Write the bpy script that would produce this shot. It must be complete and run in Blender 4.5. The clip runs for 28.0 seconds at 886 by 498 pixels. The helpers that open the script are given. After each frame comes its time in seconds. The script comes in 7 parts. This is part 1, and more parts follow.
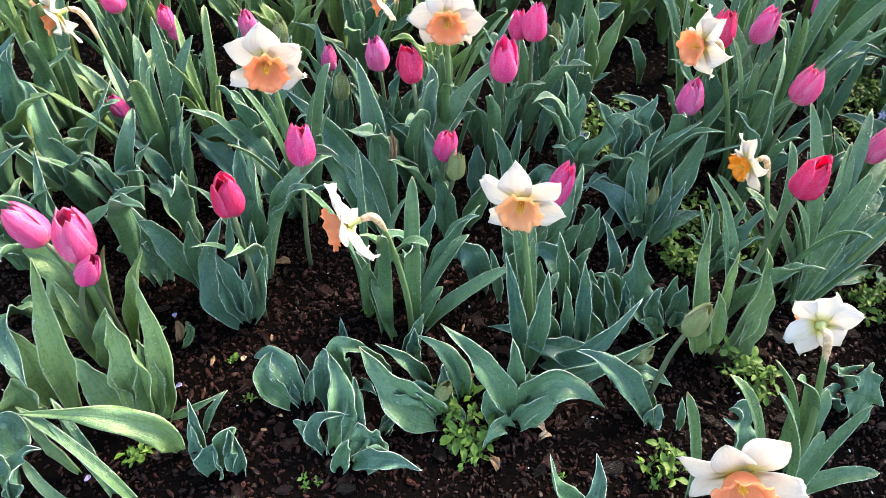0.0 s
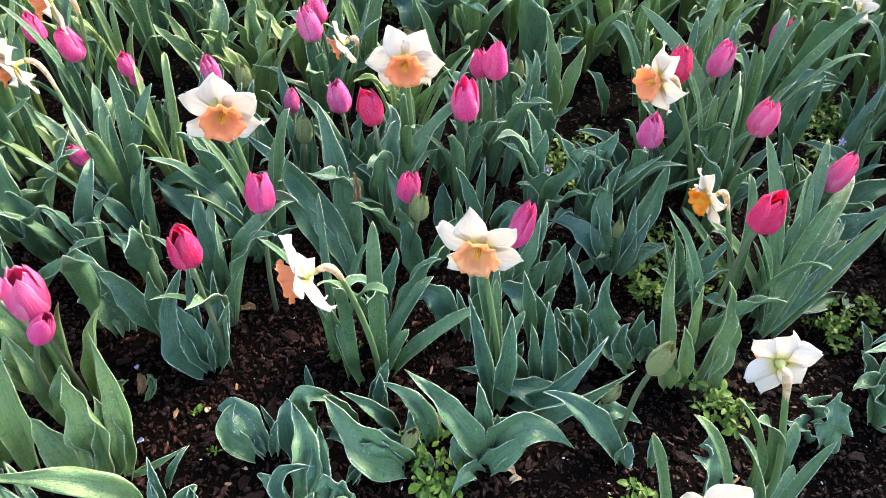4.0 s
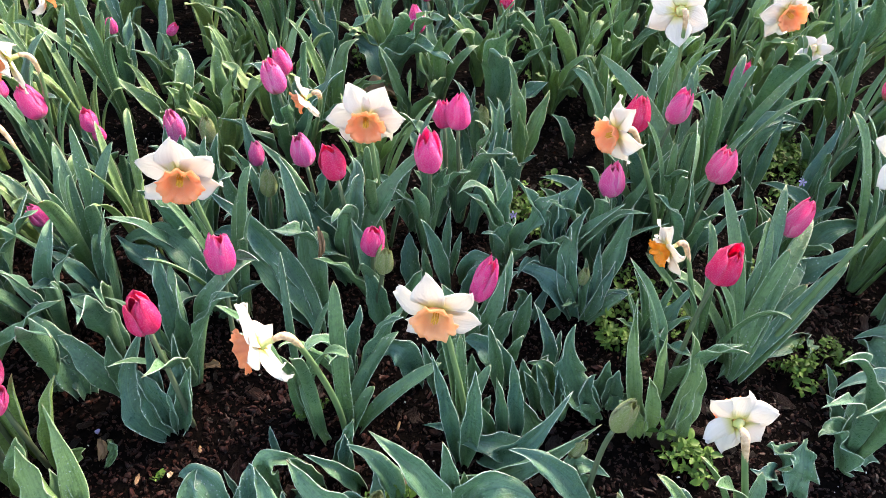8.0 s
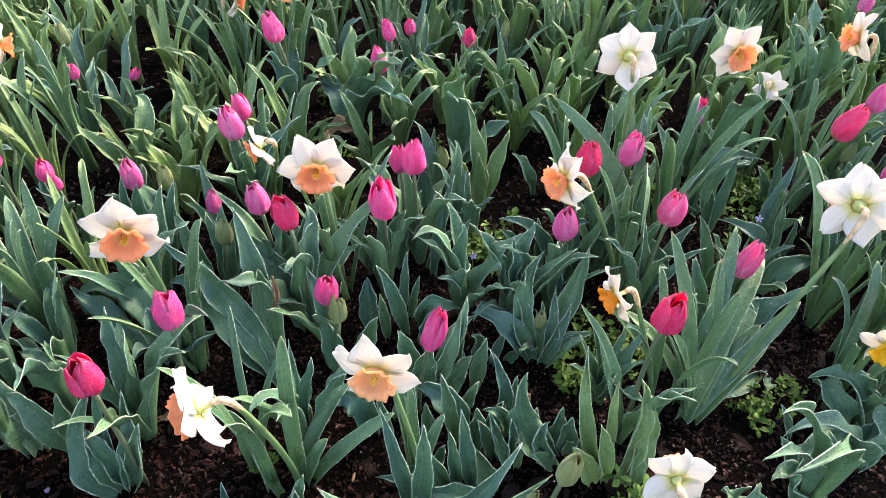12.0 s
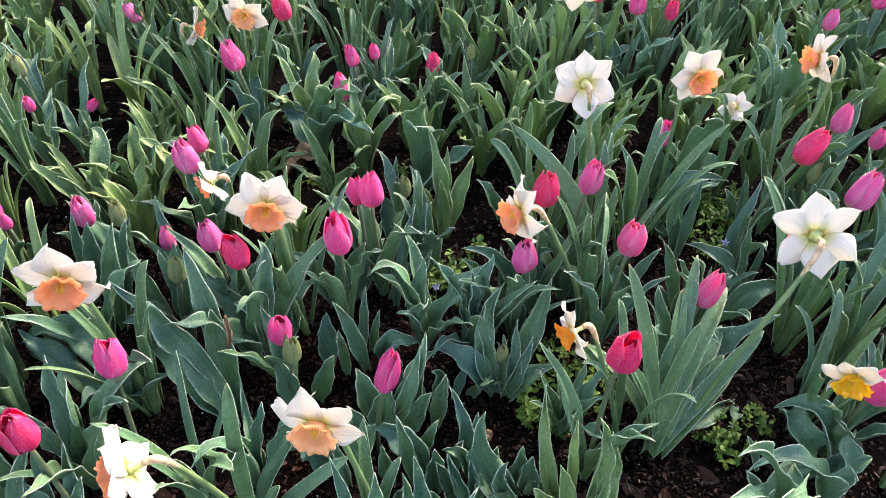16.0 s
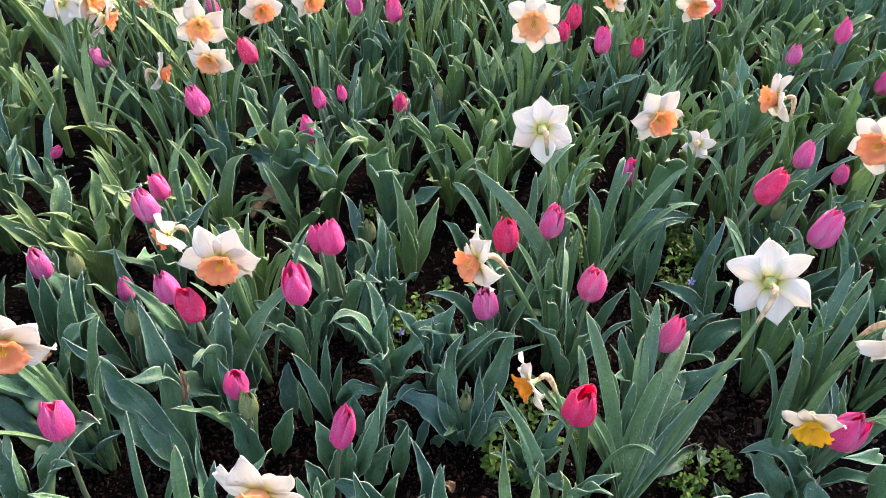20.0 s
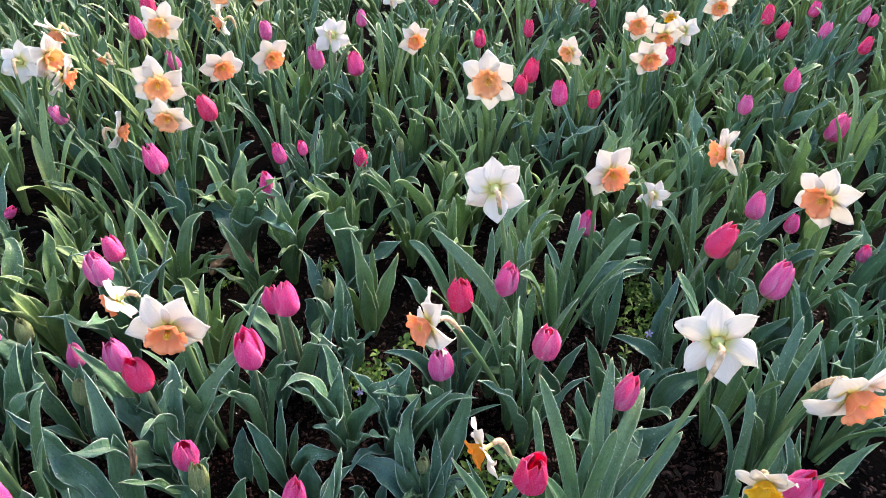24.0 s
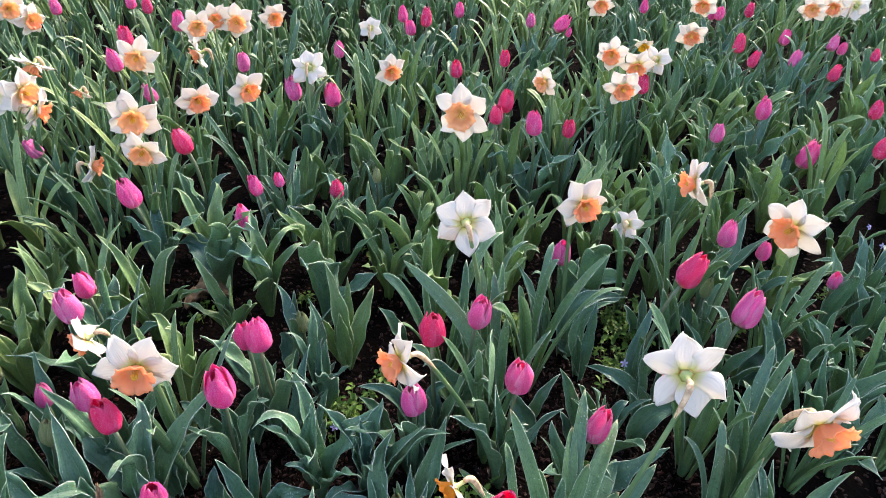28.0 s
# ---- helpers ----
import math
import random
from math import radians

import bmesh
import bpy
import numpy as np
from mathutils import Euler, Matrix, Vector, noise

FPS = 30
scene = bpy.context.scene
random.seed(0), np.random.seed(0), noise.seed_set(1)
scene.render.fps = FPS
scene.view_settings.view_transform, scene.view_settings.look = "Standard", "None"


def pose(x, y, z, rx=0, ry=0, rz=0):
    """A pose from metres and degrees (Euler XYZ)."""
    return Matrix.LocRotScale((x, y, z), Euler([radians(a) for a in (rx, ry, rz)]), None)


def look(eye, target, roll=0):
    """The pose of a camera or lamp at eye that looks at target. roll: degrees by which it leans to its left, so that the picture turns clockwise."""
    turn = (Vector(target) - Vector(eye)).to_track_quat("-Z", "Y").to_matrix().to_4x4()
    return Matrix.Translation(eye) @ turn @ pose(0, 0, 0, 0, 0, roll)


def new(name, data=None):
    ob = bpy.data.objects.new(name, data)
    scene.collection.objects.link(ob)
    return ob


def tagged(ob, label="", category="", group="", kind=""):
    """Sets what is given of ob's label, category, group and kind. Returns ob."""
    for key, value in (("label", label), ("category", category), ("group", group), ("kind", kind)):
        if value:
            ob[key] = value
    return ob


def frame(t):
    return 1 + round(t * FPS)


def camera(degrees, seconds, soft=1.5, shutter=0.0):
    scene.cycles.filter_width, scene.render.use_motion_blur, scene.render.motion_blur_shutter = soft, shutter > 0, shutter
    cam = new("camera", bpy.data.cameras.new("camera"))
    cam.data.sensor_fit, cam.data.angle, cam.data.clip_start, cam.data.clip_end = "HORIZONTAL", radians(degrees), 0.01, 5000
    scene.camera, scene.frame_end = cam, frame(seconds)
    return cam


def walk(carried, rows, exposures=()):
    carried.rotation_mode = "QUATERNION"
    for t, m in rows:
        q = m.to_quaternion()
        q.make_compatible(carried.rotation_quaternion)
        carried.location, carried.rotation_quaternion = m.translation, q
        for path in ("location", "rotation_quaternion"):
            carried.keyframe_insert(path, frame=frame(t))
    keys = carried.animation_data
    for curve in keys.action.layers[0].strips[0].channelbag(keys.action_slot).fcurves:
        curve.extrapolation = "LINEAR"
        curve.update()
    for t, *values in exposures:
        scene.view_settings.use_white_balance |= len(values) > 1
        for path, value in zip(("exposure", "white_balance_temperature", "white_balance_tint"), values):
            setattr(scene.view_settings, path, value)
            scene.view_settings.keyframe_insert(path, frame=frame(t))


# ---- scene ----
cam = camera(66.0, 28.0, soft=0.8)
METRES, EYE, TILT, LEAN, TURN = 0.42, 0.897, -50.0, -2.0, 0.0
ROWS = [
    (0.0, 0.0, 0.0, 0.0, -0.0, -0.0, -0.0),
    (0.5, 0.0106, 0.0013, 0.0109, -0.15, 0.37, 0.24),
    (1.0, 0.0203, 0.0064, 0.0181, -0.3, 0.68, 0.47),
    (1.5, 0.0271, 0.0101, 0.0291, -0.41, 0.9, 0.66),
    (2.0, 0.0329, 0.0137, 0.0364, -0.54, 1.09, 0.85),
    (2.5, 0.0398, 0.0144, 0.0447, -0.68, 1.27, 1.06),
    (4.5, 0.0956, 0.0121, 0.0736, -1.32, 2.27, 2.05),
    (5.0, 0.1136, 0.0107, 0.0896, -1.55, 2.56, 2.32),
    (5.5, 0.1317, 0.011, 0.1055, -1.8, 2.83, 2.62),
    (6.0, 0.1447, 0.0125, 0.1215, -2.02, 3.13, 2.89),
    (6.5, 0.1553, 0.0175, 0.1368, -2.23, 3.39, 3.09),
    (7.0, 0.1619, 0.0209, 0.1492, -2.37, 3.58, 3.18),
    (7.5, 0.1588, 0.0181, 0.1581, -2.42, 3.79, 3.18),
    (8.0, 0.1558, 0.0089, 0.1665, -2.38, 3.97, 3.14),
    (8.5, 0.1605, -0.004, 0.1764, -2.22, 4.22, 3.12),
    (9.0, 0.1692, -0.0172, 0.1868, -2.0, 4.53, 3.14),
    (9.5, 0.1798, -0.0233, 0.1946, -1.91, 4.81, 3.18),
    (10.0, 0.1987, -0.0274, 0.2029, -1.94, 5.05, 3.26),
    (10.5, 0.2226, -0.028, 0.2171, -2.14, 5.2, 3.45),
    (11.0, 0.2506, -0.0257, 0.2331, -2.42, 5.33, 3.71),
    (11.5, 0.281, -0.018, 0.2492, -2.75, 5.39, 3.97),
    (12.0, 0.3055, -0.0116, 0.2659, -3.0, 5.46, 4.23),
    (12.5, 0.3266, -0.003, 0.28, -3.19, 5.49, 4.44),
    (14.5, 0.4018, 0.019, 0.3246, -3.4, 5.78, 5.07),
    (15.0, 0.4207, 0.0196, 0.3362, -3.46, 5.91, 5.24),
    (15.5, 0.4362, 0.0215, 0.3456, -3.53, 6.09, 5.35),
    (16.0, 0.4471, 0.0266, 0.352, -3.62, 6.27, 5.45),
    (16.5, 0.4602, 0.033, 0.3602, -3.72, 6.41, 5.54),
    (17.0, 0.4748, 0.0359, 0.3699, -3.77, 6.55, 5.61),
    (17.5, 0.4882, 0.0378, 0.3803, -3.76, 6.73, 5.71),
    (18.0, 0.5092, 0.0357, 0.3899, -3.7, 6.99, 5.79),
    (18.5, 0.5287, 0.0331, 0.4009, -3.68, 7.26, 5.91),
    (19.0, 0.5466, 0.0287, 0.4094, -3.78, 7.59, 6.08),
    (19.5, 0.5631, 0.0234, 0.4233, -3.94, 7.95, 6.29),
    (20.0, 0.5794, 0.0275, 0.4311, -4.2, 8.23, 6.55),
    (20.5, 0.6004, 0.0332, 0.4426, -4.52, 8.48, 6.78),
    (21.0, 0.6199, 0.0283, 0.4592, -4.82, 8.75, 7.0),
    (21.5, 0.6304, 0.0257, 0.469, -5.12, 9.09, 7.19),
    (23.5, 0.6745, 0.0057, 0.5044, -5.72, 10.69, 7.78),
    (24.0, 0.6839, 0.0013, 0.514, -5.8, 11.01, 7.85),
    (24.5, 0.6926, 0.0013, 0.5208, -5.9, 11.31, 7.92),
    (25.0, 0.698, 0.0024, 0.5277, -6.06, 11.56, 7.98),
    (25.5, 0.7052, 0.0001, 0.5358, -6.22, 11.75, 8.05),
    (26.0, 0.7091, -0.0022, 0.5371, -6.34, 11.93, 8.12),
    (26.5, 0.7152, -0.0063, 0.5394, -6.43, 12.12, 8.19),
    (27.0, 0.7262, -0.0098, 0.5432, -6.49, 12.32, 8.3),
    (27.5, 0.7356, -0.015, 0.549, -6.57, 12.51, 8.48),
    (28.0, 0.75, -0.0209, 0.5509, -6.69, 12.71, 8.68),
]
walk(cam, [(t, pose(0, 0, EYE, TILT, LEAN, TURN) @ pose(METRES * x, METRES * y, METRES * z, 90 + pitch, roll, yaw)) for t, x, y, z, yaw, pitch, roll in ROWS],
     exposures=((0.0, 2.71, 7550, 17), (14.0, 2.60, 7850, 23), (28.0, 2.40, 7350, 24)))

# ---- light: a soft morning sky and a low, hazy sun ----
world = bpy.data.worlds.new("sky")
scene.world = world
world.use_nodes = True
SUN_UP, SUN_ROUND = radians(34), radians(48)
wn = world.node_tree.nodes
sky = wn.new("ShaderNodeTexSky")
sky.sky_type, sky.sun_disc = "NISHITA", False
sky.sun_elevation, sky.sun_rotation = SUN_UP, SUN_ROUND
wn["Background"].inputs["Strength"].default_value = 0.14
world.node_tree.links.new(sky.outputs[0], wn["Background"].inputs["Color"])
sun = new("sun", bpy.data.lights.new("sun", "SUN"))
sun.data.energy, sun.data.angle, sun.data.color = 2.5, radians(28), (1.0, 0.90, 0.78)
toward = Vector((math.sin(SUN_ROUND) * math.cos(SUN_UP), math.cos(SUN_ROUND) * math.cos(SUN_UP), math.sin(SUN_UP)))
sun.matrix_world = look(toward * 8, (0, 0, 0))


# ---- materials ----
def material(name):
    m = bpy.data.materials.new(name)
    m.use_nodes = True
    t = m.node_tree
    return m, t.nodes, t.links, t.nodes["Principled BSDF"]


def node(nodes, links, kind, ins=(), **props):
    n = nodes.new(kind)
    for k, v in props.items():
        if k == "operation":
            n.operation = v
        elif k == "data_type":
            n.data_type = v
        elif k == "blend_type":
            n.blend_type = v
        elif k == "feature":
            n.feature = v
    for key, v in ins:
        if isinstance(v, bpy.types.NodeSocket):
            links.new(v, n.inputs[key])
        else:
            n.inputs[key].default_value = v
    return n


def mixed(nodes, links, fac, a, b, blend="MIX"):
    n = nodes.new("ShaderNodeMix")
    n.data_type, n.blend_type = "RGBA", blend
    for key, v in ((0, fac), (6, a), (7, b)):
        if isinstance(v, bpy.types.NodeSocket):
            links.new(v, n.inputs[key])
        else:
            n.inputs[key].default_value = v if key == 0 else (*v, 1) if len(v) == 3 else v
    return n.outputs[2]


def ramp(nodes, links, fac, stops):
    n = nodes.new("ShaderNodeValToRGB")
    while len(n.color_ramp.elements) < len(stops):
        n.color_ramp.elements.new(0.5)
    for e, (pos, c) in zip(n.color_ramp.elements, stops):
        e.position, e.color = pos, (c, c, c, 1) if isinstance(c, (int, float)) else (*c, 1)
    links.new(fac, n.inputs[0])
    return n.outputs[0]


def maths(nodes, links, op, a, b=0.0):
    return node(nodes, links, "ShaderNodeMath", ((0, a), (1, b)), operation=op).outputs[0]


def dew(nodes, links, where, scale, strength, under=None, big=0.32):
    """Small beads of water: a relief of round drops scattered over the surface."""
    v = node(nodes, links, "ShaderNodeTexVoronoi", (("Vector", where), ("Scale", scale)))
    size = node(nodes, links, "ShaderNodeSeparateColor", (("Color", v.outputs["Color"]),))
    r = maths(nodes, links, "MULTIPLY", maths(nodes, links, "POWER", size.outputs[0], 2.0), big)
    bead = maths(nodes, links, "SUBTRACT", r, v.outputs["Distance"])
    bead = node(nodes, links, "ShaderNodeMath", ((0, bead), (1, 9.0)), operation="MULTIPLY")
    bead.use_clamp = True
    b = node(nodes, links, "ShaderNodeBump", (("Strength", strength), ("Distance", 0.0012), ("Height", bead.outputs[0])))
    if under:
        links.new(under, b.inputs["Normal"])
    return bead.outputs[0], b.outputs[0]


def leaf_material(name, blue, green, rim, veins, gloss, through_light):
    m, n, l, p = material(name)
    uv = node(n, l, "ShaderNodeUVMap")
    where = node(n, l, "ShaderNodeTexCoord").outputs["Object"]
    info = node(n, l, "ShaderNodeObjectInfo")
    sep = node(n, l, "ShaderNodeSeparateXYZ", ((0, uv.outputs[0]),))
    u, v = sep.outputs[0], sep.outputs[1]
    shifted = node(n, l, "ShaderNodeVectorMath", ((0, where), (1, info.outputs["Random"])), operation="ADD").outputs[0]
    cloud = node(n, l, "ShaderNodeTexNoise", (("Vector", shifted), ("Scale", 16.0), ("Detail", 3.0)))
    speck = node(n, l, "ShaderNodeTexNoise", (("Vector", shifted), ("Scale", 190.0), ("Detail", 3.0)))
    tone = maths(n, l, "ADD", maths(n, l, "MULTIPLY", info.outputs["Random"], 0.60), maths(n, l, "MULTIPLY", cloud.outputs[0], 0.70))
    c = mixed(n, l, ramp(n, l, tone, ((0.35, 0.0), (0.98, 1.0))), blue, green)
    # yellow-green toward the foot
    c = mixed(n, l, maths(n, l, "MULTIPLY", ramp(n, l, v, ((0.05, 1.0), (0.55, 0.0))), maths(n, l, "MULTIPLY", ramp(n, l, cloud.outputs[0], ((0.35, 0.2), (0.65, 1.0))), 0.6)), c, tuple(a * b for a, b in zip(green, (1.35, 1.22, 0.85))))
    # long parallel veins
    stretch = node(n, l, "ShaderNodeCombineXYZ", ((0, maths(n, l, "MULTIPLY", u, veins)), (1, maths(n, l, "MULTIPLY", v, 1.6)), (2, info.outputs["Random"])))
    vein = node(n, l, "ShaderNodeTexNoise", (("Vector", stretch.outputs[0]), ("Scale", 1.0), ("Detail", 3.0)))
    c = mixed(n, l, maths(n, l, "MULTIPLY", ramp(n, l, vein.outputs[0], ((0.4, 0.0), (0.70, 1.0))), 0.24), c, tuple(min(1, k * 1.7 + 0.02) for k in green))
    thread = node(n, l, "ShaderNodeTexWave", (("Vector", stretch.outputs[0]), ("Scale", 0.9), ("Distortion", 2.0)), bands_direction="X")
    c = mixed(n, l, maths(n, l, "MULTIPLY", thread.outputs["Fac"], 0.10), c, tuple(k * 0.45 for k in blue))
    c = mixed(n, l, maths(n, l, "MULTIPLY", ramp(n, l, speck.outputs[0], ((0.5, 0.0), (0.66, 1.0))), 0.4), c, tuple(k * 0.5 for k in blue))
    # waxy grey bloom, rubbed off in places
    bloom = node(n, l, "ShaderNodeTexNoise", (("Vector", shifted), ("Scale", 46.0), ("Detail", 6.0), ("Roughness", 0.75)))
    c = mixed(n, l, maths(n, l, "MULTIPLY", ramp(n, l, bloom.outputs[0], ((0.44, 0.0), (0.66, 1.0))), 0.24), c, (0.13, 0.24, 0.16))
    # long streaks where water has washed the bloom away
    run = node(n, l, "ShaderNodeCombineXYZ", ((0, maths(n, l, "MULTIPLY", u, 7.0)), (1, maths(n, l, "MULTIPLY", v, 3.4)), (2, maths(n, l, "MULTIPLY", info.outputs["Random"], 9.0))))
    washed = node(n, l, "ShaderNodeTexNoise", (("Vector", run.outputs[0]), ("Scale", 1.3), ("Detail", 5.0), ("Roughness", 0.65)))
    c = mixed(n, l, maths(n, l, "MULTIPLY", ramp(n, l, washed.outputs[0], ((0.55, 0.0), (0.59, 1.0))), 0.42), c, tuple(k * f for k, f in zip(green, (0.40, 0.55, 0.36))))
    # scuffed, slightly yellowed patches on some leaves
    scuff = node(n, l, "ShaderNodeTexNoise", (("Vector", shifted), ("Scale", 34.0), ("Detail", 5.0), ("Roughness", 0.7)))
    c = mixed(n, l, maths(n, l, "MULTIPLY", ramp(n, l, scuff.outputs[0], ((0.54, 0.0), (0.66, 1.0))), 0.38), c, tuple(0.6 * a + 0.4 * b for a, b in zip(green, (0.14, 0.25, 0.10))))
    # pale rim: dew and light through the edge, put into the colour
    side = maths(n, l, "ABSOLUTE", maths(n, l, "SUBTRACT", u, 0.5))
    c = mixed(n, l, maths(n, l, "MULTIPLY", ramp(n, l, side, ((0.474, 0.0), (0.494, 1.0))), maths(n, l, "MULTIPLY", ramp(n, l, speck.outputs[0], ((0.40, 0.2), (0.58, 1.0))), 0.92)), c, rim)
    tip = ramp(n, l, maths(n, l, "ADD", v, maths(n, l, "MULTIPLY", maths(n, l, "SUBTRACT", info.outputs["Random"], 1.0), 0.05)), ((0.955, 0.0), (0.985, 1.0)))
    c = mixed(n, l, maths(n, l, "MULTIPLY", tip, 0.7), c, (0.24, 0.17, 0.07))
    ribs = node(n, l, "ShaderNodeBump", (("Strength", 0.6), ("Distance", 0.0016), ("Height", vein.outputs[0])))
    crumple = node(n, l, "ShaderNodeBump", (("Strength", 0.9), ("Distance", 0.006), ("Height", scuff.outputs[0]), ("Normal", ribs.outputs[0])))
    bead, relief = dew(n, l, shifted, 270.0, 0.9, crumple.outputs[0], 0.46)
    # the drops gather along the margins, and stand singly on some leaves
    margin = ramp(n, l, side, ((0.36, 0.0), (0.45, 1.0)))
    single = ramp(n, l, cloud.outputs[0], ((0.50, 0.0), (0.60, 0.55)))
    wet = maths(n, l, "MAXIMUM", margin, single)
    # the glint of the drops is put in as whitish base colour
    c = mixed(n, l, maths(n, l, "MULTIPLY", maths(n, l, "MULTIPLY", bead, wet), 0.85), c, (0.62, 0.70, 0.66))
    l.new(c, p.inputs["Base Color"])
    l.new(relief, p.inputs["Normal"])
    l.new(maths(n, l, "SUBTRACT", gloss, maths(n, l, "MULTIPLY", bead, gloss - 0.08)), p.inputs["Roughness"])
    glow = node(n, l, "ShaderNodeBsdfTranslucent", (("Color", mixed(n, l, 0.5, c, (0.22, 0.36, 0.08))), ("Normal", relief)))
    mix = node(n, l, "ShaderNodeMixShader", ((0, through_light), (1, p.outputs[0]), (2, glow.outputs[0])))
    l.new(mix.outputs[0], n["Material Output"].inputs[0])
    return m


def petal_material(name, body, edge, foot, streak, foot_at=0.16, rough=0.52, drops=1.0, thin=0.40):
    m, n, l, p = material(name)
    uv = node(n, l, "ShaderNodeUVMap")
    where = node(n, l, "ShaderNodeTexCoord").outputs["Object"]
    info = node(n, l, "ShaderNodeObjectInfo")
    sep = node(n, l, "ShaderNodeSeparateXYZ", ((0, uv.outputs[0]),))
    u, v = sep.outputs[0], sep.outputs[1]
    shifted = node(n, l, "ShaderNodeVectorMath", ((0, where), (1, info.outputs["Random"])), operation="ADD").outputs[0]
    stretch = node(n, l, "ShaderNodeCombineXYZ", ((0, maths(n, l, "MULTIPLY", u, 26.0)), (1, maths(n, l, "MULTIPLY", v, 2.0)), (2, info.outputs["Random"])))
    vein = node(n, l, "ShaderNodeTexNoise", (("Vector", stretch.outputs[0]), ("Scale", 1.0), ("Detail", 3.0)))
    cloud = node(n, l, "ShaderNodeTexNoise", (("Vector", shifted), ("Scale", 55.0), ("Detail", 2.0)))
    side = maths(n, l, "ABSOLUTE", maths(n, l, "SUBTRACT", u, 0.5))
    c = mixed(n, l, ramp(n, l, side, ((0.16, 0.0), (0.48, 0.9))), body, edge)
    c = mixed(n, l, maths(n, l, "MULTIPLY", ramp(n, l, vein.outputs[0], ((0.42, 0.0), (0.64, 1.0))), 0.38), c, streak)
    c = mixed(n, l, maths(n, l, "MULTIPLY", cloud.outputs[0], 0.25), c, streak)
    c = mixed(n, l, ramp(n, l, v, ((0.0, 1.0), (foot_at, 0.0))), c, foot)
    c = mixed(n, l, maths(n, l, "MULTIPLY", ramp(n, l, side, ((0.45, 0.0), (0.5, 1.0))), 0.30 * drops), c, tuple(min(1.0, 0.6 * k + 0.34) for k in edge))
    bead, relief = dew(n, l, shifted, 430.0, drops, node(n, l, "ShaderNodeBump", (("Strength", 0.9), ("Distance", 0.0016), ("Height", vein.outputs[0]))).outputs[0], 0.60)
    # sparkle of the dew on the petals, painted as near-white specks
    c = mixed(n, l, maths(n, l, "MULTIPLY", bead, 0.75 * drops), c, (0.92, 0.82, 0.86))
    l.new(c, p.inputs["Base Color"])
    l.new(relief, p.inputs["Normal"])
    l.new(maths(n, l, "SUBTRACT", rough, maths(n, l, "MULTIPLY", bead, rough - 0.08)), p.inputs["Roughness"])
    glow = node(n, l, "ShaderNodeBsdfTranslucent", (("Color", c), ("Normal", relief)))
    mix = node(n, l, "ShaderNodeMixShader", ((0, thin), (1, p.outputs[0]), (2, glow.outputs[0])))
    l.new(mix.outputs[0], n["Material Output"].inputs[0])
    return m


def plain_material(name, low, high, scale, rough, bump=0.4, stretch=1.0, island=False, shine=0.5, skew=1.0):
    m, n, l, p = material(name)
    where = node(n, l, "ShaderNodeTexCoord").outputs["Object"]
    mapped = node(n, l, "ShaderNodeMapping", (("Vector", where), ("Scale", (1, 1, 1 / stretch))))
    t = node(n, l, "ShaderNodeTexNoise", (("Vector", mapped.outputs[0]), ("Scale", scale), ("Detail", 5.0)))
    fac = ramp(n, l, t.outputs[0], ((0.35, 0.0), (0.68, 1.0)))
    if island:
        fac = maths(n, l, "ADD", maths(n, l, "MULTIPLY", fac, 0.4), maths(n, l, "MULTIPLY", maths(n, l, "POWER", node(n, l, "ShaderNodeNewGeometry").outputs["Random Per Island"], skew), 0.6))
    l.new(mixed(n, l, fac, low, high), p.inputs["Base Color"])
    p.inputs["Roughness"].default_value = rough
    p.inputs["Specular IOR Level"].default_value = shine
    b = node(n, l, "ShaderNodeBump", (("Strength", bump), ("Distance", 0.002), ("Height", t.outputs[0])))
    l.new(b.outputs[0], p.inputs["Normal"])
    return m


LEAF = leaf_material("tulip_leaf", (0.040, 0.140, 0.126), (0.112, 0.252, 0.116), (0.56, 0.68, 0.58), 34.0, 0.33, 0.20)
# greener leaves; sun on the bed's back and left is put into their colour
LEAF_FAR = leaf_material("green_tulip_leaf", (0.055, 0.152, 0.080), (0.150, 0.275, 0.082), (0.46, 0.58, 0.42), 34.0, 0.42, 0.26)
LEAF_LIGHT = leaf_material("sunlit_yellow_green_tulip_leaf", (0.115, 0.245, 0.115), (0.260, 0.405, 0.135), (0.50, 0.60, 0.40), 34.0, 0.33, 0.24)
STRAP_LIGHT = leaf_material("sunlit_yellow_green_daffodil_leaf", (0.105, 0.212, 0.090), (0.230, 0.355, 0.115), (0.36, 0.47, 0.28), 22.0, 0.37, 0.24)
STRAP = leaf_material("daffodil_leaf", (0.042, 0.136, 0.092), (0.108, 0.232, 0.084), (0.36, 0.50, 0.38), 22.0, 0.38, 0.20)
PETAL = {
    "pink": petal_material("pink_petal", (0.96, 0.090, 0.38), (0.97, 0.23, 0.53), (0.72, 0.48, 0.30), (0.82, 0.022, 0.21)),
    "rose": petal_material("rose_petal", (0.90, 0.026, 0.18), (0.93, 0.10, 0.31), (0.66, 0.30, 0.14), (0.74, 0.008, 0.10)),
    "mauve": petal_material("mauve_petal", (0.90, 0.125, 0.43), (0.90, 0.32, 0.56), (0.66, 0.46, 0.32), (0.72, 0.065, 0.28)),
    "pale": petal_material("pale_pink_petal", (0.92, 0.12, 0.36), (0.95, 0.32, 0.54), (0.76, 0.54, 0.38), (0.84, 0.06, 0.27)),
    "bud": petal_material("green_bud_petal", (0.30, 0.38, 0.15), (0.46, 0.48, 0.26), (0.16, 0.28, 0.09), (0.22, 0.32, 0.11)),
}
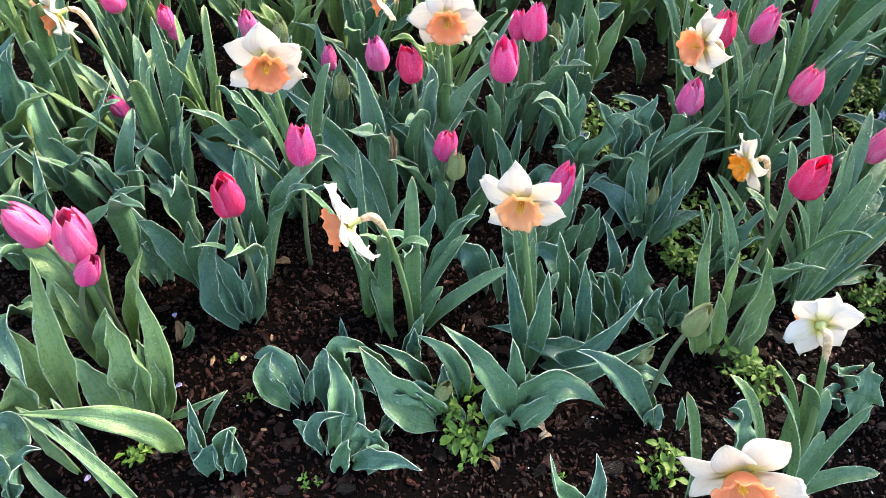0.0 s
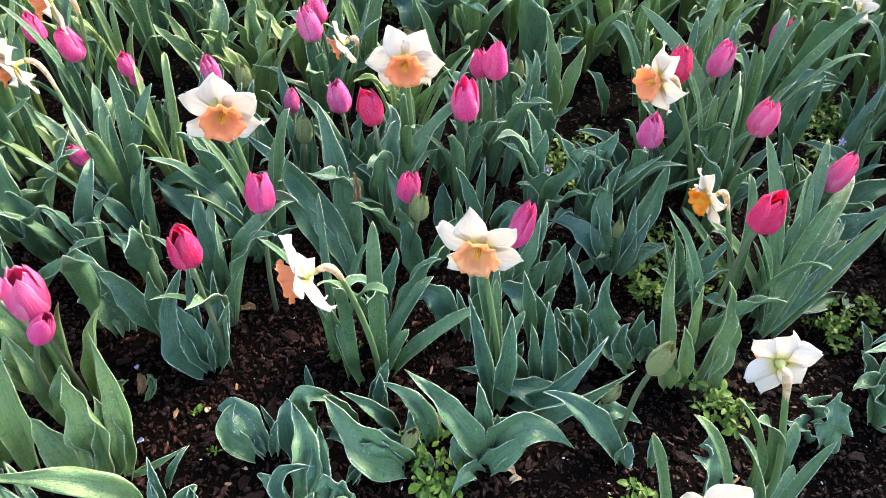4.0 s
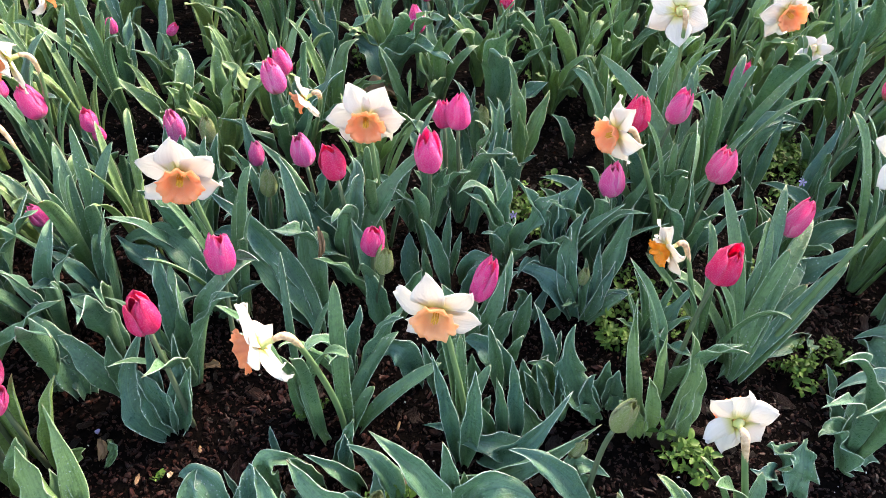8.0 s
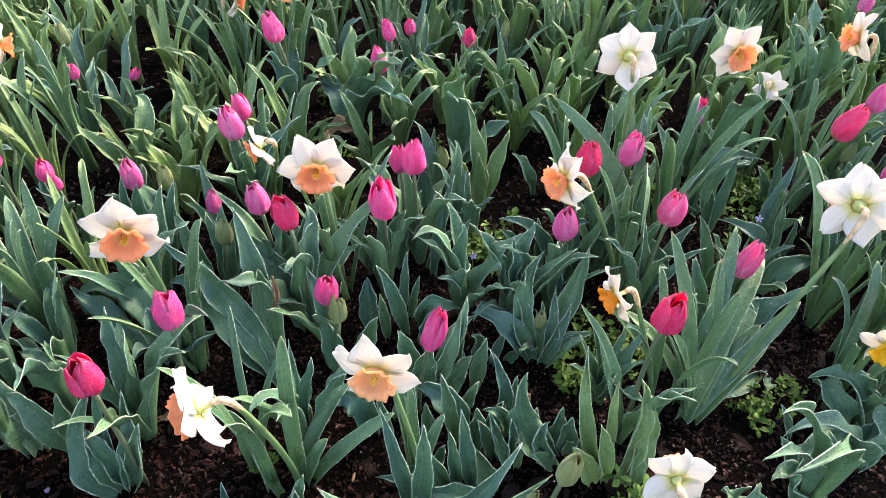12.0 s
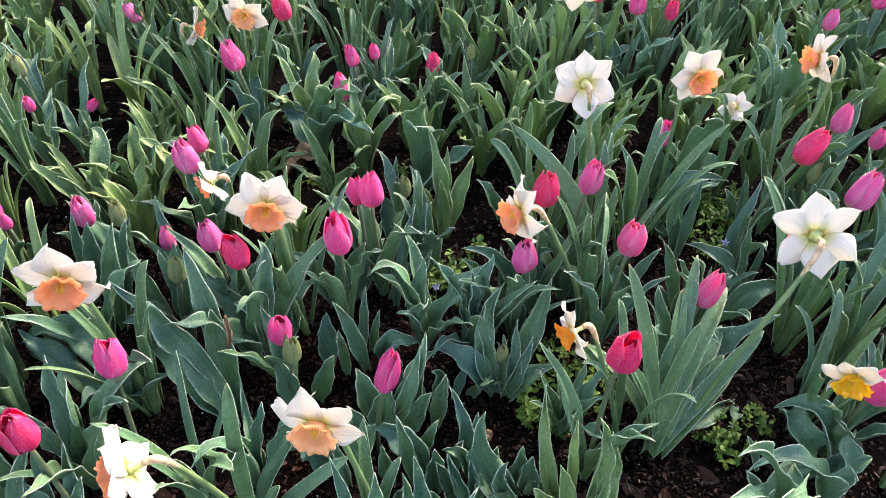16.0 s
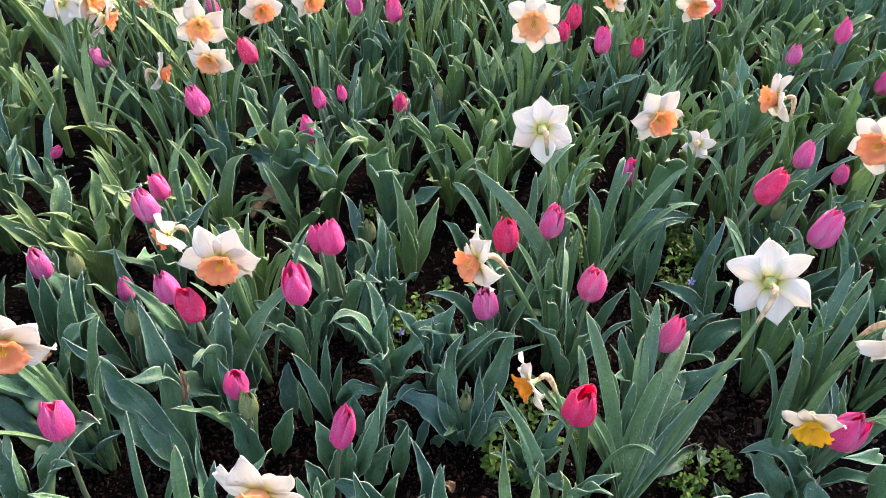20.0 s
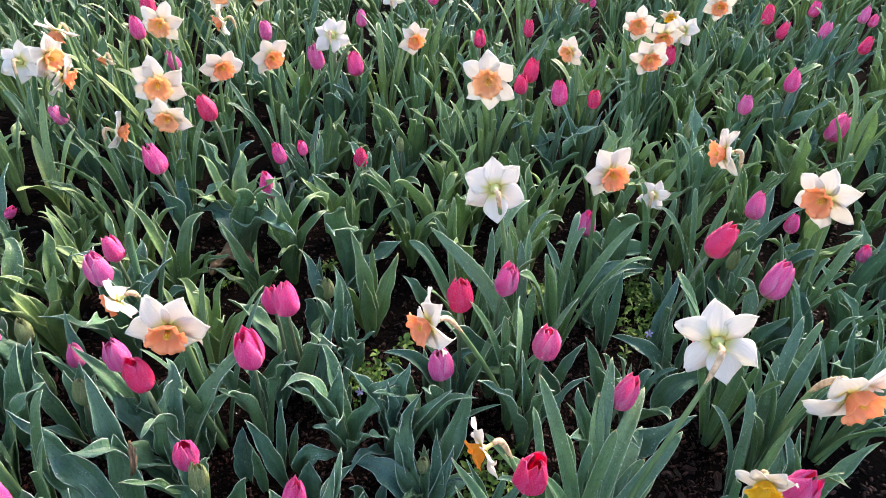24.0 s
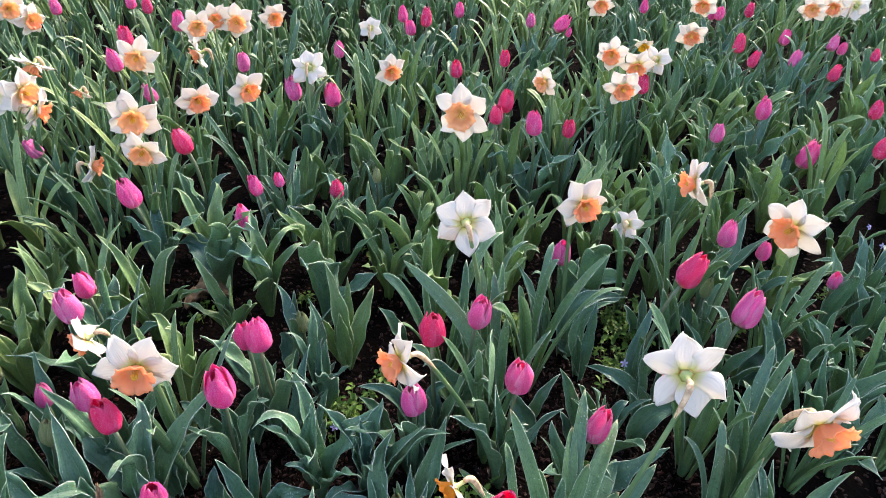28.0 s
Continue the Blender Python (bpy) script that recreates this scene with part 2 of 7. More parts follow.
WHITE = petal_material("white_petal", (0.71, 0.69, 0.63), (0.74, 0.725, 0.67), (0.60, 0.58, 0.12), (0.68, 0.655, 0.585), 0.30, 0.5, 0.25)
CORONA = {
    "peach": petal_material("peach_corona", (0.95, 0.45, 0.23), (0.95, 0.46, 0.24), (0.95, 0.62, 0.30), (0.94, 0.39, 0.18), 0.35, 0.5, 0.3, 0.55),
    "buff": petal_material("buff_corona", (0.95, 0.56, 0.30), (0.95, 0.56, 0.30), (0.95, 0.68, 0.34), (0.94, 0.50, 0.25), 0.35, 0.5, 0.3, 0.55),
    "amber": petal_material("amber_corona", (0.95, 0.42, 0.03), (0.95, 0.42, 0.03), (0.90, 0.52, 0.03), (0.93, 0.33, 0.02), 0.6, 0.5, 0.3, 0.55),
    "yellow": petal_material("yellow_corona", (0.95, 0.60, 0.02), (0.95, 0.60, 0.02), (0.90, 0.62, 0.03), (0.93, 0.50, 0.02), 0.6, 0.5, 0.3, 0.55),
}
STEM = plain_material("green_stem", (0.060, 0.135, 0.055), (0.12, 0.20, 0.085), 60.0, 0.45, 0.3, 8.0)
TUBE = plain_material("yellow_green_flower_tube", (0.30, 0.36, 0.10), (0.48, 0.50, 0.22), 90.0, 0.5, 0.3)
TULIP_STEM = plain_material("tulip_stem", (0.05, 0.085, 0.045), (0.10, 0.13, 0.075), 60.0, 0.5, 0.3, 8.0)
PAPER = plain_material("dry_papery_sheath", (0.30, 0.20, 0.11), (0.60, 0.44, 0.29), 160.0, 0.7, 0.6)
POLLEN = plain_material("yellow_pollen", (0.70, 0.36, 0.03), (0.80, 0.50, 0.06), 300.0, 0.8)
WEED = plain_material("weed_leaf", (0.020, 0.070, 0.012), (0.105, 0.205, 0.030), 120.0, 0.5, 0.6, island=True, shine=0.2, skew=1.3)
VIOLA = plain_material("violet_petal", (0.26, 0.22, 0.48), (0.50, 0.44, 0.70), 200.0, 0.6, island=True)
BARK = plain_material("bark_mulch", (0.0012, 0.0008, 0.0007), (0.052, 0.016, 0.011), 140.0, 0.5, 0.8, island=True, shine=0.18, skew=3.4)
DRY = plain_material("dry_leaf", (0.07, 0.037, 0.018), (0.31, 0.19, 0.095), 60.0, 0.7, 0.6, island=True)
GRIT = plain_material("white_grit", (0.55, 0.53, 0.50), (0.8, 0.8, 0.78), 300.0, 0.7, island=True)



def chip_material():
    m, n, l, p = material("bark_chip")
    where = node(n, l, "ShaderNodeTexCoord").outputs["Object"]
    info = node(n, l, "ShaderNodeObjectInfo")
    grain = node(n, l, "ShaderNodeTexNoise", (("Vector", node(n, l, "ShaderNodeMapping", (("Vector", where), ("Scale", (0.8, 5.0, 3.0)))).outputs[0]), ("Scale", 1.6), ("Detail", 5.0)))
    c = mixed(n, l, maths(n, l, "POWER", info.outputs["Random"], 1.8), (0.003, 0.002, 0.002), (0.056, 0.018, 0.013))
    c = mixed(n, l, ramp(n, l, grain.outputs[0], ((0.4, 0.0), (0.7, 0.7))), c, (0.004, 0.002, 0.002))
    l.new(c, p.inputs["Base Color"])
    p.inputs["Roughness"].default_value = 0.42
    p.inputs["Specular IOR Level"].default_value = 0.3
    l.new(node(n, l, "ShaderNodeBump", (("Strength", 0.8), ("Distance", 0.1), ("Height", grain.outputs[0]))).outputs[0], p.inputs["Normal"])
    return m


CHIP = chip_material()


def soil_material():
    m, n, l, p = material("dark_soil")
    where = node(n, l, "ShaderNodeTexCoord").outputs["Object"]
    a = node(n, l, "ShaderNodeTexNoise", (("Vector", where), ("Scale", 7.0), ("Detail", 4.0)))
    b = node(n, l, "ShaderNodeTexNoise", (("Vector", where), ("Scale", 120.0), ("Detail", 6.0), ("Roughness", 0.7)))
    v = node(n, l, "ShaderNodeTexVoronoi", (("Vector", where), ("Scale", 95.0)))
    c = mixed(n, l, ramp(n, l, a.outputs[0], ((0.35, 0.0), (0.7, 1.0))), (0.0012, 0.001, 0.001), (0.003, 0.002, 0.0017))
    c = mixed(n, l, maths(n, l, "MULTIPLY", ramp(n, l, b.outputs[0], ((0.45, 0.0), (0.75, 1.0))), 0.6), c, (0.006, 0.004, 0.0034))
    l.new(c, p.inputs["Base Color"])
    p.inputs["Roughness"].default_value = 0.9
    p.inputs["Specular IOR Level"].default_value = 0.03
    h = maths(n, l, "ADD", b.outputs[0], maths(n, l, "MULTIPLY", v.outputs["Distance"], 0.7))
    l.new(node(n, l, "ShaderNodeBump", (("Strength", 1.0), ("Distance", 0.006), ("Height", h))).outputs[0], p.inputs["Normal"])
    return m


SOIL = soil_material()


# ---- shapes ----
def mesh_of(name, verts, faces, mat, uvs=None, smooth=True):
    me = bpy.data.meshes.new(name)
    me.from_pydata(verts, [], faces)
    me.materials.append(mat)
    if uvs is not None:
        layer = me.uv_layers.new(name="UVMap")
        loops = np.empty(len(me.loops), dtype=np.int32)
        me.loops.foreach_get("vertex_index", loops)
        layer.data.foreach_set("uv", np.asarray(uvs, dtype=np.float32)[loops].ravel())
    if smooth:
        me.polygons.foreach_set("use_smooth", [True] * len(me.polygons))
    me.update()
    return me


def sheet(name, pts, thick, mat, closed=False):
    """A thin solid leaf, petal or trumpet from a grid of points: rows run along it, columns across it."""
    n, m = pts.shape[:2]
    along = np.gradient(pts, axis=0)
    across = np.gradient(pts, axis=1)
    nor = np.cross(across, along)
    nor /= np.linalg.norm(nor, axis=2, keepdims=True) + 1e-9
    verts = np.concatenate([(pts + nor * thick / 2).reshape(-1, 3), (pts - nor * thick / 2).reshape(-1, 3)])
    uu, vv = np.meshgrid(np.linspace(0, 1, m), np.linspace(0, 1, n))
    uv = np.stack([uu, vv], -1).reshape(-1, 2)
    k = n * m
    faces = []
    for i in range(n - 1):
        for j in range(m - 1):
            a, b, c, d = i * m + j, i * m + j + 1, (i + 1) * m + j + 1, (i + 1) * m + j
            faces.append((a, b, c, d))
            faces.append((a + k, d + k, c + k, b + k))
        if not closed:
            for j in (0, m - 1):
                a, d = i * m + j, (i + 1) * m + j
                faces.append((a, d, d + k, a + k) if j == 0 else (a, a + k, d + k, d))
    for i in (0, n - 1):
        for j in range(m - 1):
            a, b = i * m + j, i * m + j + 1
            faces.append((a, a + k, b + k, b) if i == 0 else (a, b, b + k, a + k))
    return mesh_of(name, verts.tolist(), faces, mat, np.concatenate([uv, uv]))


def tube(name, path, radii, mat, sides=7):
    path = np.asarray(path, float)
    t = np.gradient(path, axis=0)
    t /= np.linalg.norm(t, axis=1, keepdims=True) + 1e-9
    ref = np.array([0.31, 0.95, 0.05])
    a = np.cross(t, ref)
    a /= np.linalg.norm(a, axis=1, keepdims=True) + 1e-9
    b = np.cross(t, a)
    ang = np.linspace(0, 2 * np.pi, sides, endpoint=False)
    ring = np.cos(ang)[None, :, None] * a[:, None] + np.sin(ang)[None, :, None] * b[:, None]
    pts = path[:, None] + ring * np.asarray(radii, float)[:, None, None]
    n = len(path)
    faces = [(i * sides + j, i * sides + (j + 1) % sides, (i + 1) * sides + (j + 1) % sides, (i + 1) * sides + j) for i in range(n - 1) for j in range(sides)]
    faces += [tuple(range(sides))[::-1], tuple((n - 1) * sides + j for j in range(sides))]
    return mesh_of(name, pts.reshape(-1, 3).tolist(), faces, mat)


def bezier(points, n):
    pts = [np.asarray(p, float) for p in points]
    s = np.linspace(0, 1, n)[:, None]
    while len(pts) > 1:
        pts = [(1 - s) * a + s * b for a, b in zip(pts[:-1], pts[1:])]
    return pts[0]


def leaf_points(reach, height, width, arch, kind, rnd, rows, cols):
    """A leaf that rises from the origin and leans along +y."""
    if arch >= 0:
        bend = (rnd.uniform(-0.02, 0.02), reach * (0.22 + 0.2 * min(arch, 1)), height * (0.62 + 0.75 * arch) + 0.25 * reach * arch)
    else:
        bend = (0, reach * 0.75, height * 0.3)
    mid = bezier(((0, 0, -0.012), bend, (rnd.uniform(-0.012, 0.012), reach, height)), rows)
    s = np.linspace(0, 1, rows)
    if kind == "tulip":
        mid[:, 0] += rnd.uniform(-0.2, 0.2) * width * 2 * np.sin(6.28 * rnd.uniform(0.6, 1.3) * s) * s
    t = np.gradient(mid, axis=0)
    t /= np.linalg.norm(t, axis=1, keepdims=True)
    right = np.tile((1.0, 0, 0), (rows, 1))
    right -= t * (right * t).sum(1, keepdims=True)
    right /= np.linalg.norm(right, axis=1, keepdims=True)
    return leaf_skin(mid, right, np.cross(right, t), width, arch, kind, rnd, cols)


def leaf_skin(mid, right, up, width, arch, kind, rnd, cols, hollow=None, wave=None):
    """The blade of a leaf round its midrib: channelled across, with waved and partly rolled margins."""
    rows, wide_leaf = len(mid), kind == "tulip"
    s = np.linspace(0, 1, rows)
    twist = rnd.uniform(-0.35, 0.35) * s + rnd.uniform(-0.15, 0.15) + rnd.uniform(-0.4, 0.4) * np.clip((s - 0.5) / 0.5, 0, 1) ** 2
    c, d = np.cos(twist)[:, None], np.sin(twist)[:, None]
    right, up = c * right + d * up, c * up - d * right
    u = np.linspace(-1, 1, cols)
    u = np.sign(u) * np.abs(u) ** 0.85
    if wide_leaf:
        w = width * np.interp(s, (0, 0.08, 0.25, 0.40, 0.58, 0.76, 0.89, 0.965, 1), (0.34, 0.60, 0.93, 1, 0.85, 0.53, 0.25, 0.08, 0.005))
        bow = (rnd.uniform(0.6, 1.25) if hollow is None else hollow * 1.3) + 0.75 * np.clip(1 - s / 0.3, 0, 1) + 0.15 * np.clip((s - 0.7) / 0.3, 0, 1)
        amp, waves = (1 + 0.7 * max(arch, 0)) * rnd.choice((0.05, 0.08, 0.12, 0.17, 0.24)) if wave is None else wave, rnd.uniform(1.5, 3.2)
        roll = rnd.choice((0.0, 0.0, 0.08, 0.14, 0.22))
        keel = 0.10
    else:
        w = width * np.interp(s, (0, 0.1, 0.5, 0.82, 0.93, 0.98, 1), (0.75, 0.9, 1, 0.84, 0.55, 0.26, 0.03))
        bow = np.full(rows, rnd.uniform(0.35, 0.8)) + 0.5 * np.clip(1 - s / 0.25, 0, 1)
        amp, waves, roll, keel = 0.05, 2.0, 0.0, 0.07
    bow = np.clip(bow, 0.1, 1.7)[:, None]
    round_r = w[:, None] / 2 / bow
    off = round_r * np.sin(u[None] * bow)
    rise = round_r * (1 - np.cos(u[None] * bow)) + keel * np.abs(u)[None] * w[:, None]
    rise = rise - 0.06 * w[:, None] * np.exp(-((u[None] / 0.13) ** 2))
    ph = rnd.uniform(0, 6.28), rnd.uniform(0, 6.28)
    env = np.sin(np.pi * np.clip(s * 0.95 + 0.05, 0, 1)) ** 0.7
    ripple = np.where(u[None] < 0, np.sin(6.28 * waves * s + ph[0])[:, None], np.sin(6.28 * waves * s * 1.15 + ph[1])[:, None])
    edge = np.abs(u)[None] ** 2.4
    if wide_leaf:
        q = rnd.uniform(4.5, 7.5), rnd.uniform(0, 6.28), rnd.uniform(0, 6.28)
        crimp = np.where(u[None] < 0, np.sin(6.28 * q[0] * s + q[1])[:, None], np.sin(6.28 * q[0] * s * 0.9 + q[2])[:, None])
        ripple = ripple + 0.22 * crimp * env[:, None] ** 2 * (np.abs(u)[None] ** 2)
        rise = rise + 0.035 * width * np.sin(9 * s[:, None] + 4 * u[None] + q[1]) * env[:, None]
        off = off + 0.03 * width * np.sin(23 * s + q[2])[:, None] * np.abs(u)[None] ** 3 * np.sign(u)[None] * env[:, None]
        # margins that roll outward again
        over = np.clip((np.abs(u)[None] - 0.62) / 0.38, 0, 1) ** 2 * (roll * env * (0.6 + 0.4 * np.sin(5 * s + q[2])))[:, None]
        rise = rise - over * w[:, None]
    rise = rise + ripple * edge * (env * amp * width)[:, None]
    return mid[:, None] + right[:, None] * off[..., None] + up[:, None] * rise[..., None]


def egg(v, mouth):
    return np.interp(v, (0, 0.06, 0.16, 0.3, 0.45, 0.62, 0.8, 0.92, 1.0), (0.24, 0.60, 0.88, 1.0, 1.0, 0.92, 0.73 + 0.3 * mouth, 0.52 + 0.7 * mouth, 0.30 + 1.0 * mouth))


def tulip_petal(mat, mouth, inner, seed):
    rnd = random.Random(seed)
    rows, cols = 17, 11
    v, u = np.linspace(0, 1, rows), np.linspace(-1, 1, cols)
    half = radians(64 if not inner else 58) * np.interp(v, (0, 0.15, 0.4, 0.6, 0.78, 0.88, 0.95, 1), (0.62, 0.85, 1, 1.0, 0.97, 0.84, 0.50, 0.05))
    r = 0.41 * egg(v, mouth) * (0.92 if inner else 1.0)
    ang = u[None] * half[:, None] + 0.05 * np.sin(5 * v + rnd.uniform(0, 6))[:, None]
    bulge = 1 - 0.06 * np.abs(u[None]) ** 2 + rnd.uniform(-0.03, 0.12) * np.abs(u[None]) ** 3 * v[:, None]
    crease = 1 + 0.06 * np.exp(-((u[None] / 0.16) ** 2)) * np.sin(np.pi * v)[:, None] - 0.035 * np.exp(-(((np.abs(u[None]) - 0.38) / 0.13) ** 2)) * np.sin(np.pi * v)[:, None]
    rad = r[:, None] * bulge * crease + 0.018 * np.sin(7 * v[:, None] + 3 * u[None] + rnd.uniform(0, 6)) + 0.028 * np.abs(u[None]) ** 3 * np.sin(11 * v[:, None] + rnd.uniform(0, 6))
    rad = rad + rnd.uniform(-0.03, 0.10) * (v[:, None] ** 8)
    nick = 0.028 * np.sin(9 * u[None] + rnd.uniform(0, 6)) + 0.026 * np.sin(21 * u[None] + rnd.uniform(0, 6))
    z = v[:, None] * (1.0 + 0 * u[None]) * rnd.uniform(0.95, 1.03) + nick * (v[:, None] ** 4) - 0.06 * np.abs(u[None]) ** 2 * np.sin(np.pi * v)[:, None]
    pts = np.stack([rad * np.sin(ang), rad * np.cos(ang), z], -1)
    return sheet("petal", pts, 0.014, mat)


def daffodil_petal(seed, broad):
    """A broad blunt petal with a midrib, waved margins and a slight twist."""
    rnd = random.Random(seed)
    rows, cols = 15, 9
    v, u = np.linspace(0, 1, rows), np.linspace(-1, 1, cols)
    w = broad * np.interp(v, (0, 0.12, 0.3, 0.45, 0.64, 0.79, 0.90, 0.97, 1), (0.46, 0.72, 0.96, 1, 0.87, 0.63, 0.36, 0.14, 0.02))
    lean = rnd.uniform(-0.05, 0.05)
    x = u[None] * w[:, None] * 0.5 + lean * np.sin(2.6 * v)[:, None]
    x = x * (1 + 0.06 * np.sin(9 * v + rnd.uniform(0, 6))[:, None] * np.abs(u)[None] ** 2)
    y = 0.07 + v[:, None] * 0.43 + 0 * u[None] - 0.02 * np.abs(u[None]) * np.sin(6 * u[None] + rnd.uniform(0, 6)) * v[:, None] ** 3
    cup = rnd.uniform(-0.10, 0.07)
    z = cup * (v[:, None] ** 2) + rnd.uniform(-0.03, 0.09) * np.abs(u[None]) ** 2 * np.sin(np.pi * v)[:, None]
    z = z + (rnd.uniform(-0.06, 0.06) * v[:, None] ** 1.5 + 0.02 * np.sin(rnd.uniform(5, 8) * v[:, None] + rnd.uniform(0, 6))) * u[None]
    z = z + 0.014 * np.sin(rnd.uniform(5, 8) * v[:, None] + rnd.uniform(0, 6)) * np.abs(u[None]) ** 2 - 0.014 * np.exp(-((u[None] / 0.14) ** 2)) * np.sin(np.pi * v)[:, None]
    return sheet("petal", np.stack([x, y, z], -1), 0.009, WHITE)


def corona_mesh(mat, seed):
    rnd = random.Random(seed)
    rows, cols = 11, 73
    v, a = np.linspace(0, 1, rows), np.linspace(0, 2 * np.pi, cols)
    r = np.interp(v, (0, 0.12, 0.4, 0.75, 0.92, 1), (0.004, 0.095, 0.140, 0.172, 0.206, 0.244))
    frill = (np.clip((v - 0.45) / 0.55, 0, 1) ** 1.3)[:, None]
    k1, k2 = rnd.uniform(0, 6), rnd.uniform(0, 6)
    ruff = np.sin(6 * a + k1) * 0.012 + np.sin(11 * a + k2) * 0.011 + np.sin(17 * a) * 0.008 + np.sin(25 * a + k1) * 0.004
    rad = r[:, None] * (1 + 0.035 * np.sin(6 * a + k2)[None] * np.sin(np.pi * v)[:, None]) + frill * ruff[None]
    z = 0.24 * v[:, None] - 0.03 * frill**3 + frill * (np.sin(9 * a + k2) * 0.016 + np.sin(14 * a + k1) * 0.010)[None]
    pts = np.stack([rad * np.cos(a)[None], rad * np.sin(a)[None], z + 0 * a[None]], -1)
    return sheet("corona", pts, 0.008, mat, closed=True)


def stamen_mesh():
    verts, faces = [], []
    for k in range(7):
        a = 2 * math.pi * k / 6
        r = 0.0 if k == 6 else 0.03
        top = 0.20 if k == 6 else 0.165
        wide = 0.008 if k == 6 else 0.011
        for z, w in ((0.0, 0.005), (top * 0.55, 0.005), (top * 0.65, wide), (top, wide * 0.8)):
            for q in range(5):
                b = 2 * math.pi * q / 5
                verts.append((r * math.cos(a) + w * math.cos(b), r * math.sin(a) + w * math.sin(b), z))
        o = k * 20
        for i in range(3):
            for q in range(5):
                faces.append((o + i * 5 + q, o + i * 5 + (q + 1) % 5, o + i * 5 + 5 + (q + 1) % 5, o + i * 5 + 5 + q))
        faces.append(tuple(o + 15 + q for q in range(5)))
    return mesh_of("stamen", verts, faces, POLLEN)


TULIP_PETALS = {(c, mouth, inner, i): None for c in PETAL for mouth in (0, 1) for inner in (False, True) for i in (0, 1, 2, 3)}
for key in TULIP_PETALS:
    TULIP_PETALS[key] = tulip_petal(PETAL[key[0]], (-0.09, -0.03)[key[1]] * (0.15 if key[2] else 1.0) - (0.20 if key[2] else 0.0) - (0.08 if key[0] == "bud" else 0.0), key[2], hash(key[1:]) % 977)
WHITE_PETALS = [daffodil_petal(70 + i, (0.36, 0.40, 0.33)[i % 3]) for i in range(12)]
CORONAS = {(c, i): corona_mesh(CORONA[c], 5 + i) for c in CORONA for i in range(2)}
STAMENS = stamen_mesh()
RND = random.Random(11)

LIB_TULIP = []
for i in range(30):
    r = random.Random(300 + i)
    arch = (0.08, 0.25, 0.45, 0.7, 0.15, 0.35)[i % 6]
    high = r.uniform(0.15, 0.23) * (0.8 if arch > 0.5 else 1)
    LIB_TULIP.append(sheet("leaf", leaf_points(r.uniform(0.025, 0.115), high, r.uniform(0.026, 0.046), arch, "tulip", r, 21, 9), 0.0009, LEAF))
LIB_STRAP = []
for i in range(14):
    r = random.Random(500 + i)
    LIB_STRAP.append(sheet("leaf", leaf_points(r.uniform(0.03, 0.13), r.uniform(0.22, 0.30), r.uniform(0.015, 0.021), r.choice((0.0, 0.05, 0.15, 0.4)), "strap", r, 16, 5), 0.0011, STRAP))

FAR_TULIP = []
FAR_STRAP = []
for i in range(14):
    r = random.Random(900 + i)
    FAR_TULIP.append(sheet("leaf", leaf_points(r.uniform(0.02, 0.105), r.uniform(0.15, 0.23), r.uniform(0.022, 0.038), r.choice((0.05, 0.15, 0.35, 0.6)), "tulip", r, 10, 5), 0.0012, LEAF))
    FAR_STRAP.append(sheet("leaf", leaf_points(r.uniform(0.03, 0.13), r.uniform(0.22, 0.30), r.uniform(0.012, 0.018), r.choice((0.0, 0.05, 0.15, 0.4)), "strap", r, 9, 3), 0.0012, STRAP))


def tinted(lib, mat):
    made = [me.copy() for me in lib]
    for me in made:
        me.materials[0] = mat
    return made


LIBS = {("tulip", False): LIB_TULIP, ("daffodil", False): LIB_STRAP, ("tulip", True): tinted(LIB_TULIP, LEAF_LIGHT), ("daffodil", True): tinted(LIB_STRAP, STRAP_LIGHT), ("tulip", "back"): tinted(LIB_TULIP, LEAF_FAR), ("daffodil", "back"): LIB_STRAP}


# ---- plants ----
def part(name, me, parent, m=None, label=""):
    ob = new(name, me)
    ob.parent = parent
    ob.matrix_basis = m if m is not None else Matrix.Identity(4)
    return tagged(ob, label)


def root(name, x, y, label, category, group):
    ob = new(name)
    ob.empty_display_size = 0.02
    ob.location = (x, y, 0)
    return tagged(ob, label, category, group)


def spread(parent, kind, count, tall=1.0, light=False):
    """Leaves out of the plant's foot, from the shared shapes, turned and sized one by one."""
    rnd = random.Random(round(1000 * (parent.location.x + 2.3 * parent.location.y)))
    turn = rnd.uniform(0, 360)
    for k in range(count):
        me = rnd.choice(LIBS[(kind, light)])
        a = turn + k * 360 / max(count, 1) + rnd.uniform(-28, 28)
        f = 0.012 if kind == "tulip" else 0.02
        s = tall * rnd.uniform(0.8, 1.12)
        m = pose(-math.sin(radians(a)) * f * rnd.random(), math.cos(radians(a)) * f * rnd.random(), 0, rnd.uniform(-8, 8), rnd.uniform(-8, 8), a)
        part("leaf", me, parent, m @ Matrix.Diagonal((s * rnd.uniform(0.85, 1.15), s, s, 1)))


COLOUR_WORDS = {"pink": "hot pink", "rose": "crimson-rose", "mauve": "mauve-pink", "pale": "bright candy pink", "bud": "closed green"}


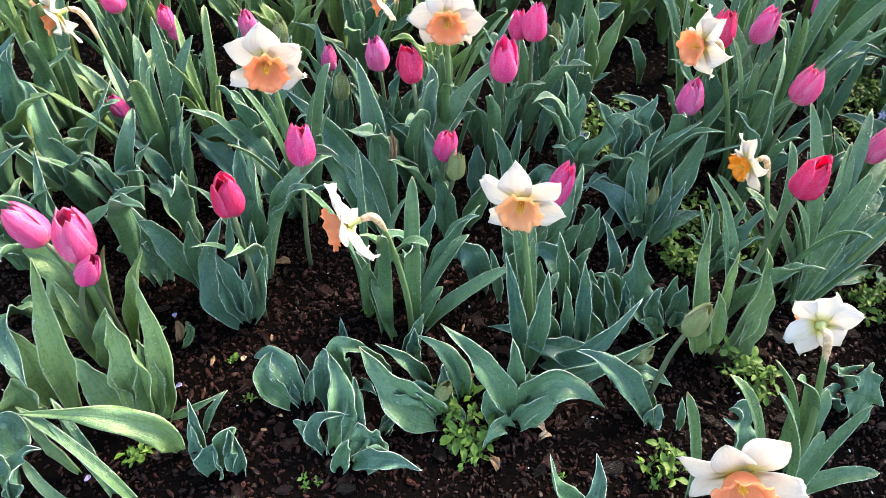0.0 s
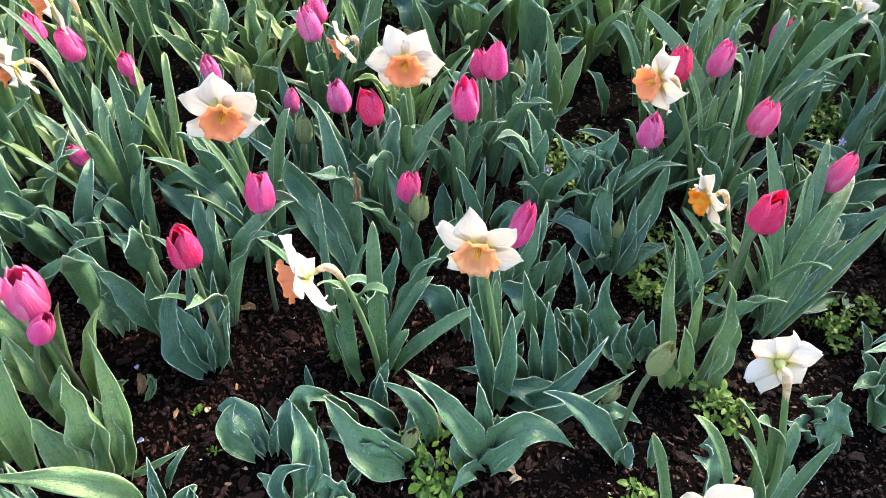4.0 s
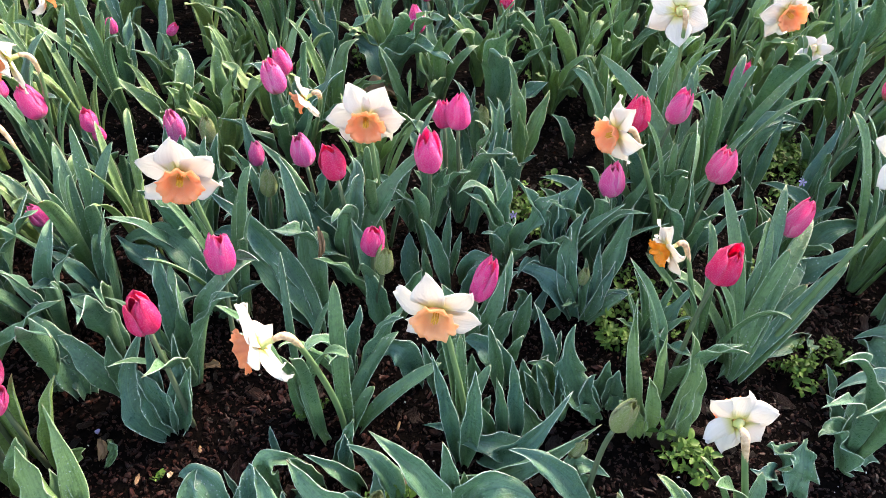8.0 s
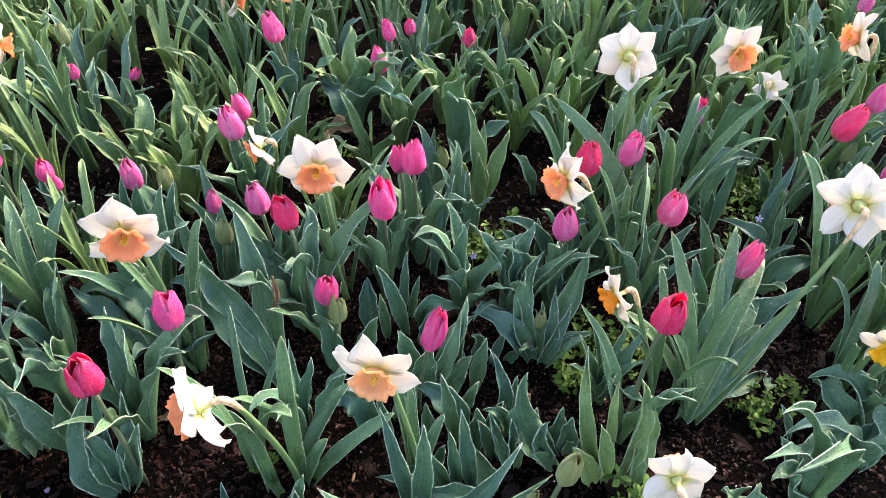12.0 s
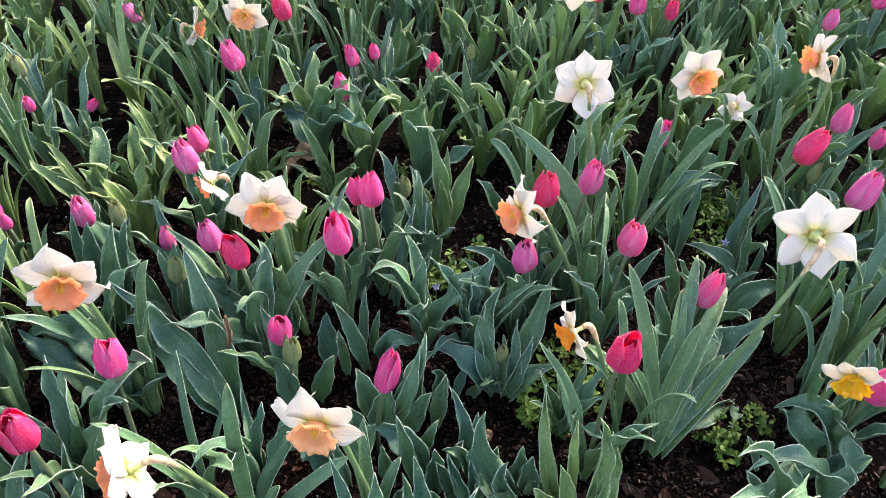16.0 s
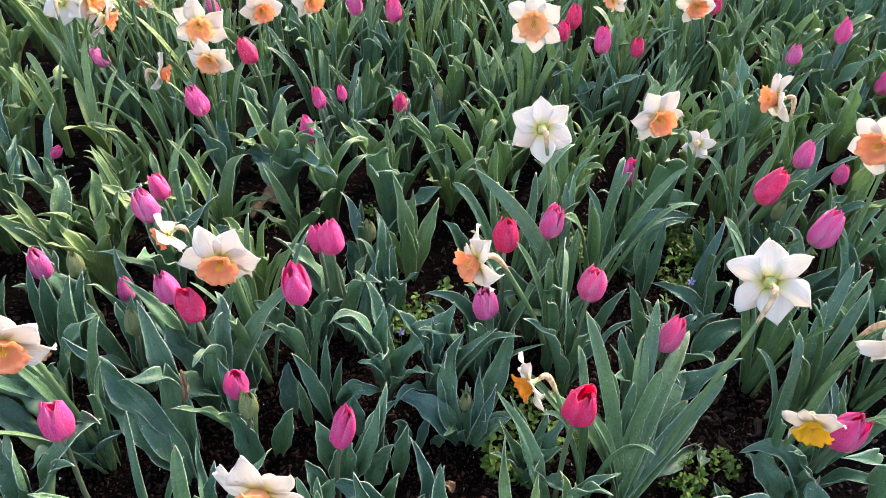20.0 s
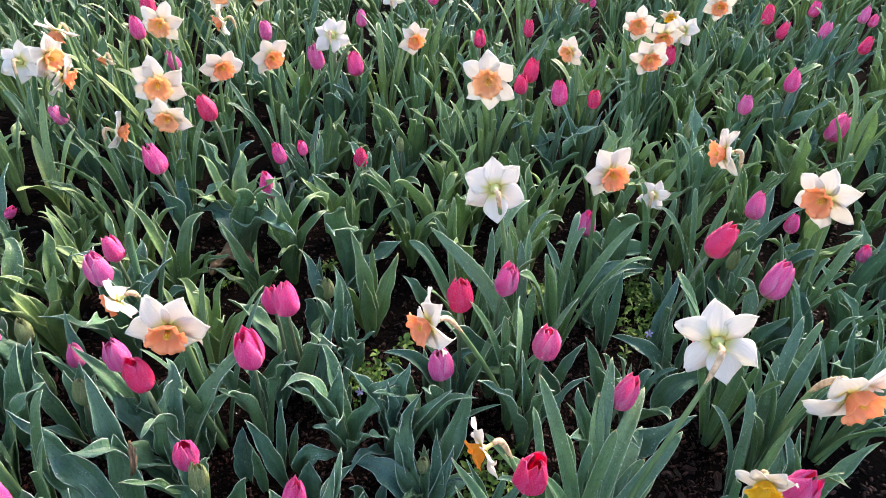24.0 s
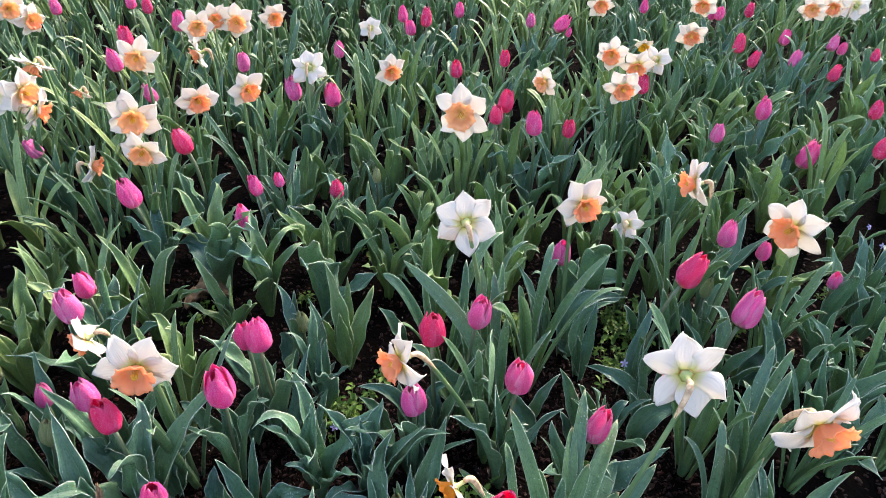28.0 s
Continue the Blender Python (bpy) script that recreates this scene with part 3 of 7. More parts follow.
def tulip(x, y, z, colour, high, lean_x, lean_y, leaves, slim=1.0):
    """A tulip whose head is centred at (x, y, z); the head leans by degrees to +x and away along +y."""
    axis = Vector((math.sin(radians(lean_x)), math.sin(radians(lean_y)), 1.0)).normalized()
    high *= 1.17
    low = Vector((x, y, z)) - axis * high / 2
    foot_x, foot_y = low.x - axis.x * 0.06 + RND.uniform(-0.012, 0.012), low.y - axis.y * 0.06 + RND.uniform(-0.012, 0.012)
    what = "tulip bud" if colour == "bud" else "tulip"
    state = "wet with dew" if colour != "bud" else "still shut"
    p = root("tulip", foot_x, foot_y, f"{COLOUR_WORDS[colour]} {what}, {state}, on a short stem", "tulip", "tulips in the bed")
    base = Vector((foot_x, foot_y, 0))
    path = bezier(((0, 0, -0.01), (0, 0, low.z * 0.5), tuple(low - base - axis * low.z * 0.3), tuple(low - base + axis * 0.003)), 9)
    part("stem", tube("stem", path, np.linspace(0.0042, 0.0034, 9), TULIP_STEM), p)
    turn = axis.to_track_quat("Z", "Y").to_matrix().to_4x4() @ pose(0, 0, 0, 0, 0, RND.uniform(0, 120))
    mouth = 0 if colour == "bud" or high < 0.045 else RND.choice((0, 0, 0, 0, 1, 1))
    wide = slim * high * (0.56 if colour == "bud" else RND.uniform(0.68, 0.76))
    for k in range(6):
        me = TULIP_PETALS[(colour, mouth, k % 2 == 0, RND.randrange(4))]
        m = Matrix.Translation(low - base) @ turn @ pose(0, 0, 0, 0, 0, 60 * k + RND.uniform(-7, 7)) @ pose(0, 0, 0, RND.uniform(-5.0, 1.5), RND.uniform(-2, 2), 0)
        part("petal", me, p, m @ Matrix.Diagonal((wide, wide, high * RND.uniform(0.90, 1.06), 1)))
    spread(p, "tulip", leaves + (1 if leaves else 0), RND.uniform(0.95, 1.2) * min(1.1, 0.35 + z * 2.8))
    return p


CORONA_WORDS = {"peach": "peach-orange", "buff": "pale apricot", "amber": "deep amber", "yellow": "golden yellow"}


def daffodil(x, y, z, foot_x, foot_y, facing, pitch, size, corona, leaves, roll=None):
    """A daffodil with its flower's middle at (x, y, z). facing: 0 toward -y, 90 toward +x; pitch: degrees up;
    roll: by how much its top petal leans to the right of one who looks at its face."""
    a, b = radians(facing), radians(pitch)
    way = Vector((math.sin(a) * math.cos(b), -math.cos(a) * math.cos(b), math.sin(b)))
    p = root("daffodil", foot_x, foot_y, f"white daffodil with a frilled {CORONA_WORDS[corona]} trumpet, wet with dew", "daffodil", "daffodils in the bed")
    size *= 1.27
    base, c = Vector((foot_x, foot_y, 0)), Vector((x, y, z))
    face_up = (Vector((0, 0, 1)) - way * way.z).normalized()
    face_right = face_up.cross(way)
    face = Matrix((face_right, face_up, way)).transposed().to_4x4()
    chance = RND.uniform(0, 60)
    turn = Matrix.Translation(c - base) @ face @ pose(0, 0, 0, 0, 0, -(chance if roll is None else roll))
    for k in range(6):
        inner = k % 2
        m = turn @ pose(0, 0, 0.002 if inner else 0, 0, 0, 60 * k + RND.uniform(-6, 6)) @ pose(0, 0, 0, RND.uniform(-15, 7), RND.uniform(-9, 9), 0)
        part("petal", RND.choice(WHITE_PETALS), p, m @ Matrix.Diagonal((size, size * RND.uniform(0.94, 1.05), size, 1)))
    cup = 1.0 if corona != "yellow" else 1.2
    trumpet = part("corona", CORONAS[(corona, RND.randrange(2))], p, turn @ Matrix.Diagonal((size * cup, size * cup, size * cup, 1)), f"frilled {CORONA_WORDS[corona]} trumpet")
    tagged(part("stamen", STAMENS, trumpet, Matrix.Diagonal((1 / cup, 1 / cup, 1 / cup, 1))), kind="stuff")
    back = c - base - way * size * 0.16
    part("flower_tube", tube("flower_tube", bezier((tuple(c - base - way * 0.001), tuple(back)), 6), np.array((0.085, 0.050, 0.038, 0.036, 0.038, 0.036)) * size, TUBE), p, None, "yellow-green tube behind the petals")
    knee = back - way * size * 0.28 - Vector((0, 0, size * 0.36 * max(0.0, math.cos(a)) ** 2))
    top = Vector((knee.x, knee.y, max(knee.z - 0.09, 0.1)))
    top += (Vector((0, 0, 0)) - Vector((knee.x, knee.y, 0))) * 0.18
    path = bezier(((0, 0, -0.01), (0, 0, top.z * 0.5), tuple(top), tuple(knee), tuple(knee + way * size * 0.10 + Vector((0, 0, size * 0.05))), tuple(back)), 20)
    part("stem", tube("stem", path, np.linspace(0.0050, 0.0026, 20), STEM), p)
    wrap = path[11:20]
    part("spathe", tube("spathe", wrap + np.array((0, 0, 0.0012)), np.array((0.0030, 0.0035, 0.0040, 0.0045, 0.0048, 0.0048, 0.0045, 0.0040, 0.0034)), PAPER, 9), p, None, "dry papery tan sheath")
    spread(p, "daffodil", leaves, 0.95)
    return p


def clump(x, y, kind, note):
    tint = ("blue-green", "grey-green") if "yellow" not in note else ("leafy", "wet")
    text = {"tulip": f"{tint[0]} tulip plant with wide wavy leaves, not in flower", "daffodil": f"tuft of upright strap-shaped {tint[1]} daffodil leaves"}[kind]
    words = f"{note} {text}".strip()
    p = root("tulip_plant" if kind == "tulip" else "daffodil_tuft", x, y, words, "plant", "leafy plants in the bed")
    p["light"] = "yellow" in note
    return p


def blade(p, x, y, tip_x, tip_y, tip_z, width, arch):
    """One leaf of a clump, from its foot at (x, y) to its tip."""
    kind = "tulip" if p.name.startswith("tulip") else "strap"
    reach = math.hypot(tip_x - x, tip_y - y)
    a = math.degrees(math.atan2(-(tip_x - x), tip_y - y))
    rnd = random.Random(round(1000 * (x + 3 * y + 7 * tip_x)))
    high = tip_z
    width = min(width * 1.05, 0.066) if kind == "tulip" else width * 0.82
    pts = leaf_points(reach, high, width, arch, kind, rnd, 26, 11 if kind == "tulip" else 7)
    light = p["light"]
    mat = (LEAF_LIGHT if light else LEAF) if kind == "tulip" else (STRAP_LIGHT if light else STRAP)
    me = sheet("leaf", pts, 0.001, mat)
    part("leaf", me, p, pose(x - p.location.x, y - p.location.y, 0, 0, 0, a))


FEET = []


def free_leaf(p, foot, mid, tip, width, hollow=0.7, wave=0.1, kind="tulip"):
    """One leaf of a clump through three points, its channel open toward the front and the sky."""
    foot, mid, tip = (np.array(q, float) for q in (foot, mid, tip))
    rnd = random.Random(round(1000 * (foot[0] + 3 * foot[1] + 7 * tip[0])))
    rows, width = 26, width * (1.0 if kind == "tulip" else 0.8)
    FEET.append((foot[0], foot[1]))
    line = bezier((foot, 2 * mid - (foot + tip) / 2, tip), rows) - np.array(p.location)
    t = np.gradient(line, axis=0)
    t /= np.linalg.norm(t, axis=1, keepdims=True)
    right = np.cross(t, np.tile((0.0, -0.6, 0.8), (rows, 1)))
    right /= np.linalg.norm(right, axis=1, keepdims=True) + 1e-9
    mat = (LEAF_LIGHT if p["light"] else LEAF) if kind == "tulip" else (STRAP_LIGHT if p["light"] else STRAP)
    part("leaf", sheet("leaf", leaf_skin(line, right, np.cross(right, t), width, 0.0, kind, rnd, 11 if kind == "tulip" else 7, hollow, wave), 0.001, mat), p)


def ribbon(p, points, width, face):
    """A long strap leaf along a curve; face is the way its broad side looks."""
    mid = bezier(points, 24) - np.array(p.location)
    t = np.gradient(mid, axis=0)
    t /= np.linalg.norm(t, axis=1, keepdims=True)
    side = np.cross(t, np.tile(face, (24, 1)))
    side /= np.linalg.norm(side, axis=1, keepdims=True)
    up = np.cross(side, t)
    s, u = np.linspace(0, 1, 24), np.linspace(-1, 1, 7)
    w = width * np.interp(s, (0, 0.1, 0.5, 0.82, 0.93, 0.98, 1), (0.75, 0.9, 1, 0.84, 0.55, 0.26, 0.03)) / 2
    pts = mid[:, None] + side[:, None] * (u[None] * w[:, None])[..., None] + up[:, None] * (0.3 * np.abs(u[None]) ** 1.6 * w[:, None])[..., None]
    part("leaf", sheet("leaf", pts, 0.001, STRAP_LIGHT if p["light"] else STRAP), p)


def leaflets(verts, faces, uvs, x, y, z, size, turn, rise, rnd):
    """One small folded oval leaf."""
    q = Euler((rise, rnd.uniform(-0.5, 0.5), turn)).to_matrix()
    o = len(verts)
    slim = rnd.uniform(0.7, 1.25)
    for v, w in ((0.0, 0.05), (0.22, 0.12), (0.45, 0.36), (0.66, 0.40), (0.86, 0.26), (1.0, 0.03)):
        for u in (-1, 0, 1):
            d = q @ Vector((u * w * slim * size * rnd.uniform(0.85, 1.15), v * size * 1.5, abs(u) * w * size * 0.5 - 0.45 * size * v * v))
            verts.append((x + d.x, y + d.y, z + d.z))
            uvs.append(((u + 1) / 2, v))
    for i in range(5):
        for j in range(2):
            a = o + i * 3 + j
            faces.append((a, a + 1, a + 4, a + 3))


def weeds(x, y, spread_r, count, size, high, seed, label="low green weeds growing between the bulbs"):
    """Rosettes of small leaves on thin runners, of uneven size and height."""
    rnd = random.Random(seed)
    verts, faces, uvs = [], [], []
    for k in range(int(count * 1.2)):
        r, a = spread_r * math.sqrt(rnd.random()) * rnd.uniform(0.7, 1.25), rnd.uniform(0, 6.28)
        cx, cy, top = r * math.cos(a), r * math.sin(a), high * rnd.uniform(0.15, 0.9)
        grow = size * rnd.choice((0.6, 0.8, 1.0, 1.25))
        for j in range(rnd.choice((4, 6, 7, 9))):
            leaflets(verts, faces, uvs, cx + rnd.uniform(-1, 1) * grow * 0.3, cy + rnd.uniform(-1, 1) * grow * 0.3, top * (1 - 0.07 * j), grow * rnd.uniform(0.6, 1.25), j * 2.4 + rnd.uniform(-0.5, 0.5), rnd.uniform(-0.5, 0.9), rnd)
        o = len(verts)
        for px, py, pz in ((cx, cy, -0.004), (cx + rnd.uniform(-0.006, 0.006), cy, top)):
            for q in range(3):
                verts.append((px + 0.0008 * math.cos(q * 2.09), py + 0.0008 * math.sin(q * 2.09), pz))
                uvs.append((0.5, 0.5))
        faces.extend((o + q, o + (q + 1) % 3, o + 3 + (q + 1) % 3, o + 3 + q) for q in range(3))
    ob = tagged(new("weed", mesh_of("weed", verts, faces, WEED, uvs)), label, "weed", kind="stuff")
    ob.location = (x, y, 0)


def dry_scrap(x, y, z, turn, long, wide, tilt, mat, label):
    rnd = random.Random(round(1000 * (x + y)))
    v, u = np.linspace(0, 1, 18), np.linspace(-1, 1, 11)
    w = wide * np.sin(np.pi * (0.08 + 0.86 * v)) ** 0.7
    px = u[None] * w[:, None] / 2 + 0.15 * long * np.sin(3 * v)[:, None]
    py = v[:, None] * long + 0 * u[None]
    pz = np.abs(u[None]) * w[:, None] * 0.4 + 0.18 * long * np.sin(3.5 * v + rnd.uniform(0, 3))[:, None] + 0.05 * long * np.sin(9 * v[:, None] + 5 * u[None]) + 0.05 * long * np.sin(17 * v[:, None] - 9 * u[None] + rnd.uniform(0, 6))
    me = sheet("dead_leaf", np.stack([px, py, pz + 0 * px], -1), 0.0008, mat)
    ob = new("dead_leaf", me)
    ob.matrix_basis = pose(x, y, z, tilt, 0, turn)
    return tagged(ob, label, "dead leaf")


def viola(x, y, z, facing):
    p = root("viola", x, y, "tiny lilac-blue viola flower low among the leaves", "viola", "violas in the bed")
    part("stem", tube("stem", bezier(((0, 0, -0.005), (0, 0, z * 0.6), (0, 0, z)), 5), (0.001,) * 5, STEM, 5), p)
    rnd = random.Random(round(999 * x))
    for k in range(5):
        verts, faces, uvs = [], [], []
        leaflets(verts, faces, uvs, 0, 0, 0, 0.0055, 0, 0.2, rnd)
        m = pose(0, 0, z) @ pose(0, 0, 0, 55, 0, facing) @ pose(0, 0, 0, 0, 0, 72 * k)
        part("petal", mesh_of("petal", verts, faces, VIOLA, uvs), p, m)


# ---- ground: one sheet of dark soil to the horizon ----
def ground():
    near = np.linspace(-2.6, 5.4, 121)
    deep = np.linspace(-1.0, 6.0, 106)
    xs = np.concatenate([(-400, -60, -12), near, (15, 60, 400)])
    ys = np.concatenate([(-400, -60, -8), deep, (15, 60, 400)])
    verts = [(x, y, 0.010 * noise.noise((x * 3, y * 3, 0)) + 0.006 * noise.noise((x * 11, y * 11, 3)) if -2.6 <= x <= 5.4 and -1 <= y <= 6 else 0.0) for y in ys for x in xs]
    m = len(xs)
    faces = [(j * m + i, j * m + i + 1, (j + 1) * m + i + 1, (j + 1) * m + i) for j in range(len(ys) - 1) for i in range(m - 1)]
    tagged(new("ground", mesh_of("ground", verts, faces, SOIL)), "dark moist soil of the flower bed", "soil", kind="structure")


ground()

# ---- the flowers and the leafy plants at the front of the bed ----
daffodil(0.109, 0.540, 0.340, 0.164, 0.575, -12, 6, 0.082, "buff", 0, 42)
daffodil(-0.087, 0.514, 0.324, -0.018, 0.583, -78, -16, 0.079, "peach", 0, 0)
daffodil(-0.218, 0.776, 0.350, -0.197, 0.813, 12, 0, 0.092, "peach", 7, 0)
daffodil(0.026, 0.924, 0.333, 0.046, 0.967, -2, 0, 0.092, "peach", 6, 25)
daffodil(0.421, 0.403, 0.306, 0.507, 0.372, 168, -22, 0.064, "peach", 0, -5)
daffodil(0.450, 0.704, 0.259, 0.550, 0.669, -74, -14, 0.067, "amber", 3, 0)
daffodil(0.400, 0.873, 0.337, 0.557, 0.931, -66, 0, 0.084, "peach", 5, 20)
daffodil(0.801, 1.202, 0.360, 0.807, 1.225, 2, 2, 0.086, "peach", 0, 30)
daffodil(0.543, 1.088, 0.422, 0.617, 1.157, 172, -22, 0.088, "peach", 6, 8)
daffodil(0.610, 1.440, 0.452, 0.721, 1.809, -21, 6, 0.098, "buff", 7, -8)
daffodil(0.773, 0.737, 0.383, 0.661, 0.675, 158, -22, 0.092, "peach", 0, 14)
daffodil(0.971, 1.321, 0.216, 0.966, 1.276, 136, -40, 0.056, "buff", 4)
daffodil(1.025, 1.198, 0.390, 1.050, 1.189, -100, -6, 0.082, "peach", 7, 10)
daffodil(1.115, 1.017, 0.397, 1.159, 1.018, -68, -2, 0.092, "peach", 7, -5)
daffodil(0.921, 0.643, 0.364, 0.975, 0.766, 4, -8, 0.106, "peach", 7, 15)
daffodil(-0.081, 1.054, 0.285, -0.108, 1.236, -72, -20, 0.066, "peach", 3, 0)
daffodil(0.824, 0.612, 0.231, 0.856, 0.661, -30, -8, 0.064, "yellow", 5, 30)
daffodil(-0.099, 1.713, 0.360, -0.117, 1.752, 8, -6, 0.100, "buff", 6, 0)
daffodil(-0.077, 1.641, 0.310, -0.092, 1.671, -8, -10, 0.084, "buff", 6, -10)
daffodil(0.032, 1.815, 0.350, 0.001, 1.866, 21, -10, 0.082, "peach", 6, 30)
daffodil(0.152, 1.831, 0.364, 0.135, 1.881, 24, -10, 0.080, "peach", 6, -20)
daffodil(-0.194, 1.645, 0.280, -0.218, 1.661, 88, -14, 0.072, "peach", 6, 5)
daffodil(0.316, 0.263, 0.250, 0.427, 0.274, -8, 4, 0.094, "peach", 5, 30)
daffodil(-0.590, 0.977, 0.290, -0.478, 0.888, -55, -5, 0.088, "peach", 6, 20)
daffodil(-0.566, 1.110, 0.330, -0.586, 1.127, -60, -5, 0.090, "peach", 6, 20)
daffodil(-0.596, 1.367, 0.320, -0.625, 1.342, 110, -16, 0.075, "peach", 6)
daffodil(-0.392, 2.044, 0.370, -0.360, 2.067, -40, -50, 0.085, "peach", 6)
daffodil(-0.383, 1.895, 0.360, -0.412, 1.929, 61, -10, 0.095, "buff", 6)
daffodil(-0.344, 1.849, 0.330, -0.530, 2.074, 87, -24, 0.085, "peach", 6)
daffodil(-0.458, 1.923, 0.340, -0.461, 1.873, 173, -30, 0.085, "buff", 6)
daffodil(-0.295, 2.027, 0.300, -0.285, 2.055, -42, -40, 0.050, "peach", 4)
daffodil(-0.123, 1.986, 0.400, -0.119, 2.026, -5, -6, 0.088, "buff", 7)
daffodil(-0.005, 2.275, 0.380, -0.014, 2.316, 8, -4, 0.082, "buff", 6)
daffodil(0.004, 2.162, 0.340, 0.034, 2.173, -80, -18, 0.075, "peach", 5)
daffodil(0.039, 2.344, 0.380, 0.039, 2.365, 17, -10, 0.075, "peach", 5)
daffodil(0.101, 2.338, 0.370, 0.090, 2.373, 10, -6, 0.090, "buff", 6)
daffodil(0.511, 2.347, 0.330, 0.509, 2.303, 165, -30, 0.060, "buff", 4)
daffodil(0.213, 2.399, 0.360, 0.206, 2.438, 16, -10, 0.075, "peach", 5)
daffodil(-0.584, 2.511, 0.380, -0.586, 2.536, 31, -6, 0.090, "buff", 6)
daffodil(-0.515, 2.458, 0.360, -0.536, 2.468, 50, -10, 0.085, "peach", 6)
daffodil(0.309, 2.013, 0.340, 0.299, 1.967, 164, -40, 0.085, "peach", 6)
daffodil(0.533, 2.000, 0.327, 0.546, 2.032, 7, -10, 0.076, "peach", 6)
daffodil(0.920, 1.805, 0.350, 0.964, 1.819, -61, -6, 0.070, "buff", 6)
daffodil(1.165, 1.948, 0.363, 1.198, 1.975, -29, -6, 0.080, "peach", 7)
daffodil(1.219, 1.891, 0.350, 1.226, 1.926, -24, -24, 0.080, "peach", 6)
daffodil(1.114, 1.745, 0.350, 1.136, 1.793, -14, -10, 0.084, "peach", 7)
daffodil(1.305, 1.943, 0.340, 1.284, 1.902, 135, -30, 0.070, "buff", 5)
daffodil(1.379, 2.173, 0.300, 1.394, 2.196, -19, -30, 0.050, "yellow", 4)
daffodil(1.513, 2.133, 0.340, 1.534, 2.182, -20, -10, 0.080, "peach", 6)
daffodil(1.344, 2.474, 0.340, 1.357, 2.511, -20, -10, 0.080, "peach", 6)
daffodil(1.736, 2.465, 0.330, 1.737, 2.496, -32, -14, 0.085, "peach", 6)
daffodil(2.100, 2.347, 0.340, 2.111, 2.375, -47, -10, 0.085, "buff", 6)
daffodil(2.211, 2.388, 0.330, 2.225, 2.428, -33, -10, 0.080, "peach", 6)
daffodil(2.255, 2.330, 0.350, 2.206, 2.298, 118, -20, 0.090, "buff", 6)
tulip(0.190, 0.695, 0.215, "pink", 0.072, 10, 0, 0, 0.66)
tulip(0.491, 0.628, 0.307, "rose", 0.056, 4, -4, 2)
tulip(-0.179, 0.728, 0.251, "pink", 0.058, 2, 4, 0)
tulip(-0.256, 0.618, 0.258, "rose", 0.056, -2, 2, 0)
tulip(0.182, 1.054, 0.255, "pink", 0.060, 0, 4, 3)
tulip(0.156, 1.077, 0.235, "pink", 0.048, -6, 6, 0)
tulip(0.123, 0.953, 0.243, "pink", 0.062, -4, 2, 4)
tulip(-0.030, 0.905, 0.265, "rose", 0.052, -10, 6, 4)
tulip(-0.088, 0.993, 0.223, "mauve", 0.052, -8, 6, 4)
tulip(-0.182, 1.058, 0.166, "mauve", 0.042, 0, 0, 3)
tulip(-0.333, 1.117, 0.187, "mauve", 0.052, 2, 0, 4)
tulip(-0.156, 1.201, 0.237, "mauve", 0.058, -12, 8, 4)
tulip(-0.149, 1.276, 0.225, "pink", 0.050, -10, 6, 3)
tulip(0.030, 0.819, 0.176, "pink", 0.050, 4, -4, 3)
tulip(0.423, 0.893, 0.227, "mauve", 0.054, -2, 0, 4)
tulip(0.465, 0.964, 0.306, "rose", 0.056, 0, 0, 3)
tulip(0.698, 0.795, 0.225, "pale", 0.066, 10, -4, 4, 0.74)
tulip(0.822, 1.309, 0.164, "mauve", 0.052, 4, 4, 4)
tulip(0.588, 0.875, 0.270, "pale", 0.056, 4, 0, 4)
tulip(0.953, 1.027, 0.316, "rose", 0.062, 40, 4, 3)
tulip(0.127, 1.540, 0.175, "pink", 0.056, -12, 6, 4)
tulip(0.154, 1.638, 0.200, "pink", 0.046, -10, 6, 3)
tulip(-0.108, 1.556, 0.254, "pink", 0.062, -16, 4, 4)
tulip(0.347, 1.597, 0.199, "rose", 0.044, 0, 0, 4)
tulip(0.555, 1.010, 0.288, "mauve", 0.054, 10, 0, 3)
tulip(1.070, 0.996, 0.235, "mauve", 0.066, 26, 10, 4)
tulip(1.153, 1.219, 0.240, "mauve", 0.052, 8, 2, 4)
tulip(1.240, 1.200, 0.200, "pink", 0.040, 4, 0, 3)
tulip(0.852, 1.669, 0.302, "pink", 0.058, -6, 0, 4)
tulip(0.973, 1.727, 0.250, "rose", 0.044, 0, 0, 4)
tulip(0.772, 1.737, 0.300, "rose", 0.046, 0, 2, 3)
tulip(0.805, 1.772, 0.320, "rose", 0.056, 6, 2, 4)
tulip(-0.003, 1.706, 0.295, "rose", 0.056, -22, 4, 4)
tulip(1.650, 1.625, 0.172, "pink", 0.070, 34, 4, 4)
tulip(1.363, 1.647, 0.250, "mauve", 0.048, 2, 0, 4)
tulip(0.210, 1.659, 0.200, "pink", 0.036, -6, 0, 3)
tulip(-0.512, 0.585, 0.230, "pale", 0.060, -24, 4, 0)
tulip(-0.438, 0.559, 0.240, "pale", 0.064, 0, 6, 0)
tulip(-0.421, 0.530, 0.210, "pink", 0.044, 34, 6, 0)
tulip(-0.483, 1.122, 0.200, "pink", 0.040, 0, 0, 2)
tulip(-0.516, 0.914, 0.160, "pink", 0.036, -20, 0, 3)
tulip(-0.569, 1.122, 0.240, "pink", 0.056, -14, 6, 0)
tulip(-0.651, 1.178, 0.240, "pink", 0.050, 0, 0, 2)
tulip(-0.425, 1.528, 0.160, "pink", 0.030, 60, 0, 3)
tulip(-0.549, 1.510, 0.180, "pink", 0.034, 0, 0, 3)
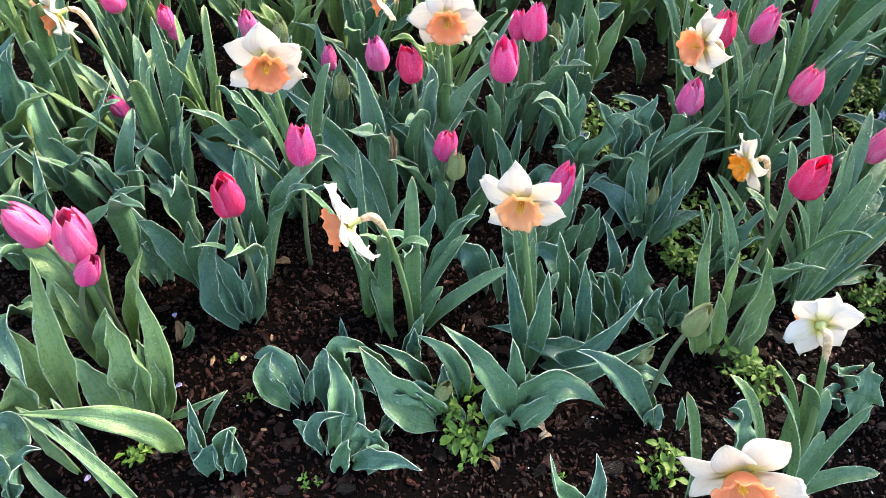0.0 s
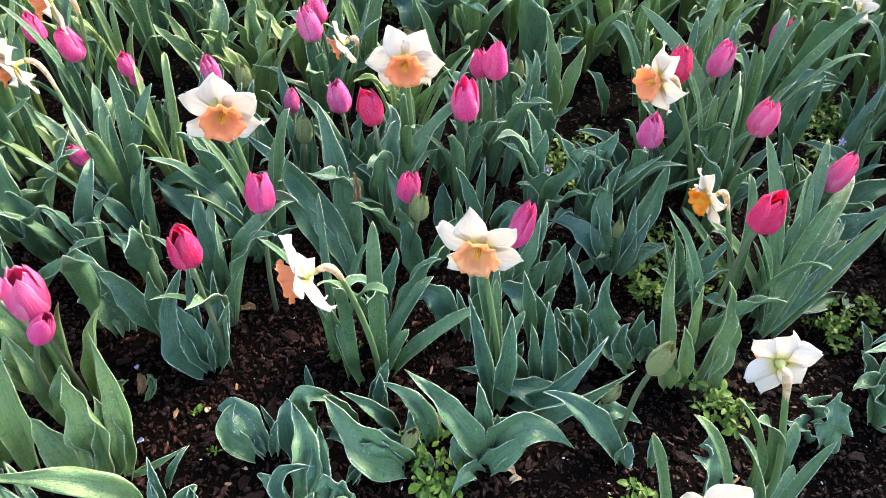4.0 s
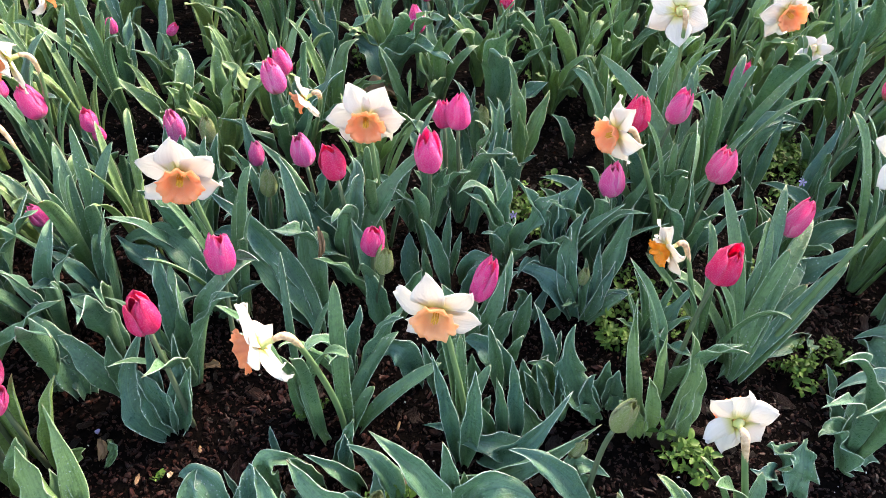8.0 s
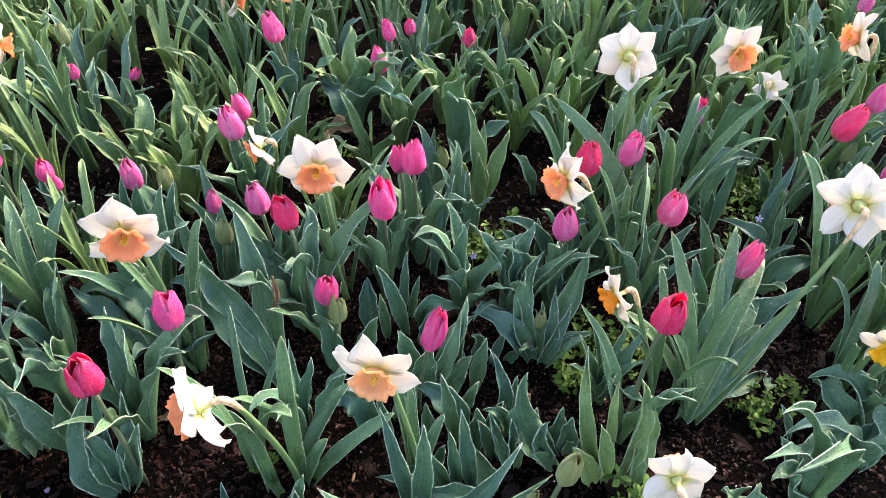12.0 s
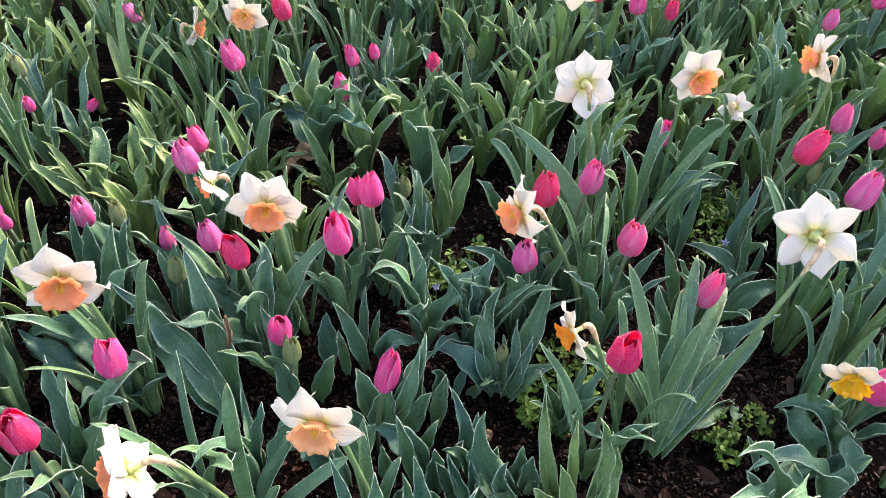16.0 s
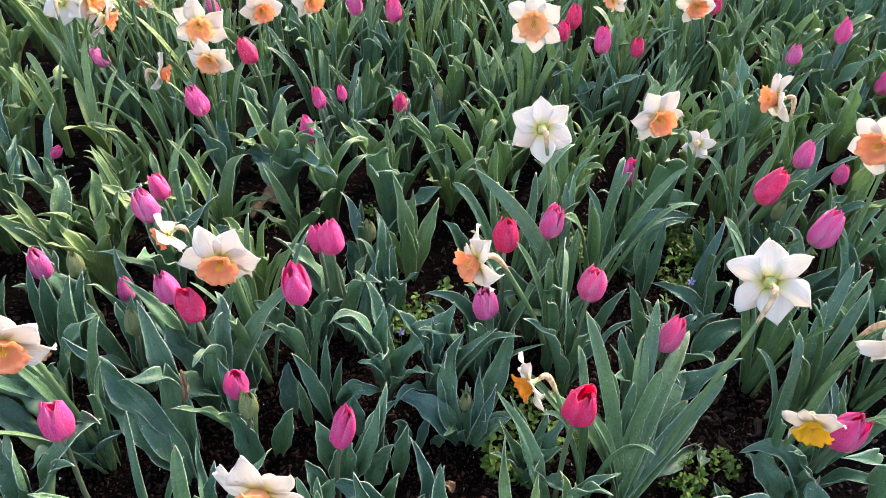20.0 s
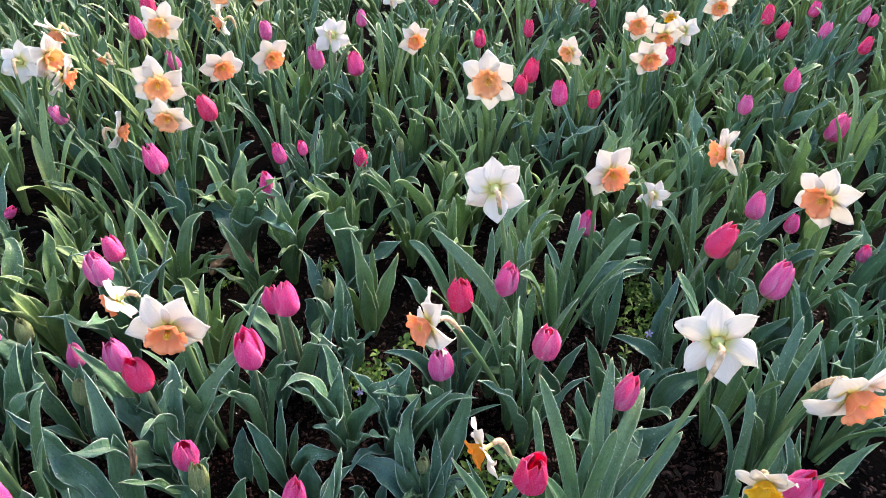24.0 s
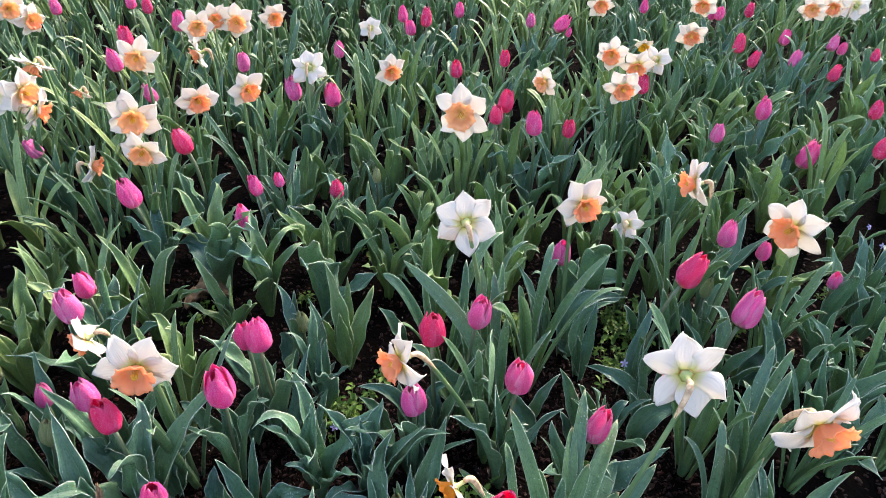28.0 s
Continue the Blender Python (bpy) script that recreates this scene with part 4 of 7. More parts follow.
tulip(-0.475, 1.124, 0.170, "pink", 0.030, -6, 0, 2)
tulip(-0.243, 2.216, 0.310, "pink", 0.060, -8, 2, 4)
tulip(-0.231, 2.357, 0.330, "rose", 0.056, -4, 0, 4)
tulip(-0.130, 2.060, 0.270, "mauve", 0.050, -20, 0, 3)
tulip(-0.396, 1.872, 0.220, "mauve", 0.050, -34, 0, 4)
tulip(0.116, 2.230, 0.280, "mauve", 0.050, 0, 0, 4)
tulip(-0.090, 2.482, 0.330, "pink", 0.055, 0, 0, 4)
tulip(0.258, 2.018, 0.280, "mauve", 0.062, -12, 0, 4)
tulip(0.366, 2.006, 0.260, "pink", 0.060, 0, 2, 4)
tulip(0.406, 2.277, 0.290, "mauve", 0.046, 0, 0, 4)
tulip(0.663, 2.484, 0.280, "pink", 0.046, -8, 0, 4)
tulip(0.719, 2.492, 0.310, "rose", 0.056, 0, 0, 4)
tulip(0.653, 2.600, 0.290, "pink", 0.050, 0, 0, 3)
tulip(0.744, 2.098, 0.280, "rose", 0.046, 0, 0, 4)
tulip(0.912, 2.163, 0.280, "rose", 0.046, 0, 0, 4)
tulip(1.102, 2.514, 0.280, "mauve", 0.046, 0, 0, 4)
tulip(1.204, 2.467, 0.280, "pink", 0.060, 50, 0, 4)
tulip(1.219, 2.431, 0.260, "pink", 0.030, 10, 0, 2)
tulip(1.721, 2.171, 0.290, "rose", 0.055, 6, 2, 4)
tulip(1.745, 2.106, 0.260, "rose", 0.048, 20, 0, 4)
tulip(1.959, 2.264, 0.270, "pink", 0.050, 4, 0, 4)
tulip(1.887, 2.091, 0.260, "mauve", 0.050, 10, 0, 4)
tulip(2.096, 2.188, 0.270, "mauve", 0.050, 20, 4, 4)
tulip(2.158, 2.210, 0.240, "pink", 0.040, 10, 0, 2)
tulip(1.981, 2.006, 0.240, "rose", 0.050, 24, 0, 4)
tulip(1.576, 1.769, 0.250, "pink", 0.058, 4, 2, 4)
tulip(1.263, 1.923, 0.280, "rose", 0.055, 0, 0, 3)
tulip(1.845, 2.566, 0.260, "pink", 0.040, 0, 0, 3)
tulip(2.002, 2.566, 0.270, "rose", 0.050, 0, 0, 4)
tulip(1.883, 1.697, 0.260, "rose", 0.050, 6, 0, 4)
tulip(1.772, 1.522, 0.240, "rose", 0.055, 6, 0, 4)
tulip(1.618, 2.682, 0.260, "pink", 0.045, 0, 0, 3)
tulip(0.879, 2.688, 0.270, "pink", 0.050, 0, 0, 4)
tulip(-0.547, 2.816, 0.290, "pink", 0.050, 0, 0, 3)
tulip(-0.232, 2.762, 0.300, "rose", 0.050, 0, 0, 3)
tulip(1.375, 1.125, 0.160, "mauve", 0.035, 0, 0, 3)
tulip(0.889, 0.613, 0.200, "pink", 0.062, 6, -4, 4)
tulip(0.208, 1.710, 0.170, "pink", 0.034, -6, 0, 3)
tulip(1.860, 2.539, 0.270, "pink", 0.045, 0, 0, 3)
tulip(2.211, 2.112, 0.250, "rose", 0.040, 0, 0, 3)
tulip(-0.298, 2.822, 0.300, "pink", 0.050, 0, 0, 3)
tulip(1.092, 1.153, 0.155, "bud", 0.045, 4, 0, 2)
tulip(0.047, 0.792, 0.160, "bud", 0.050, 6, 0, 0)
tulip(0.338, 0.473, 0.210, "bud", 0.050, 14, 4, 0)
tulip(0.307, 0.495, 0.090, "bud", 0.036, 20, 0, 0)
tulip(-0.150, 0.972, 0.170, "bud", 0.050, 6, 0, 2)
tulip(0.030, 0.441, 0.080, "bud", 0.036, 10, 0, 0)
tulip(-0.276, 1.118, 0.180, "bud", 0.050, 2, 0, 2)
tulip(0.381, 0.807, 0.090, "bud", 0.034, 0, 0, 3)
tulip(1.203, 1.624, 0.200, "bud", 0.045, 4, 0, 4)
tulip(0.453, 1.697, 0.170, "bud", 0.040, 0, 0, 3)
tulip(0.341, 1.616, 0.170, "bud", 0.040, 0, 0, 3)
tulip(-0.607, 1.646, 0.200, "bud", 0.050, -6, 0, 3)
tulip(0.249, 1.201, 0.140, "bud", 0.045, 0, 0, 3)
p = clump(-0.421, 0.462, "tulip", "large yellow-green")
free_leaf(p, (-0.484, 0.563, -0.008), (-0.495, 0.585, 0.120), (-0.559, 0.607, 0.150), 0.085, 0.6, 0.08)
free_leaf(p, (-0.376, 0.427, -0.008), (-0.385, 0.466, 0.090), (-0.406, 0.497, 0.160), 0.062, 0.7, 0.08)
free_leaf(p, (-0.354, 0.433, -0.008), (-0.347, 0.477, 0.100), (-0.370, 0.530, 0.200), 0.044, 0.8, 0.05)
free_leaf(p, (-0.481, 0.444, -0.008), (-0.485, 0.488, 0.110), (-0.499, 0.548, 0.210), 0.050, 0.8, 0.05)
free_leaf(p, (-0.467, 0.516, -0.008), (-0.484, 0.541, 0.080), (-0.521, 0.580, 0.130), 0.030, 0.7, 0.03)
free_leaf(p, (-0.463, 0.568, -0.008), (-0.435, 0.565, 0.133), (-0.408, 0.562, 0.220), 0.022, 0.9, 0.03)
free_leaf(p, (-0.429, 0.551, -0.008), (-0.401, 0.564, 0.115), (-0.373, 0.577, 0.190), 0.032, 0.9, 0.06)
free_leaf(p, (-0.325, 0.387, -0.008), (-0.369, 0.392, 0.070), (-0.504, 0.387, 0.100), 0.044, 0.6, 0.14)
free_leaf(p, (-0.399, 0.427, -0.008), (-0.426, 0.449, 0.060), (-0.458, 0.468, 0.100), 0.060, 0.7, 0.06)
free_leaf(p, (-0.516, 0.458, -0.008), (-0.528, 0.475, 0.079), (-0.540, 0.492, 0.130), 0.062, 0.7, 0.06)
free_leaf(p, (-0.376, 0.427, -0.008), (-0.366, 0.457, 0.060), (-0.377, 0.486, 0.120), 0.050, 0.8, 0.06)
free_leaf(p, (-0.417, 0.355, -0.008), (-0.442, 0.381, 0.062), (-0.466, 0.407, 0.100), 0.020, 0.7, 0.03)
free_leaf(p, (-0.450, 0.356, -0.008), (-0.477, 0.374, 0.050), (-0.505, 0.393, 0.080), 0.022, 0.7, 0.03)
free_leaf(p, (-0.356, 0.437, -0.008), (-0.315, 0.431, 0.030), (-0.266, 0.447, 0.055), 0.014, 0.8, 0.03)
free_leaf(p, (-0.512, 0.573, -0.008), (-0.538, 0.573, 0.060), (-0.575, 0.569, 0.080), 0.050, 0.6, 0.1)
free_leaf(p, (-0.532, 0.429, -0.008), (-0.536, 0.438, 0.048), (-0.541, 0.447, 0.080), 0.060, 0.6, 0.1)
free_leaf(p, (-0.414, 0.549, -0.008), (-0.391, 0.547, 0.037), (-0.369, 0.545, 0.060), 0.030, 0.8, 0.15)
free_leaf(p, (-0.435, 0.497, -0.008), (-0.428, 0.509, 0.084), (-0.421, 0.521, 0.140), 0.050, 0.7, 0.1)
p = clump(-0.156, 0.474, "tulip", "low")
free_leaf(p, (-0.166, 0.455, -0.008), (-0.203, 0.494, 0.055), (-0.236, 0.499, 0.055), 0.046, 0.7, 0.15)
free_leaf(p, (-0.172, 0.454, -0.008), (-0.219, 0.476, 0.040), (-0.207, 0.505, 0.070), 0.040, 0.8, 0.1)
free_leaf(p, (-0.160, 0.455, -0.008), (-0.156, 0.472, 0.031), (-0.151, 0.488, 0.050), 0.022, 0.9, 0.1)
free_leaf(p, (-0.176, 0.458, -0.008), (-0.179, 0.465, 0.021), (-0.182, 0.472, 0.035), 0.018, 0.7, 0.1)
free_leaf(p, (-0.150, 0.475, -0.008), (-0.165, 0.492, 0.032), (-0.180, 0.509, 0.050), 0.013, 0.8, 0.05)
free_leaf(p, (-0.114, 0.549, -0.008), (-0.118, 0.560, 0.033), (-0.122, 0.570, 0.055), 0.015, 0.8, 0.03)
p = clump(-0.114, 0.418, "tulip", "low")
free_leaf(p, (-0.121, 0.388, -0.008), (-0.106, 0.432, 0.060), (-0.128, 0.490, 0.090), 0.052, 0.95, 0.14)
free_leaf(p, (-0.102, 0.388, -0.008), (-0.090, 0.421, 0.050), (-0.093, 0.464, 0.070), 0.038, 0.9, 0.16)
free_leaf(p, (-0.136, 0.388, -0.008), (-0.152, 0.401, 0.035), (-0.172, 0.412, 0.040), 0.022, 0.6, 0.15)
free_leaf(p, (-0.125, 0.384, -0.008), (-0.140, 0.405, 0.050), (-0.095, 0.412, 0.060), 0.030, 1.1, 0.2)
free_leaf(p, (-0.108, 0.365, -0.008), (-0.101, 0.374, 0.030), (-0.094, 0.382, 0.050), 0.034, 0.9, 0.2)
free_leaf(p, (-0.127, 0.445, -0.008), (-0.131, 0.477, 0.070), (-0.135, 0.496, 0.085), 0.045, 1.1, 0.1)
free_leaf(p, (-0.099, 0.488, -0.008), (-0.116, 0.499, 0.085), (-0.065, 0.513, 0.050), 0.036, 0.6, 0.2)
free_leaf(p, (-0.092, 0.497, -0.008), (-0.077, 0.477, 0.021), (-0.063, 0.457, 0.030), 0.020, 0.7, 0.2)
p = clump(0.014, 0.474, "tulip", "low")
free_leaf(p, (0.035, 0.443, -0.008), (-0.023, 0.445, 0.050), (-0.086, 0.493, 0.100), 0.070, 0.75, 0.1)
free_leaf(p, (-0.047, 0.499, -0.008), (-0.067, 0.503, 0.049), (-0.088, 0.506, 0.080), 0.034, 1.1, 0.08)
free_leaf(p, (0.011, 0.497, -0.008), (-0.016, 0.491, 0.060), (-0.066, 0.505, 0.090), 0.030, 0.9, 0.08)
free_leaf(p, (0.060, 0.469, -0.008), (0.042, 0.482, 0.085), (-0.007, 0.503, 0.115), 0.036, 0.8, 0.08)
free_leaf(p, (0.038, 0.446, -0.008), (0.033, 0.466, 0.043), (0.028, 0.486, 0.070), 0.030, 1, 0.15)
free_leaf(p, (0.029, 0.451, -0.008), (-0.000, 0.453, 0.060), (-0.025, 0.458, 0.045), 0.026, 0.8, 0.2)
free_leaf(p, (0.043, 0.453, -0.008), (0.053, 0.440, 0.014), (0.062, 0.427, 0.020), 0.030, 0.7, 0.2)
free_leaf(p, (-0.027, 0.525, -0.008), (-0.013, 0.537, 0.061), (0.000, 0.549, 0.100), 0.032, 1, 0.12)
free_leaf(p, (-0.014, 0.516, -0.008), (-0.013, 0.524, 0.054), (-0.012, 0.532, 0.090), 0.028, 0.9, 0.1)
free_leaf(p, (0.008, 0.440, -0.008), (-0.023, 0.434, 0.040), (-0.050, 0.450, 0.050), 0.050, 0.6, 0.1)
p = clump(-0.069, 0.389, "tulip", "short")
free_leaf(p, (-0.069, 0.382, -0.008), (-0.077, 0.394, 0.031), (-0.084, 0.407, 0.050), 0.044, 0.4, 0.1)
free_leaf(p, (-0.060, 0.379, -0.008), (-0.059, 0.389, 0.027), (-0.059, 0.400, 0.045), 0.036, 0.5, 0.15)
free_leaf(p, (-0.097, 0.374, -0.008), (-0.049, 0.362, 0.040), (0.003, 0.344, 0.045), 0.030, 0.6, 0.2)
free_leaf(p, (-0.056, 0.413, -0.008), (-0.039, 0.429, 0.032), (-0.021, 0.445, 0.050), 0.021, 0.8, 0.1)
free_leaf(p, (-0.051, 0.416, -0.008), (-0.044, 0.420, 0.018), (-0.037, 0.424, 0.030), 0.020, 0.8, 0.1)
free_leaf(p, (-0.082, 0.371, -0.008), (-0.061, 0.372, 0.023), (-0.039, 0.373, 0.035), 0.040, 0.5, 0.2)
p = clump(-0.272, 0.371, "tulip", "short")
free_leaf(p, (-0.285, 0.372, -0.008), (-0.292, 0.393, 0.058), (-0.299, 0.414, 0.095), 0.018, 0.9, 0.03)
free_leaf(p, (-0.299, 0.416, -0.008), (-0.282, 0.426, 0.040), (-0.261, 0.446, 0.060), 0.014, 0.8, 0.03)
free_leaf(p, (-0.255, 0.366, -0.008), (-0.247, 0.375, 0.060), (-0.235, 0.383, 0.075), 0.042, 0.9, 0.12)
free_leaf(p, (-0.271, 0.358, -0.008), (-0.268, 0.364, 0.036), (-0.265, 0.370, 0.060), 0.050, 0.9, 0.06)
free_leaf(p, (-0.236, 0.357, -0.008), (-0.240, 0.369, 0.048), (-0.244, 0.381, 0.080), 0.036, 1, 0.1)
free_leaf(p, (-0.288, 0.358, -0.008), (-0.293, 0.378, 0.043), (-0.299, 0.397, 0.070), 0.022, 0.8, 0.05)
p = clump(0.133, 0.442, "tulip", "")
free_leaf(p, (0.134, 0.443, -0.008), (0.089, 0.465, 0.085), (0.023, 0.510, 0.135), 0.046, 0.8, 0.14)
free_leaf(p, (0.138, 0.451, -0.008), (0.129, 0.472, 0.079), (0.119, 0.492, 0.130), 0.034, 0.95, 0.03)
free_leaf(p, (0.135, 0.440, -0.008), (0.179, 0.458, 0.070), (0.253, 0.436, 0.045), 0.056, 0.7, 0.24)
free_leaf(p, (0.131, 0.436, -0.008), (0.158, 0.434, 0.040), (0.201, 0.448, 0.070), 0.040, 0.6, 0.15)
free_leaf(p, (0.119, 0.436, -0.008), (0.096, 0.438, 0.040), (0.090, 0.453, 0.060), 0.034, 0.8, 0.12)
free_leaf(p, (0.145, 0.462, -0.008), (0.147, 0.472, 0.036), (0.150, 0.483, 0.060), 0.030, 0.8, 0.1)
free_leaf(p, (0.126, 0.428, -0.008), (0.107, 0.414, 0.030), (0.084, 0.387, 0.020), 0.030, 0.7, 0.15)
p = clump(0.198, 0.547, "tulip", "")
free_leaf(p, (0.147, 0.511, -0.008), (0.208, 0.481, 0.055), (0.339, 0.515, 0.115), 0.048, 1.15, 0.06)
free_leaf(p, (0.181, 0.543, -0.008), (0.229, 0.506, 0.070), (0.298, 0.544, 0.155), 0.046, 1.15, 0.05)
free_leaf(p, (0.239, 0.553, -0.008), (0.227, 0.566, 0.114), (0.216, 0.578, 0.190), 0.030, 0.95, 0.03)
free_leaf(p, (0.156, 0.521, -0.008), (0.161, 0.540, 0.114), (0.165, 0.559, 0.190), 0.036, 0.8, 0.03)
free_leaf(p, (0.150, 0.525, -0.008), (0.131, 0.552, 0.110), (0.108, 0.583, 0.200), 0.030, 0.9, 0.04)
free_leaf(p, (0.270, 0.560, -0.008), (0.254, 0.574, 0.043), (0.239, 0.588, 0.070), 0.046, 0.8, 0.1)
free_leaf(p, (0.217, 0.550, -0.008), (0.209, 0.568, 0.079), (0.201, 0.587, 0.130), 0.026, 1, 0.08)
free_leaf(p, (0.187, 0.555, -0.008), (0.151, 0.553, 0.050), (0.096, 0.563, 0.050), 0.024, 0.7, 0.15)
free_leaf(p, (0.204, 0.550, -0.008), (0.184, 0.562, 0.061), (0.164, 0.574, 0.100), 0.030, 0.8, 0.1)
free_leaf(p, (0.269, 0.526, -0.008), (0.207, 0.527, 0.044), (0.144, 0.528, 0.060), 0.050, 0.6, 0.1)
free_leaf(p, (0.176, 0.575, -0.008), (0.149, 0.575, 0.038), (0.123, 0.576, 0.060), 0.026, 0.6, 0.1)
free_leaf(p, (0.182, 0.595, -0.008), (0.192, 0.598, 0.036), (0.201, 0.602, 0.060), 0.024, 0.8, 0.2)
p = clump(0.300, 0.597, "tulip", "short")
free_leaf(p, (0.299, 0.590, -0.008), (0.279, 0.607, 0.060), (0.266, 0.619, 0.115), 0.032, 1.3, 0.1)
free_leaf(p, (0.306, 0.601, -0.008), (0.303, 0.608, 0.060), (0.299, 0.615, 0.100), 0.028, 1.2, 0.12)
free_leaf(p, (0.282, 0.606, -0.008), (0.266, 0.614, 0.055), (0.250, 0.622, 0.090), 0.030, 0.9, 0.1)
free_leaf(p, (0.311, 0.590, -0.008), (0.312, 0.597, 0.048), (0.313, 0.604, 0.080), 0.024, 0.9, 0.1)
p = clump(0.382, 0.601, "tulip", "")
free_leaf(p, (0.380, 0.601, -0.008), (0.319, 0.625, 0.080), (0.325, 0.656, 0.155), 0.060, 0.9, 0.26)
free_leaf(p, (0.365, 0.594, -0.008), (0.339, 0.595, 0.070), (0.355, 0.605, 0.100), 0.036, 1.1, 0.2)
free_leaf(p, (0.392, 0.612, -0.008), (0.391, 0.611, 0.060), (0.390, 0.610, 0.100), 0.040, 0.9, 0.15)
free_leaf(p, (0.373, 0.591, -0.008), (0.348, 0.584, 0.032), (0.324, 0.578, 0.050), 0.030, 0.7, 0.15)
free_leaf(p, (0.400, 0.606, -0.008), (0.407, 0.606, 0.024), (0.415, 0.606, 0.040), 0.040, 0.6, 0.2)
p = clump(0.339, 0.441, "tulip", "")
free_leaf(p, (0.327, 0.440, -0.008), (0.268, 0.465, 0.085), (0.206, 0.484, 0.115), 0.044, 0.8, 0.08)
free_leaf(p, (0.337, 0.461, -0.008), (0.306, 0.488, 0.050), (0.356, 0.474, 0.040), 0.046, 0.7, 0.2)
free_leaf(p, (0.324, 0.436, -0.008), (0.331, 0.443, 0.019), (0.338, 0.451, 0.030), 0.030, 0.7, 0.2)
free_leaf(p, (0.366, 0.427, -0.008), (0.364, 0.439, 0.031), (0.362, 0.452, 0.050), 0.015, 0.9, 0.03)
p = clump(-0.293, 0.619, "tulip", "")
free_leaf(p, (-0.277, 0.596, -0.008), (-0.310, 0.615, 0.080), (-0.291, 0.663, 0.170), 0.066, 1.15, 0.08)
free_leaf(p, (-0.275, 0.602, -0.008), (-0.287, 0.613, 0.078), (-0.298, 0.623, 0.130), 0.050, 0.8, 0.06)
free_leaf(p, (-0.261, 0.606, -0.008), (-0.244, 0.616, 0.079), (-0.227, 0.626, 0.130), 0.034, 1, 0.1)
free_leaf(p, (-0.285, 0.614, -0.008), (-0.278, 0.628, 0.120), (-0.270, 0.642, 0.200), 0.024, 0.9, 0.02)
free_leaf(p, (-0.346, 0.657, -0.008), (-0.388, 0.676, 0.090), (-0.444, 0.712, 0.100), 0.050, 0.8, 0.12)
free_leaf(p, (-0.265, 0.602, -0.008), (-0.245, 0.621, 0.080), (-0.251, 0.662, 0.160), 0.050, 1, 0.08)
free_leaf(p, (-0.342, 0.657, -0.008), (-0.346, 0.667, 0.084), (-0.350, 0.678, 0.140), 0.040, 0.8, 0.1)
p = clump(-0.153, 0.835, "tulip", "")
free_leaf(p, (-0.060, 0.771, -0.008), (-0.125, 0.843, 0.120), (-0.240, 0.924, 0.200), 0.056, 0.75, 0.24)
free_leaf(p, (-0.059, 0.826, -0.008), (-0.088, 0.884, 0.153), (-0.118, 0.941, 0.250), 0.048, 0.8, 0.04)
free_leaf(p, (-0.061, 0.789, -0.008), (-0.076, 0.849, 0.110), (-0.084, 0.877, 0.170), 0.055, 0.7, 0.05)
free_leaf(p, (-0.159, 0.974, -0.008), (-0.149, 0.990, 0.102), (-0.139, 1.007, 0.170), 0.042, 0.8, 0.05)
free_leaf(p, (-0.251, 0.834, -0.008), (-0.318, 0.910, 0.100), (-0.417, 0.914, 0.075), 0.056, 0.7, 0.12)
free_leaf(p, (-0.076, 0.790, -0.008), (-0.132, 0.819, 0.090), (-0.201, 0.870, 0.150), 0.048, 0.8, 0.15)
free_leaf(p, (-0.250, 0.831, -0.008), (-0.266, 0.854, 0.056), (-0.281, 0.878, 0.090), 0.050, 0.7, 0.06)
free_leaf(p, (-0.219, 0.848, -0.008), (-0.203, 0.845, 0.066), (-0.186, 0.842, 0.110), 0.040, 0.8, 0.1)
free_leaf(p, (-0.244, 0.849, -0.008), (-0.243, 0.855, 0.060), (-0.243, 0.860, 0.100), 0.040, 0.7, 0.06)
p = clump(0.356, 0.775, "tulip", "")
free_leaf(p, (0.378, 0.786, -0.008), (0.356, 0.835, 0.100), (0.391, 0.877, 0.185), 0.044, 0.85, 0.2)
free_leaf(p, (0.387, 0.780, -0.008), (0.422, 0.784, 0.050), (0.472, 0.790, 0.065), 0.040, 0.7, 0.1)
free_leaf(p, (0.375, 0.786, -0.008), (0.325, 0.811, 0.070), (0.266, 0.833, 0.085), 0.052, 0.7, 0.08)
free_leaf(p, (0.385, 0.785, -0.008), (0.407, 0.789, 0.060), (0.435, 0.821, 0.110), 0.030, 0.9, 0.1)
free_leaf(p, (0.395, 0.813, -0.008), (0.441, 0.852, 0.090), (0.483, 0.914, 0.150), 0.046, 0.8, 0.04)
free_leaf(p, (0.397, 0.793, -0.008), (0.404, 0.802, 0.060), (0.410, 0.843, 0.130), 0.034, 1, 0.2)
free_leaf(p, (0.371, 0.795, -0.008), (0.357, 0.828, 0.080), (0.342, 0.860, 0.130), 0.030, 1, 0.2)
free_leaf(p, (0.385, 0.788, -0.008), (0.386, 0.809, 0.067), (0.386, 0.830, 0.110), 0.028, 1, 0.06)
free_leaf(p, (0.408, 0.825, -0.008), (0.435, 0.857, 0.080), (0.462, 0.888, 0.130), 0.044, 0.8, 0.15)
free_leaf(p, (0.267, 0.770, -0.008), (0.276, 0.792, 0.050), (0.261, 0.787, 0.080), 0.036, 0.9, 0.06)
free_leaf(p, (0.298, 0.780, -0.008), (0.315, 0.800, 0.038), (0.333, 0.819, 0.060), 0.020, 0.8, 0.1)
free_leaf(p, (0.325, 0.791, -0.008), (0.339, 0.787, 0.025), (0.354, 0.784, 0.040), 0.022, 0.6, 0.1)
free_leaf(p, (0.303, 0.682, -0.008), (0.304, 0.698, 0.050), (0.284, 0.746, 0.100), 0.034, 1, 0.12)
free_leaf(p, (0.312, 0.681, -0.008), (0.321, 0.699, 0.037), (0.330, 0.717, 0.060), 0.020, 0.9, 0.1)
p = clump(0.135, 0.842, "tulip", "")
